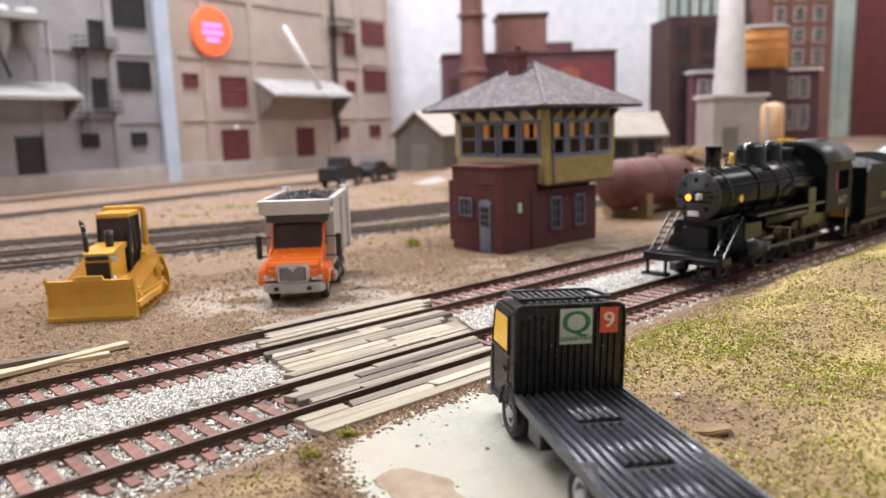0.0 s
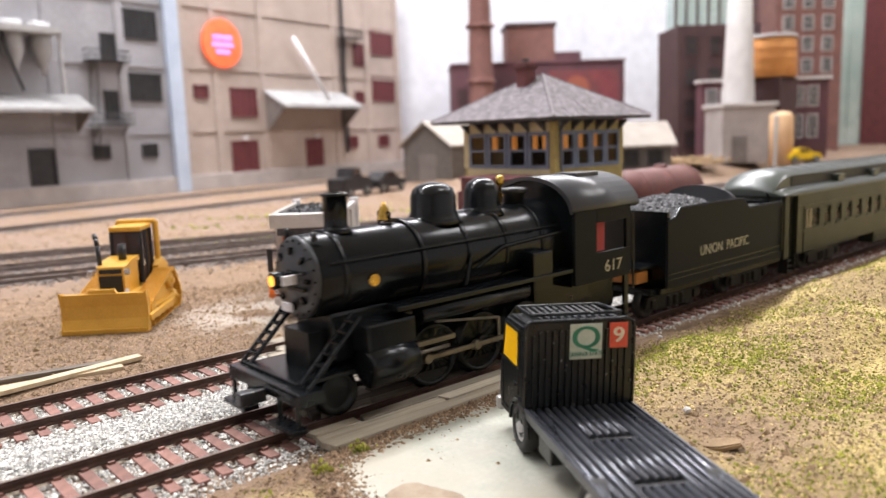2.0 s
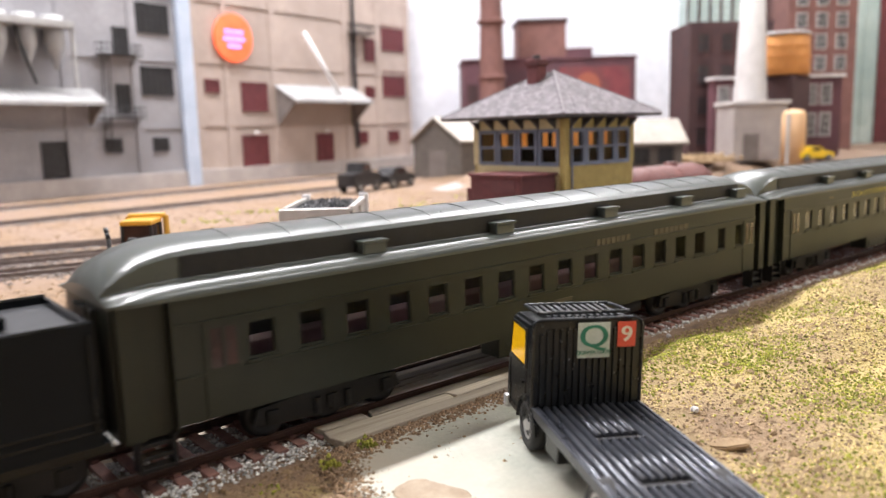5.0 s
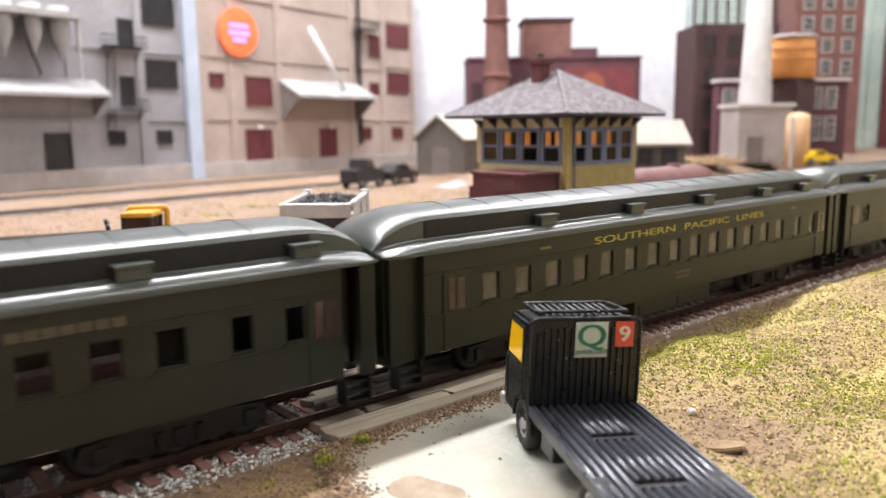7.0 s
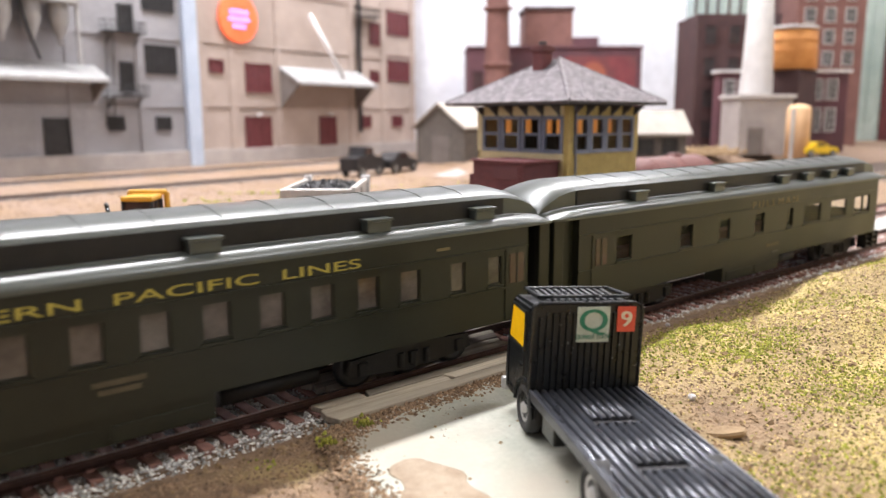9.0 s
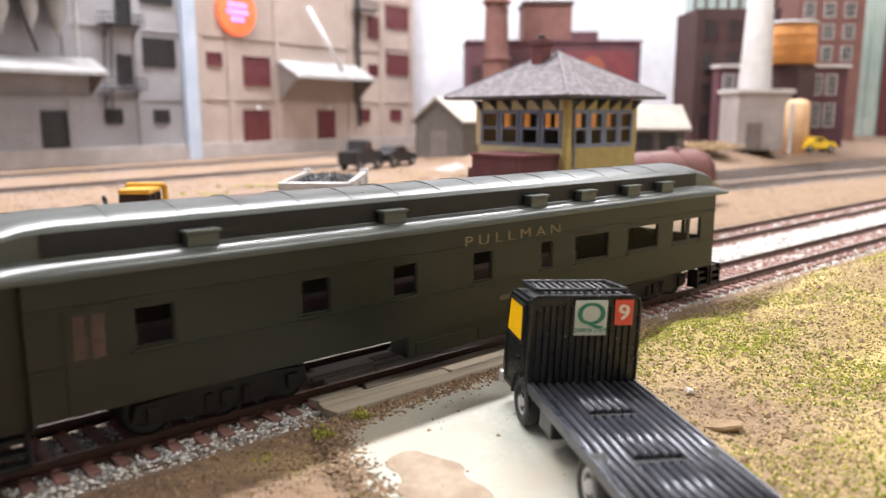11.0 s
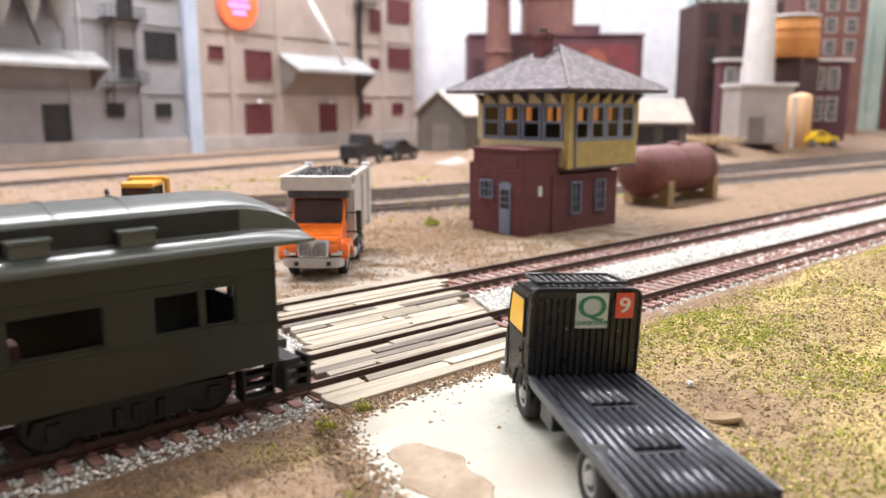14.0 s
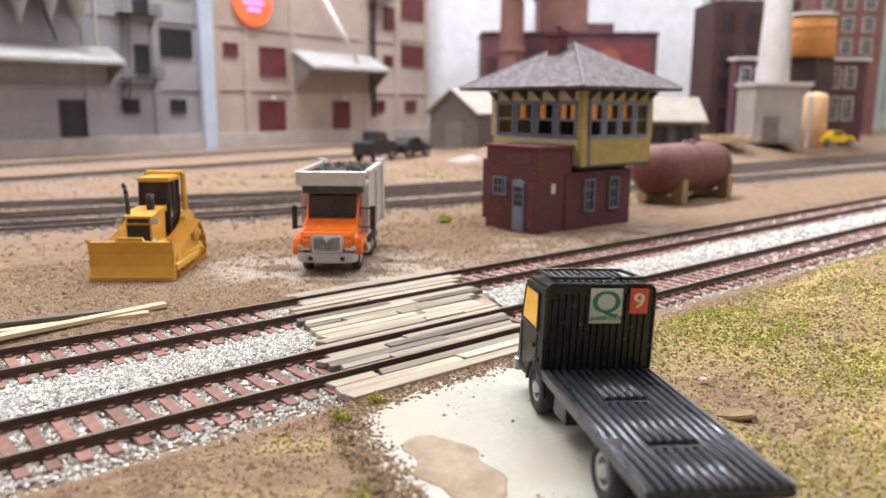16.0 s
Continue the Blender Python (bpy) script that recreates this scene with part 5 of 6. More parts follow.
tk = thing("oil_tank", "rust-red horizontal oil tank on timber saddles", "storage tank", 424, 296, -2, 3)
body = part("tank_shell", lathe(B(), (0, 0, 22), (1, 0, 0), [(-12, 2), (-11, 9), (-8.5, 13.5), (-4, 16), (0, 16.9), (68, 16.9), (73, 16), (77, 13.5), (79.5, 9), (80, 2)], 28), TANK, tk, "rust-red riveted tank shell")
for x in (0, 34, 66):
    part("band", lathe(B(), (x, 0, 22), (1, 0, 0), [(0, 16.9), (0.2, 17.2), (1.2, 17.2), (1.4, 16.9)], 28), TANK, body)
part("dome", cyl(B(), (40, 0, 37.5), (40, 0, 40.5), 4.5), TANK, body)
for x in (6, 66):
    part("saddle", box(B(), x, x + 7, -17, -9, 0, 16, 0.4), TIMBER, tk, "tan timber saddle block")
    part("saddle", box(B(), x, x + 7, 9, 17, 0, 16, 0.4), TIMBER, tk, "tan timber saddle block")
    part("cradle", box(B(), x + 1, x + 6, -9, 9, 0, 5, 0.3), TIMBER, tk)


def small_car(name, label, x, y, z, rz, paint_, group="", open_bed=False, k=1.0):
    c = thing(name, label, "car", x, y, z, rz, group)
    bm = B()
    if open_bed:
        prism(bm, [(-26, 6), (26, 6), (27, 12), (24, 17), (8, 19), (4, 27), (-8, 28), (-10, 19), (-26, 18)], "y", -9.5, 9.5)
    else:
        prism(bm, [(-24, 5), (24, 5), (25, 10), (22, 13), (11, 14), (4, 20), (-11, 20), (-18, 14), (-24, 13)], "y", -9.5, 9.5)
    bmesh.ops.scale(bm, vec=(k, k, k), verts=bm.verts)
    bmesh.ops.bevel(bm, geom=list(bm.edges), offset=1.0, segments=2, affect="EDGES")
    part("body", bm, paint_, c)
    for s in (-1, 1):
        zz = (21, 26) if open_bed else (14.6, 18.8)
        part("side_window", box(B(), -8 * k, 4 * k, (s * 9.6 - 0.2) * k, (s * 9.6 + 0.2) * k, zz[0] * k, zz[1] * k), WINDSHIELD, c)
        for x_ in (-16, 16):
            wheel(c, x_ * k, s * 8.6 * k, 5 * k, 5 * k, 3 * k)
    return c


small_car("old_pickup", "old black pickup truck parked by the warehouse", 492, 722, -2, 25, IRON, open_bed=True, k=1.2)
small_car("old_sedan", "old black sedan parked by the warehouse", 556, 742, -2, 20, IRON, k=1.25)
ramp = thing("loading_ramp", "low grey timber ramp beside the parked cars", "ramp", 560, 640, -2, 15)
part("ramp_deck", prism(B(), [(0, 0), (90, 0), (90, 9)], "y", 0, 30), FOOTING, ramp)

# far town on its rise
fac_ = thing("brick_factory", "dark red brick factory with faded painted mural", "factory", 919, 1005, -2, -39.4)
bm = B()
box(bm, -6, 300, 0, 120, 0, 185, 1)
part("wall", bm, DARKRED, fac_)
part("parapet", box(B(), -8, 302, -3, 123, 185, 189, 0.5), DARKRED, fac_)
bm = B()
box(bm, 95, 178, 8, 90, 189, 250, 1)
part("penthouse", bm, BROWNBRICK, fac_, "brown brick penthouse")
part("cornice", box(B(), 92, 181, 5, 93, 250, 256, 0.5), DARKBROWN, fac_)
part("step_wall", box(B(), 178, 225, 10, 80, 189, 205, 0.6), DARKRED, fac_)
part("mural", box(B(), 165, 290, -0.8, 0.2, 70, 172), REDPAINT, fac_, "faded red painted wall sign")
part("mural_patch", cyl(B(), (215, -1.4, 140), (215, -0.7, 140), 22, seg=24), ORANGEPAINT, fac_)
for k in range(6):
    for j in range(2):
        recess(fac_, 4 + k * 26, 18 + k * 26, 70 + j * 46, 98 + j * 46, DARKBROWN, 2, 3)
stack = thing("smokestack", "tall tapered brown brick smokestack", "chimney", 905, 926, -2)
part("shaft", lathe(B(), (0, 0, 0), (0, 0, 1), [(0, 25), (30, 23.5), (120, 21), (320, 17), (330, 19), (340, 19)], 24), BROWNBRICK, stack)
for z in (60, 150, 240):
    part("band", lathe(B(), (0, 0, z), (0, 0, 1), [(0, 23), (0.5, 24), (4, 24), (4.5, 23)], 24), BROWNBRICK, stack)
dk = thing("dark_building", "tall dark brown building at the town's edge", "building", 991, 610, 10, -39.4)
bm = B()
box(bm, 0, 120, 0, 90, 0, 197, 1)
part("wall", bm, DARKBROWN, dk)
for j in range(4):
    for k in range(3):
        recess(dk, 12 + k * 34, 26 + k * 34, 24 + j * 44, 48 + j * 44, BLACKSASH, 2, 2, DARKBROWN)
col = thing("concrete_column", "tall pale tapering concrete stack on a plinth", "chimney", 972, 508, 14)
part("shaft", lathe(B(), (0, 0, 0), (0, 0, 1), [(0, 24), (76, 21), (300, 11)], 20), PALESTONE, col)
pl = thing("concrete_plinth", "grey concrete plinth building with flat roof", "building", 872, 515, 16, -39.4)
bm = B()
box(bm, 38, 105, 0, 60, 0, 70, 0.8)
part("wall", bm, FOOTING, pl)
part("roof", box(B(), 35, 108, -3, 63, 70, 75, 0.6), PALESTONE, pl)
part("door", box(B(), 50, 70, -0.8, 0.2, 0, 34, 0.3), CANOPY_IN, pl)
ot = thing("water_tank", "orange wooden water tank on a brick building", "water tank", 1056, 505, 14)
part("leg_tower", box(B(), -26, 26, -26, 26, 0, 112, 0.6), DARKBROWN, ot)
part("tub", lathe(B(), (0, 0, 113), (0, 0, 1), [(0, 33), (1, 34), (52, 32), (53, 30)], 28), ORANGETANK, ot, "orange stave-built tub")
for z in (122, 136, 150):
    part("hoop", lathe(B(), (0, 0, z), (0, 0, 1), [(0, 33.6), (0.3, 34.4), (1.2, 34.4), (1.5, 33.6)], 28), ORANGETANK, ot)
part("lid", lathe(B(), (0, 0, 166), (0, 0, 1), [(0, 34), (2, 34), (4, 30), (5, 2)], 24), PALESTONE, ot)
bk = thing("brick_hall", "red-brown brick hall with white-trimmed windows", "building", 991, 572, 14, -39.4)
bm = B()
box(bm, 0, 182, 0, 22, 0, 110, 0.8)
part("wall", bm, DARKRED, bk)
part("cornice", box(B(), -3, 185, -4, 25, 110, 114, 0.6), TRIMWHITE, bk)
for k in range(8):
    x = 8 + k * 20.7
    recess(bk, x, x + 12, 74, 100, BLACKSASH, 2, 3, TRIMWHITE)
    recess(bk, x, x + 12, 30, 60, BLACKSASH, 2, 3, TRIMWHITE)
bt = thing("brick_tower_block", "tall red-brown brick building with arched windows", "building", 1258, 533, 14, -39.4)
bm = B()
box(bm, -60, 48, 4, 110, 0, 330, 0.8)
part("wall", bm, BROWNBRICK, bt)
for j in range(6):
    for k in range(3):
        recess(bt, -48 + k * 32, -34 + k * 32, 130 + j * 33, 150 + j * 33, BLACKSASH, 2, 2, PALESTONE)
        bt.children[-1].location.y = 0.004
pt = thing("peach_tank", "peach-coloured upright cylindrical tank", "storage tank", 910, 420, 14)
part("shell", lathe(B(), (0, 0, 0), (0, 0, 1), [(0, 13.5), (58, 13.5), (62, 11), (64, 4)], 24), PEACH, pt)
part("ladder", box(B(), -14.6, -13.8, -2, 2, 0, 60), SILVER, pt)
tg = thing("glass_block", "teal glass-fronted office block beyond the town", "building", 1400, 660, 10, -39.4)
bm = B()
box(bm, 0, 330, 0, 60, 0, 400, 0.8)
part("wall", bm, TEAL, tg)
for k in range(12):
    part("mullion", box(B(), k * 27, k * 27 + 2.5, -2, 0.3, 0, 400), BURGUNDY if k in (3, 4) else TEAL, tg)
part("red_panel", box(B(), 161, 259, -4, -2.2, 0, 400, 0.5), BURGUNDY, tg, "dark red curtain-wall panel")
tb = thing("teal_tower", "teal and blue glass tower behind the dark building", "building", 1128, 702, 10, -39.4)
bm = B()
box(bm, 0, 110, 0, 40, 0, 380, 0.8)
part("wall", bm, TEAL, tb)
for k in range(7):
    part("mullion", box(B(), k * 18, 3 + k * 18, -2, 0.3, 120, 380), DARKBROWN, tb)
small_car("yellow_car", "small yellow car parked near the plinth", 925, 402, 16, -30, YELLOWCAR, k=0.9)
stones("rubble", 500, lambda r, n: np.stack([838 + r.normal(0, 18, n), 492 + r.normal(0, 14, n), 20 + np.abs(r.normal(0, 3, n))], 1), 3.0, ROCK, "heap of pale rubble by the plinth", "rubble")

# ---- the train ----
ROLL = []  # things that run with the train, with where their origin stands at the start
DRIVERS, RODS = [], []
NEAR = TRACKS["near"]


def rolling(name, label, category, x, group=""):
    ob = thing(name, label, category, x, NEAR, 0, 0, group)
    ROLL.append((ob, x))
    return ob


lo = rolling("steam_locomotive", "black model steam locomotive with brass bell and ladders", "locomotive", 258.0)
bz = 32.0
bo = part("boiler", lathe(B(), (14, 0, bz), (1, 0, 0), [(0, 9.2), (0.4, 10.0), (30, 10.2), (30.5, 10.6), (60, 11.4), (95, 12.2), (98, 12.2)], 40), LOCO, lo, "glossy black boiler")
for x in (20, 43, 58, 72, 86):
    part("boiler_band", lathe(B(), (x, 0, bz), (1, 0, 0), [(0, 10.3 + (x - 14) * 0.022), (0.1, 10.5 + (x - 14) * 0.022), (1.1, 10.55 + (x - 14) * 0.022), (1.2, 10.3 + (x - 14) * 0.022)], 40), LOCO, bo)
fr = part("smokebox_front", lathe(B(), (14, 0, bz), (-1, 0, 0), [(0, 9.9), (0.8, 9.6), (0.9, 8.0), (1.4, 7.2), (1.5, 6.2), (2.2, 5.2), (2.7, 2.5), (3.0, 0.8)], 36), LOCOGREY, lo, "dark grey smokebox door")
for k in range(20):
    a = k * math.tau / 20
    part("rivet", cyl(B(), (13.3, 8.8 * math.cos(a), bz + 8.8 * math.sin(a)), (12.8, 8.8 * math.cos(a), bz + 8.8 * math.sin(a)), 0.3, seg=6), LOCO, fr)
for k in range(8):
    a = k * math.tau / 8
    part("door_clamp", box(B(), 11.6, 12.8, -0.5, 0.5, 5.6, 7.4, 0.1, m=Matrix.Translation((0, 0, bz)) @ Matrix.Rotation(a, 4, "X")), LOCO, fr)
part("hinge", box(B(), 11.0, 12.2, -6.6, 0.5, bz + 1.6, bz + 2.3), LOCO, fr)
part("hinge", box(B(), 11.0, 12.2, -6.6, 0.5, bz - 2.3, bz - 1.6), LOCO, fr)
hl = part("headlight", lathe(B(), (12.0, 0, bz + 0.2), (-1, 0, 0), [(0, 1.4), (3.0, 2.0), (5.0, 2.1), (5.2, 1.8)], 18), LOCO, lo, "black headlight housing")
part("lens", cyl(B(), (6.85, 0, bz + 0.2), (6.7, 0, bz + 0.2), 1.3, seg=14), HEADLIGHT, hl, "glowing amber lens")
part("number_board", box(B(), 8.0, 11.5, -3.4, -2.2, bz - 0.8, bz + 1.4, 0.1), TRIMWHITE, lo)
part("number_plate_bar", box(B(), 10.2, 10.8, -2.2, 2.2, bz - 7.4, bz - 5.4, 0.1), TRIMWHITE, lo, "white number plate")
for s in (-1, 1):
    part("marker_lamp", lathe(B(), (15, s * 6.0, bz + 9.0), (0, 0, 1), [(0, 0.8), (1.6, 0.8), (2.1, 0.3)], 10), BLACKPL, lo)
part("smokestack", lathe(B(), (25, 0, bz + 9.3), (0, 0, 1), [(0, 4.4), (1.2, 3.3), (2.0, 2.9), (8.8, 3.0), (8.9, 3.4), (9.6, 3.4), (9.7, 2.5), (6.5, 2.4)], 22), LOCO, lo, "black smokestack with flared lip")
bell = part("bell", lathe(B(), (39.5, 0, bz + 11.0), (0, 0, 1), [(0, 2.0), (0.4, 1.9), (1.4, 1.5), (3.0, 1.2), (3.8, 0.6), (4.6, 0.4)], 16), BRASS, lo, "polished brass bell")
part("bracket", tube(B(), [(39.5, -2.3, bz + 9.8), (39.5, -2.3, bz + 13), (39.5, 2.3, bz + 13), (39.5, 2.3, bz + 9.8)], 0.4, 6), LOCO, bell)
part("sand_dome", lathe(B(), (56, 0, bz + 8.6), (0, 0, 1), [(0, 8.2), (1.6, 6.8), (3.0, 6.2), (7.2, 6.1), (9.2, 5.4), (10.4, 3.6), (10.9, 1.0)], 26), LOCO, lo, "rounded black sand dome")
part("steam_dome", lathe(B(), (74, 0, bz + 9.2), (0, 0, 1), [(0, 7.2), (1.6, 5.6), (2.8, 5.1), (6.6, 5.0), (8.8, 4.2), (10, 2.4), (10.4, 0.8)], 26), LOCO, lo, "rounded black steam dome")
part("whistle", lathe(B(), (80, -1.5, bz + 10), (0, 0, 1), [(0, 0.5), (7, 0.5), (7.2, 1.2), (9.5, 1.2), (10, 0.5)], 10), BRASS, lo)
part("safety_valve", lathe(B(), (87, 0, bz + 11), (0, 0, 1), [(0, 3.2), (3, 3.0), (3.4, 4.2), (4.6, 4.2), (5, 1.5)], 14), BLACKPL, lo)
for s in (-1, 1):
    part("handrail", tube(B(), [(16, s * 10.7, bz + 4), (50, s * 11.3, bz + 4.4), (92, s * 12.4, bz + 5.2)], 0.3, 6), LOCO, lo)
    for x in (18, 34, 50, 66, 82):
        part("stanchion", cyl(B(), (x, s * (10.0 + (x - 14) * 0.018), bz + 4.2), (x, s * (11.2 + (x - 14) * 0.016), bz + 4.4), 0.35, seg=6), LOCO, lo)
    part("sand_pipe", tube(B(), [(58, s * 8.4, bz + 7), (58.5, s * 11.6, bz + 1), (56, s * 12.0, bz - 7)], 0.4, 6), LOCO, lo)
    part("feed_pipe", tube(B(), [(60, s * 12, bz - 3), (70, s * 12.2, bz + 1.5), (96, s * 13.2, bz + 3.2)], 0.5, 6), LOCO, lo)
    part("running_board", box(B(), 30, 94, s * 13.4 - 3.0, s * 13.4 + 3.0, 23.2, 24.4, 0.2), LOCO, lo, "black running board")
    part("air_tank", cyl(B(), (38, s * 14.0, 20.8), (76, s * 14.0, 20.8), 2.3), LOCO, lo)
    part("air_pump", box(B(), 78, 86, s * 13.2 - 2.6, s * 13.2 + 2.6, 20, 31, 0.6), LOCO, lo)
    part("cylinder", lathe(B(), (22, s * 13.2, 11), (1, 0, 0), [(0, 3.6), (0.6, 5.0), (13.4, 5.0), (14, 3.6)], 20), LOCO, lo, "black steam cylinder")
    part("steam_chest", box(B(), 22, 36, s * 12.0 - 3.6, s * 12.0 + 3.6, 14.5, 21.5, 0.8), LOCO, lo)
    # slanting ladder from the pilot deck
    st_ = part("ladder", tube(B(), [(5, s * 11.8, 9.5), (20, s * 11.8, 24)], 0.55, 6), LOCO, lo, "slanting black ladder")
    part("stringer", tube(B(), [(5, s * 15.6, 9.5), (20, s * 15.6, 24)], 0.55, 6), LOCO, st_)
    for k in range(7):
        q = (k + 0.5) / 7
        part("rung", box(B(), 5 + 15 * q - 0.9, 5 + 15 * q + 0.9, s * 13.7 - 2.0, s * 13.7 + 2.0, 9.5 + 14.5 * q - 0.2, 9.5 + 14.5 * q + 0.2), LOCO, st_)
    for i, x in enumerate((46, 63, 80, 97)):
        w = new("driving_wheel")
        w.parent = lo
        w.matrix_basis = pose(x * MM, s * 8.9 * MM, 8.3 * MM)
        part("tyre", lathe(B(), (0, -s * 1.2, 0), (0, s, 0), [(0, 9.0), (0.5, 9.0), (0.6, 8.3), (2.2, 8.2), (2.3, 7.2), (1.2, 7.1)], 28), LOCO, w)
        for k in range(12):
            a = k * math.tau / 12
            part("spoke", cyl(B(), (0, s * 0.2, 0), (7.4 * math.cos(a), s * 0.2, 7.4 * math.sin(a)), 0.5, seg=5), LOCO, w)
        part("hub", lathe(B(), (0, -s * 0.8, 0), (0, s, 0), [(0, 2.2), (2.4, 2.0), (2.6, 1.2)], 14), LOCO, w)
        part("counterweight", prism(B(), [(7.2 * math.cos(a), 7.2 * math.sin(a)) for a in np.linspace(0.6, 2.54, 9)], "y", s * 0.1 - 0.5, s * 0.1 + 0.5), LOCO, w)
        DRIVERS.append((w, x, s))
    rod = new("side_rod")
    rod.parent = lo
    bm = B()
    box(bm, -26.5, 26.5, -0.4, 0.4, -0.55, 0.55, 0.1)
    part("bar", bm, STEELROD, rod, "dull steel side rod")
    for x in (-25.5, -8.5, 8.5, 25.5):
        part("boss", cyl(B(), (x, -0.8, 0), (x, 0.8, 0), 1.25, seg=14), STEELROD, rod)
    RODS.append((rod, 71.5, s))
    part("crosshead_guide", box(B(), 36, 50, s * 13.4 - 0.5, s * 13.4 + 0.5, 12.6, 13.8, 0.1), STEELROD, lo)
    part("piston_rod", cyl(B(), (36, s * 13.4, 11), (48, s * 13.4, 11), 0.5), STEELROD, lo)
    part("valve_link", tube(B(), [(44, s * 13.6, 18), (66, s * 13.6, 15), (66, s * 13.6, 10)], 0.35, 6), STEELROD, lo)
    part("pilot_wheel", lathe(B(), (17, s * 7.6, 5.4), (0, s, 0), [(0, 5.8), (0.6, 5.4), (2.2, 5.3), (2.3, 4), (1.2, 3.6)], 20), LOCO, lo)
part("frame", box(B(), 12, 128, -5.5, 5.5, 7, 20, 0.3), LOCO, lo)
part("firebox", box(B(), 84, 110, -10.5, 10.5, 12, 30, 1), LOCO, lo)
part("saddle", box(B(), 17, 34, -8, 8, 12, 24, 1), LOCO, lo)
bm = B()
box(bm, 2.5, 9, -17, 17, 7.0, 10.2, 0.3)
part("pilot_beam", bm, LOCO, lo, "black pilot beam")
part("pilot_deck", box(B(), 5, 20, -12, 12, 10.0, 11, 0.2), LOCO, lo)
part("footboard", box(B(), 0.5, 4.5, -16.5, -5.5, 1.2, 2.4, 0.2), LOCO, lo)
part("footboard", box(B(), 0.5, 4.5, 5.5, 16.5, 1.2, 2.4, 0.2), LOCO, lo)
for y in (-15, -7, 7, 15):
    part("hanger", box(B(), 2.5, 3.5, y - 0.5, y + 0.5, 2.2, 7.2), LOCO, lo)
part("coupler", box(B(), -3.4, 3, -1.6, 1.6, 5.2, 8.2, 0.5), BLACKPL, lo)
part("coupler_lift_bar", tube(B(), [(2, -15, 9.4), (1.6, -3, 9.4), (0.5, 0, 8.6)], 0.3, 6), LOCO, lo)
# cab
for s in (-1, 1):
    cbs = part("cab_side", prism(B(), [(95, 19), (122, 19), (122, 27.5), (105, 27.5), (105, 41.8), (95, 41.8)], "y", s * 16 - 0.5, s * 16 + 0.5), LOCOSIDE, lo, "black cab side")
    part("cab_side_top", box(B(), 105.2, 122, s * 16 - 0.5, s * 16 + 0.5, 36.6, 41.8), LOCOSIDE, lo)
    part("cab_post", box(B(), 119.8, 122, s * 16 - 0.48, s * 16 + 0.48, 27.6, 36.6), LOCOSIDE, lo)
    # plain red panel stands in for the engineer at the cab window
    part("curtain", box(B(), 106, 110, s * 15.2 - 0.3, s * 15.2 + 0.3, 27.8, 36.8), CREWRED, lo, "flat red panel standing in for the engineer")
    part("grab_rail", tube(B(), [(124, s * 16, 14), (124, s * 16, 38)], 0.35, 6), LOCO, lo)
    part("cab_step", box(B(), 118, 124, s * 14 - 2, s * 14 + 2, 5, 6, 0.2), LOCO, lo)
    part("step_hanger", box(B(), 120, 122, s * 15.2 - 0.5, s * 15.2 + 0.5, 5.5, 19), LOCO, lo)
arc = [(16.8 * math.cos(a), 40.6 + 10.0 * math.sin(a)) for a in np.linspace(0.05, math.pi - 0.05, 17)]
part("cab_front", prism(B(), [(-16, 22)] + [(16, 22)] + [(p[0] * 0.94, p[1] - 0.8) for p in arc], "x", 95.2, 96.2), LOCO, lo)
part("cab_roof", prism(B(), arc + [(p[0] * 0.95, p[1] - 1.1) for p in arc[::-1]], "x", 93.5, 126, smooth=True), LOCOGREY, lo, "dark grey arched cab roof")
part("roof_hatch", box(B(), 108, 119, -6.5, 2, 49.6, 50.9, 0.3), LOCOGREY, lo)
part("cab_floor", box(B(), 95, 122, -15.2, 15.2, 18.5, 20), LOCO, lo)
part("backhead", cyl(B(), (99, 0, 31), (103, 0, 31), 11, seg=24), BLACKPL, lo)
side_text("617", 5.0, LETTER, lo, 113.0, -16.6, 21.4, 1.15)
part("boiler_badge", cyl(B(), (28, -10.35, bz - 1.5), (28, -10.75, bz - 1.5), 1.5, seg=16), BRASS, lo)

# tender
te = rolling("tender", "black steam locomotive tender heaped with coal", "tender", 392.0)
for s in (-1, 1):
    part("side", prism(B(), [(9, 10.5), (91, 10.5), (91, 32.8), (64, 32.8), (60, 36.4), (56, 36.8), (17, 36.8), (14, 33.8), (9, 33.0)], "y", s * 16 - 0.45, s * 16 + 0.45), LOCOSIDE, te, "black tender side sheet")
    part("rim", tube(B(), [(9, s * 16, 33.1), (14, s * 16, 33.9), (17, s * 16, 36.9), (56, s * 16, 36.9), (60, s * 16, 36.5), (64, s * 16, 32.9), (91, s * 16, 32.9)], 0.45, 6), LOCO, te)
    part("handrail", tube(B(), [(90, s * 16.9, 13), (90, s * 16.9, 31)], 0.3, 6), LOCO, te)
    part("frame_sill", box(B(), 7, 93, s * 14.5 - 0.8, s * 14.5 + 0.8, 8.4, 10.5, 0.2), LOCO, te)
part("rear_sheet", box(B(), 90.4, 91.2, -15.5, 15.5, 10.5, 32.8), LOCO, te)
part("front_sheet", box(B(), 10, 11.4, -15.5, 15.5, 10.5, 36), LOCO, te)
part("apron", box(B(), 0, 10, -12, 12, 17.4, 18.4, 0.2), LOCO, te, "black footplate between cab and tender")
part("drawbar_box", box(B(), 2, 9, -9, 9, 12, 16, 0.5), ORANGETANK, te, "copper-coloured drawbar housing")
for k in (13.2, 15.0):
    part("side_bead", box(B(), 9, 91, -16.65, -16.4, k, k + 0.35), LOCO, te)
part("tank_deck", box(B(), 56, 90.4, -15.5, 15.5, 29.5, 31.5, 0.2), LOCOGREY, te)
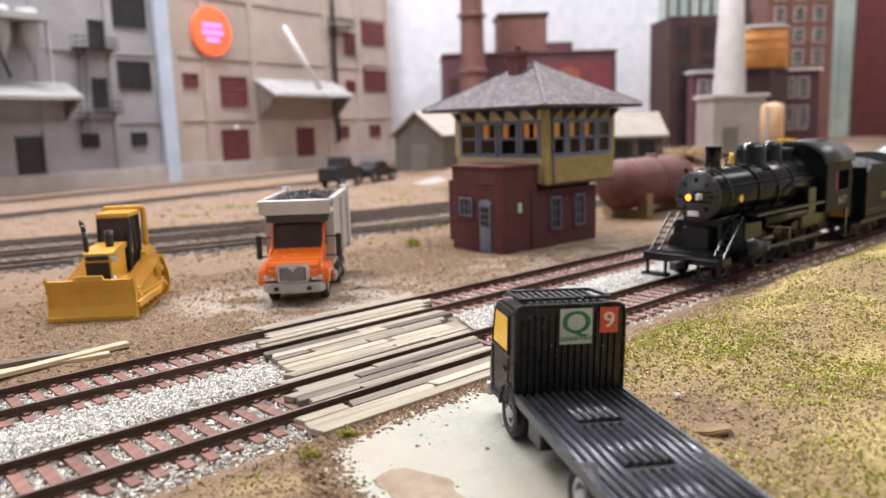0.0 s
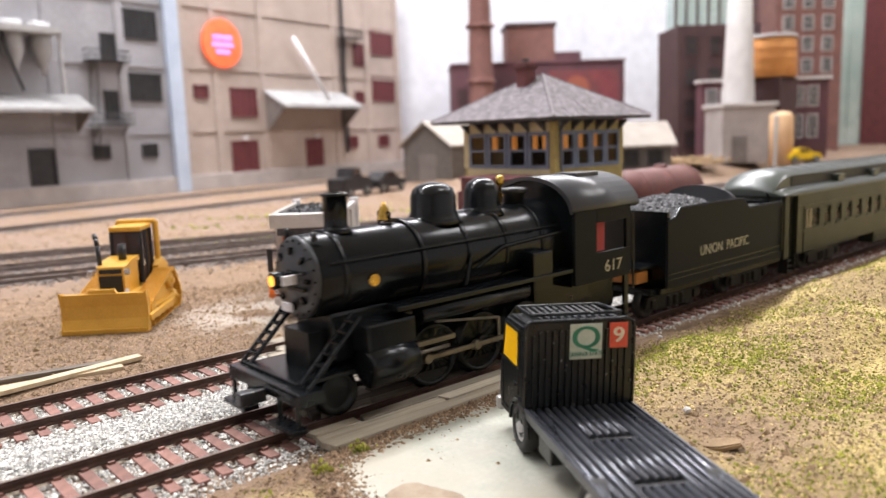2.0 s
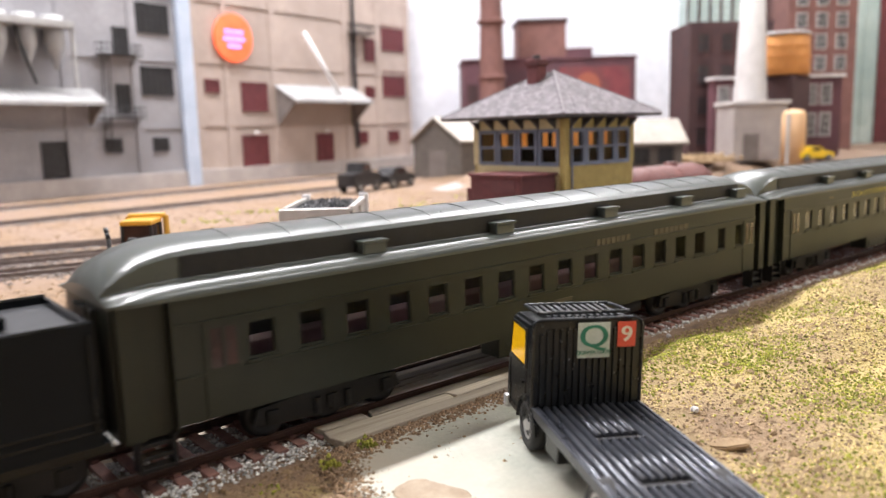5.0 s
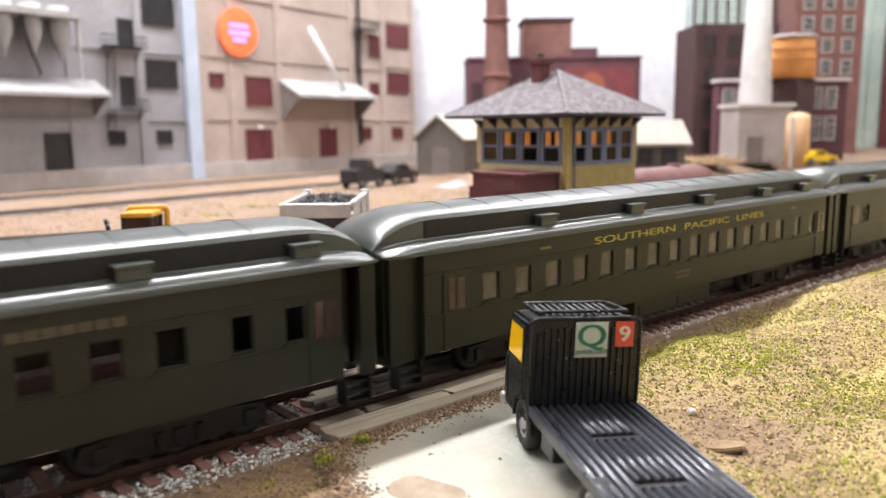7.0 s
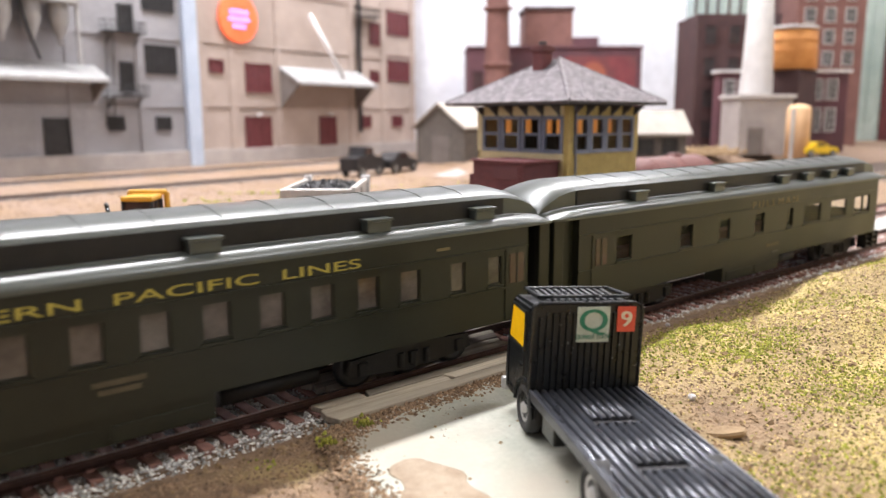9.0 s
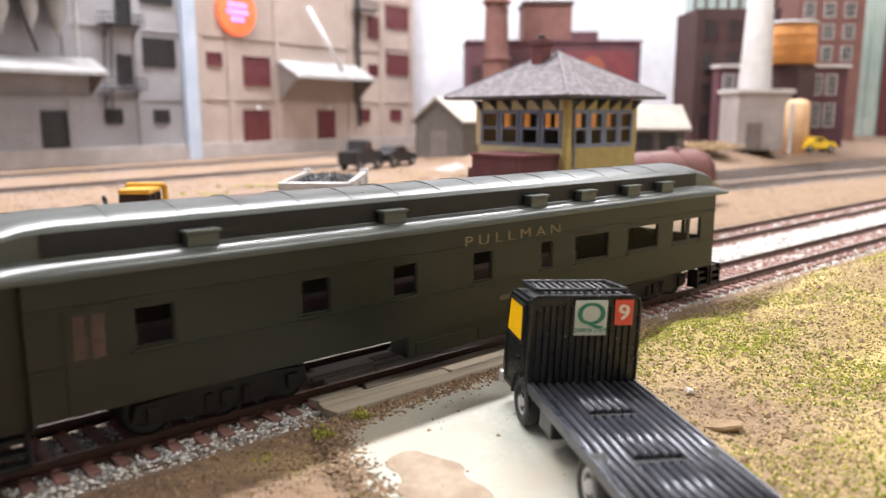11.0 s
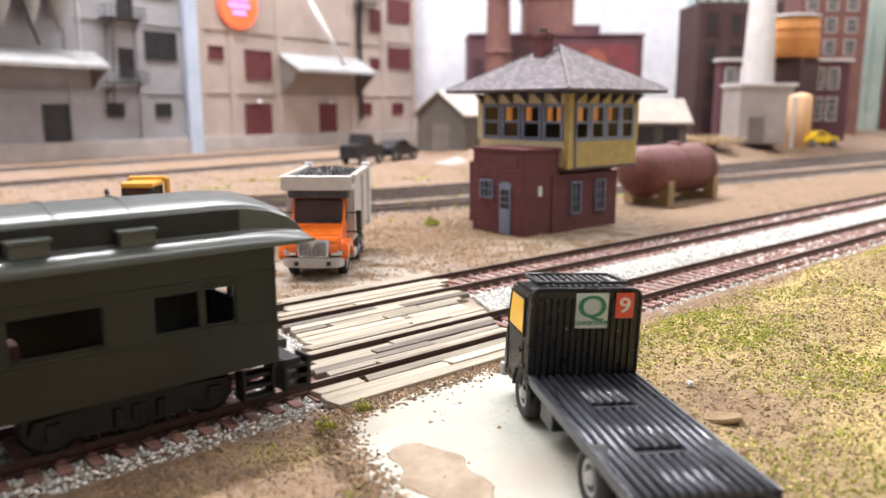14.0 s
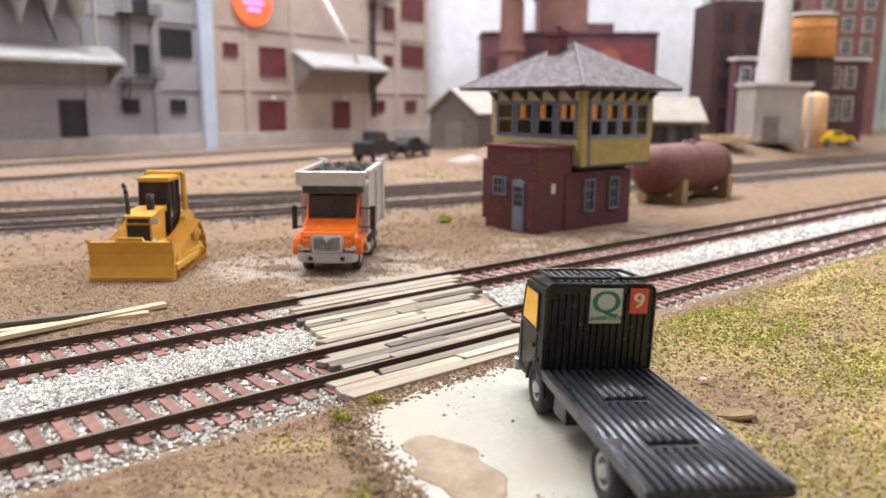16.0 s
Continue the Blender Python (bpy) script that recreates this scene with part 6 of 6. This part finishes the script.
part("coal_board", prism(B(), [(-14.5, 30), (14.5, 30)] + [(14.5 * math.cos(a), 36 + 5.5 * math.sin(a)) for a in np.linspace(0, math.pi, 13)], "x", 56, 57.2), LOCOGREY, te, "rounded grey coal bulkhead")
part("hatch", box(B(), 68, 80, -5, 5, 31.5, 34, 0.5), LOCO, te)
part("floor", box(B(), 4, 93, -13.6, 13.6, 8.6, 10.4), LOCO, te)
part("ladder", tube(B(), [(92, -10, 10), (92, -10, 35), (90, -10, 36)], 0.4, 6), LOCO, te)
coal_heap(te, 12.0, 55.5, -15, 15, 32.0, 7.0, 1500, 0.75, TENDERCOAL)
side_text("UNION  PACIFIC", 5.0, LETTER, te, 46.2, -16.6, 19.2, span=34)


def bogie(parent, x, wheels=(-13, 13), r=5.0, name="bogie"):
    b = part(name, box(B(), x - 5, x + 5, -9, 9, 5, 9, 0.3), TRUCKBLK, parent, "black wheel truck")
    lo_, hi_ = x + wheels[0], x + wheels[-1]
    for s in (-1, 1):
        part("side_frame", prism(B(), [(lo_ - 4, 4), (lo_ - 3, 7.4), (x - 6, 8.2), (x + 6, 8.2), (hi_ + 3, 7.4), (hi_ + 4, 4), (hi_, 3.2), (x + 5, 2.4), (x - 5, 2.4), (lo_, 3.2)], "y", s * 11.6 - 0.6, s * 11.6 + 0.6), TRUCKBLK, b)
        for wx in wheels:
            part("wheel", lathe(B(), (x + wx, s * 7.6, r), (0, s, 0), [(0, r + 0.5), (0.5, r), (2.2, r - 0.05), (2.3, r * 0.75), (1.4, r * 0.6)], 20), TRUCKBLK, b)
            part("journal_box", box(B(), x + wx - 1.4, x + wx + 1.4, s * 12.4 - 0.6, s * 12.4 + 0.6, r - 1.5, r + 1.6, 0.3), TRUCKBLK, b)
        for k in (-4, 0, 4):
            part("spring", cyl(B(), (x + k, s * 12.3, 3), (x + k, s * 12.3, 6.6), 0.9, seg=8), TRUCKBLK, b)
    return b


bogie(te, 20), bogie(te, 72)


# passenger cars
def coach(label, x0, length, windows, vents, open_end=False, glazing=PANE):
    """windows: (middle, width, sill, head, what shows in them)."""
    c = rolling("passenger_car", label, "railway car", x0, "train of passenger cars")
    v0, v1 = (9.5, length - 9.5)
    if open_end:
        v1 = length - 1
    for s in (-1, 1):
        # one side, cut by its windows
        ws = sorted(windows)
        bm = B()
        y0, y1 = s * 16.2 - 0.45, s * 16.2 + 0.45
        lo_z, hi_z = 20.0, 27.6
        box(bm, v0, v1, y0, y1, 9.9, lo_z)
        sd = part("side", bm, COACH, c, "olive pullman-green steel side")
        part("letterboard", box(B(), v0, v1, y0, y1, hi_z, 35), COACH, sd)
        x = v0
        for m_, w_ in ws:
            part("window_pier", box(B(), x, m_ - w_ / 2, y0, y1, lo_z, hi_z), COACH, sd)
            x = m_ + w_ / 2
        part("window_pier", box(B(), x, v1, y0, y1, lo_z, hi_z), COACH, sd)
        for z in (18.9, 29.3):
            part("belt_rail", box(B(), v0, v1, s * 16.75 - 0.2, s * 16.75 + 0.2, z - 0.3, z + 0.3), COACH, sd)
        for m_, w_ in ws:
            wd = part("window_frame", box(B(), m_ - w_ / 2 - 0.4, m_ + w_ / 2 + 0.4, s * 16.8 - 0.2, s * 16.8 + 0.2, lo_z - 0.7, lo_z, 0.0), COACH, sd)
            part("pane", box(B(), m_ - w_ / 2, m_ + w_ / 2, s * 15.95 - 0.1, s * 15.95 + 0.1, lo_z, hi_z), glazing, wd)
            part("sash_rail", box(B(), m_ - w_ / 2, m_ + w_ / 2, s * 16.1 - 0.3, s * 16.1 + 0.3, lo_z, lo_z + 0.5), COACH, wd)
            for q_ in (-1, 1):
                part("sash_stile", box(B(), m_ + q_ * (w_ / 2 - 0.2) - 0.2, m_ + q_ * (w_ / 2 - 0.2) + 0.2, s * 16.1 - 0.3, s * 16.1 + 0.3, lo_z + 0.5, hi_z), COACH, wd)
        for x in (19.4,) if open_end else (19.4, length - 14.0):
            vd = part("side_door", box(B(), x - 4.0, x + 4.0, s * 16.75 - 0.18, s * 16.75 + 0.18, 10.2, 29.6), COACH, c, "olive side door with a dark window")
            part("door_window", box(B(), x - 2.6, x + 2.6, s * 16.98 - 0.1, s * 16.98 + 0.1, 20.0, 27.8), WINDSHIELD, vd)
            part("door_mullion", box(B(), x - 0.35, x + 0.35, s * 17.1 - 0.1, s * 17.1 + 0.1, 20.0, 27.8), COACH, vd)
        for e in (2, length - 2):
            if open_end and e > 100:
                continue
            part("vestibule_post", box(B(), e - 2, e + 2, s * 14.6 - 1.2, s * 14.6 + 0.6, 8.6, 34.6, 0.3), COACH, c)
            dr = part("vestibule_door", box(B(), e - 1.8, e + 1.8 if e > 100 else e + 7.4, s * 14.0 - 0.5, s * 14.0 + 0.5, 8.6, 34), COACH, c)
        for e in ((2.5, 8.5), (length - 8.5, length - 2.5)):
            for k in range(3):
                part("step", box(B(), e[0], e[1], s * (14.8 - k * 0.4) - 1.4, s * (14.8 - k * 0.4) + 1.4, 2.6 + k * 2.2, 3.4 + k * 2.2, 0.1), TRUCKBLK, c)
            part("step_side", box(B(), e[0] - 0.5, e[0], s * 14.4 - 2, s * 14.4 + 2, 2.6, 9), TRUCKBLK, c)
            part("step_side", box(B(), e[1], e[1] + 0.5, s * 14.4 - 2, s * 14.4 + 2, 2.6, 9), TRUCKBLK, c)
    for e in (v0, v1 - 0.8):
        if open_end and e > v0:
            for z0, z1 in ((8.6, 20), (27.6, 35)):
                part("end_wall", box(B(), e, e + 0.8, -15.7, 15.7, z0, z1), COACH, c)
            for y in (-15, -5, 5, 15):
                part("end_post", box(B(), e, e + 0.8, y - 0.7, y + 0.7, 20, 27.6), COACH, c)
            continue
        part("end_wall", box(B(), e, e + 0.8, -15.7, 15.7, 8.6, 35), COACH, c)
    for e in (0, length):
        if open_end and e:
            part("platform", box(B(), length, length + 5, -15, 15, 7.6, 9.2, 0.2), TRUCKBLK, c)
            continue
        part("diaphragm", box(B(), e - 1.5, e + 1.5, -6.5, 6.5, 9, 33, 0.4), TRUCKBLK, c)
        part("diaphragm_plate", box(B(), e - 0.5, e + 0.5, -14, 14, 8.6, 34.5, 0.2), COACH, c)
    # roof: side decks, clerestory, rounded ends
    a, b = (-1.0, length + (9 if open_end else 1.0))
    bm = B()
    prof = [(-17.2, 34.4), (-17.2, 35.0), (-16.3, 36.3), (-14.2, 37.2), (-11.4, 37.6), (-11.4, 42.0), (-10.6, 42.8), (-6, 44.2), (0, 44.9)]
    prof = prof + [(-y, z) for y, z in prof[-2::-1]]
    rows_ = []
    for x, k in ((a, 0.0), (a + 1.5, 0.28), (a + 4, 0.55), (a + 8, 0.8), (a + 13, 0.95), (a + 18, 1.0), (b - 18, 1.0), (b - 13, 0.95), (b - 8, 0.8), (b - 4, 0.55), (b - 1.5, 0.28), (b, 0.0)):
        rows_.append([])
        for y, z in prof:
            flat = 34.4 + 2.6 * (1 - (y / 17.2) ** 2)
            rows_[-1].append(bm.verts.new((x, y * (0.92 + 0.08 * min(1, k * 2)), flat + (z - flat) * k if z > 36 else z)))
    for p_, q_ in zip(rows_, rows_[1:]):
        for k in range(len(prof) - 1):
            f = bm.faces.new((p_[k], p_[k + 1], q_[k + 1], q_[k]))
            f.smooth = k in (6, 7, 8, 9, 1, 2, 3, 12, 13, 14)
    bm.faces.new(rows_[0]), bm.faces.new(rows_[-1][::-1])
    for p_, q_ in zip(rows_, rows_[1:]):
        bm.faces.new((p_[0], q_[0], q_[-1], p_[-1]))
    rf = part("roof", bm, COACHROOF, c, "grey-green clerestory roof")
    for s in (-1, 1):
        part("clerestory_side", box(B(), a + 15, b - 15, s * 11.55 - 0.18, s * 11.55 + 0.18, 37.5, 41.9), TRUCKBLK, rf, "dark green clerestory side")
    n = int(length / 13)
    for k in range(2, n - 1):
        x = k * length / n
        bm = B()
        prism(bm, [(-10.6, 42.9), (-6, 44.36), (0, 45.08), (6, 44.36), (10.6, 42.9), (6, 44.1), (0, 44.8), (-6, 44.1)], "x", x - 0.25, x + 0.25)
        part("roof_seam", bm, COACHROOF, rf)
    for x in vents:
        for s in (-1, 1):
            vt = part("vent", box(B(), x - 3.2, x + 3.2, s * 13.0 - 1.5, s * 13.0 + 1.5, 37.0, 39.6, 0.3), COACHROOF, rf, "box roof vent")
            part("vent_hood", box(B(), x - 3.6, x + 3.6, s * 13.2 - 1.8, s * 13.2 + 1.8, 39.6, 40.3, 0.2), COACHROOF, vt)
    part("floor", box(B(), v0, v1, -15.4, 15.4, 10.0, 11.4), TRUCKBLK, c)
    # near seats coloured dark as interior shade, far seats pale as lit edge
    part("seats", box(B(), 30, length - 30, -13, -5, 11.4, 15, 0.5), INNERSHADE, c)
    part("seats", box(B(), 24, length - 44, 8, 14, 11.4, 16.4, 0.5), SEATLIT, c)
    bogie(c, 46, (-15, 0, 15)), bogie(c, length - (28.5 if open_end else 45), (-15, 0, 15))
    part("battery_box", box(B(), length * 0.40, length * 0.585, -16.2, -9, 4.4, 10.0, 0.3), COACH, c)
    for k in (0.41, 0.5):
        part("box_door", box(B(), length * k, length * (k + 0.078), -16.45, -16.15, 4.9, 8.0, 0.1), COACH, c)
    part("air_tank", cyl(B(), (length * 0.6, -8, 5.6), (length * 0.7, -8, 5.6), 2.4), TRUCKBLK, c)
    part("truss_beam", box(B(), 46, length - 46, -2, 2, 8.8, 10.1), TRUCKBLK, c)
    part("coupler", box(B(), -3, 0, -1.5, 1.5, 5.4, 8.2, 0.3), TRUCKBLK, c)
    return c


c1 = coach("olive green model combine coach with dark open windows", 487.0, 238.0, [(191 - k * 11.66, 6.2) for k in range(15)] + [(205.2, 5.0), (217.0, 5.0)], (58, 100, 145, 186, 222))
for a, b in ((134.6, 151.3), (163.7, 183.4)):
    for k in range(7):
        w = (b - a) / 7
        part("letter_bar", box(B(), a + k * w + 0.25, a + (k + 1) * w - 0.25, -16.8, -16.65, 29.8, 31.6), FAINTGOLD, c1)
for k, z in enumerate((15.6, 13.6)):
    part("number_bar", box(B(), 116, 124 - k, -16.8, -16.65, z, z + 1.1), FAINTGOLD, c1)
c2 = coach("olive green model coach lettered in yellow, dusty panes", 729.0, 235.0, [(185.9 - k * 11.87, 6.0) for k in range(14)] + [(200.8, 4.8), (213.4, 4.8)], (56, 97, 138, 179, 212), glazing=DUSTYPANE)
side_text("SOUTHERN  PACIFIC  LINES", 3.0, GOLD, c2, 122.6, -16.72, 30.2, span=98.8)
for k, z in enumerate((15.8, 14.2)):
    part("number_bar", box(B(), 114.8 + k, 124.4 - k, -16.85, -16.7, z, z + 1.0), FAINTGOLD, c2)
for x in (52.1, 196):
    part("car_number_bar", box(B(), x - 2, x + 2, -16.75, -16.65, 31.2, 31.9), DIMGOLD, c2)
c3 = coach("olive green model sleeping car with open rear platform", 966.0, 225.0, [(31, 7.6), (65.0, 7.2), (89.0, 7.2), (113.8, 6.8), (138.0, 4.8), (157.4, 15.4), (182.6, 15.8), (207.1, 16.4)], (42, 88, 137, 158, 180, 198), True)
side_text("P U L L M A N", 3.8, DIMGOLD, c3, 125.4, -16.72, 29.5, span=35.3)
part("name_bar", box(B(), 119.7, 129.5, -16.85, -16.7, 14.0, 15.3), FAINTGOLD, c3)
part("number_bar", box(B(), 124, 130, -16.85, -16.7, 11.2, 12.0), BLACKPL, c3)
part("window_post", box(B(), 207.6, 209.0, -16.5, -15.9, 20.5, 27.6), COACH, c3)
part("rear_coupler", box(B(), 225, 234, -1.8, 1.8, 7.0, 9.4, 0.4), BLACKPL, c3)
for sg_ in (-1, 1):
    for k in range(3):
        part("rear_step", box(B(), 226.5, 231.5, sg_ * 13 - 2.4, sg_ * 13 + 2.4, 2.4 + k * 2.3, 3.2 + k * 2.3, 0.1), TRUCKBLK, c3)
    for x in (226, 231.5):
        part("step_side", prism(B(), [(x - 0.3, 2.2), (x + 0.5, 2.2), (x + 0.5, 9.4), (x - 0.3, 9.4)], "y", sg_ * 13 - 2.6, sg_ * 13 + 2.6), TRUCKBLK, c3)

# how far the train has come, in millimetres
RUN = [(0, 0), (0.5, 48), (1, 93.5), (1.5, 138.3), (2, 182.3), (2.5, 226.4), (3, 268.5), (3.5, 311.7), (4, 356), (4.5, 401), (5, 446), (5.5, 491), (6, 536), (6.5, 581), (7, 627), (7.5, 674), (8, 721), (8.5, 766), (9, 808), (9.5, 847), (10, 883), (10.5, 917), (11, 949), (11.5, 979), (12, 1009.5), (12.5, 1038), (13, 1064.6), (13.5, 1091.5), (14, 1117.9), (14.5, 1144.3), (15, 1170.7), (15.5, 1197), (16, 1223.5)]


def run_at(t):
    for (a, p), (b, q) in zip(RUN, RUN[1:]):
        if t <= b:
            return p + (q - p) * (t - a) / (b - a)
    return RUN[-1][1]


def motions():
    for ob, x in ROLL:
        walk(ob, [(t, pose((x - s) * MM, NEAR * MM, 0)) for t, s in RUN])
    ticks = [k / 10 for k in range(161)]
    for w, x, s in DRIVERS:
        walk(w, [(t, pose(x * MM, s * 8.9 * MM, 8.3 * MM, 0, -math.degrees(run_at(t) / 8.3) + (90 if s > 0 else 0), 0)) for t in ticks])
    for r, x, s in RODS:
        rows = []
        for t in ticks:
            a = run_at(t) / 8.3 + (math.pi / 2 if s > 0 else 0)
            rows.append((t, pose((x + 3.6 * math.cos(a)) * MM, s * 11.6 * MM, (8.3 + 3.6 * math.sin(a)) * MM)))
        walk(r, rows)


motions()
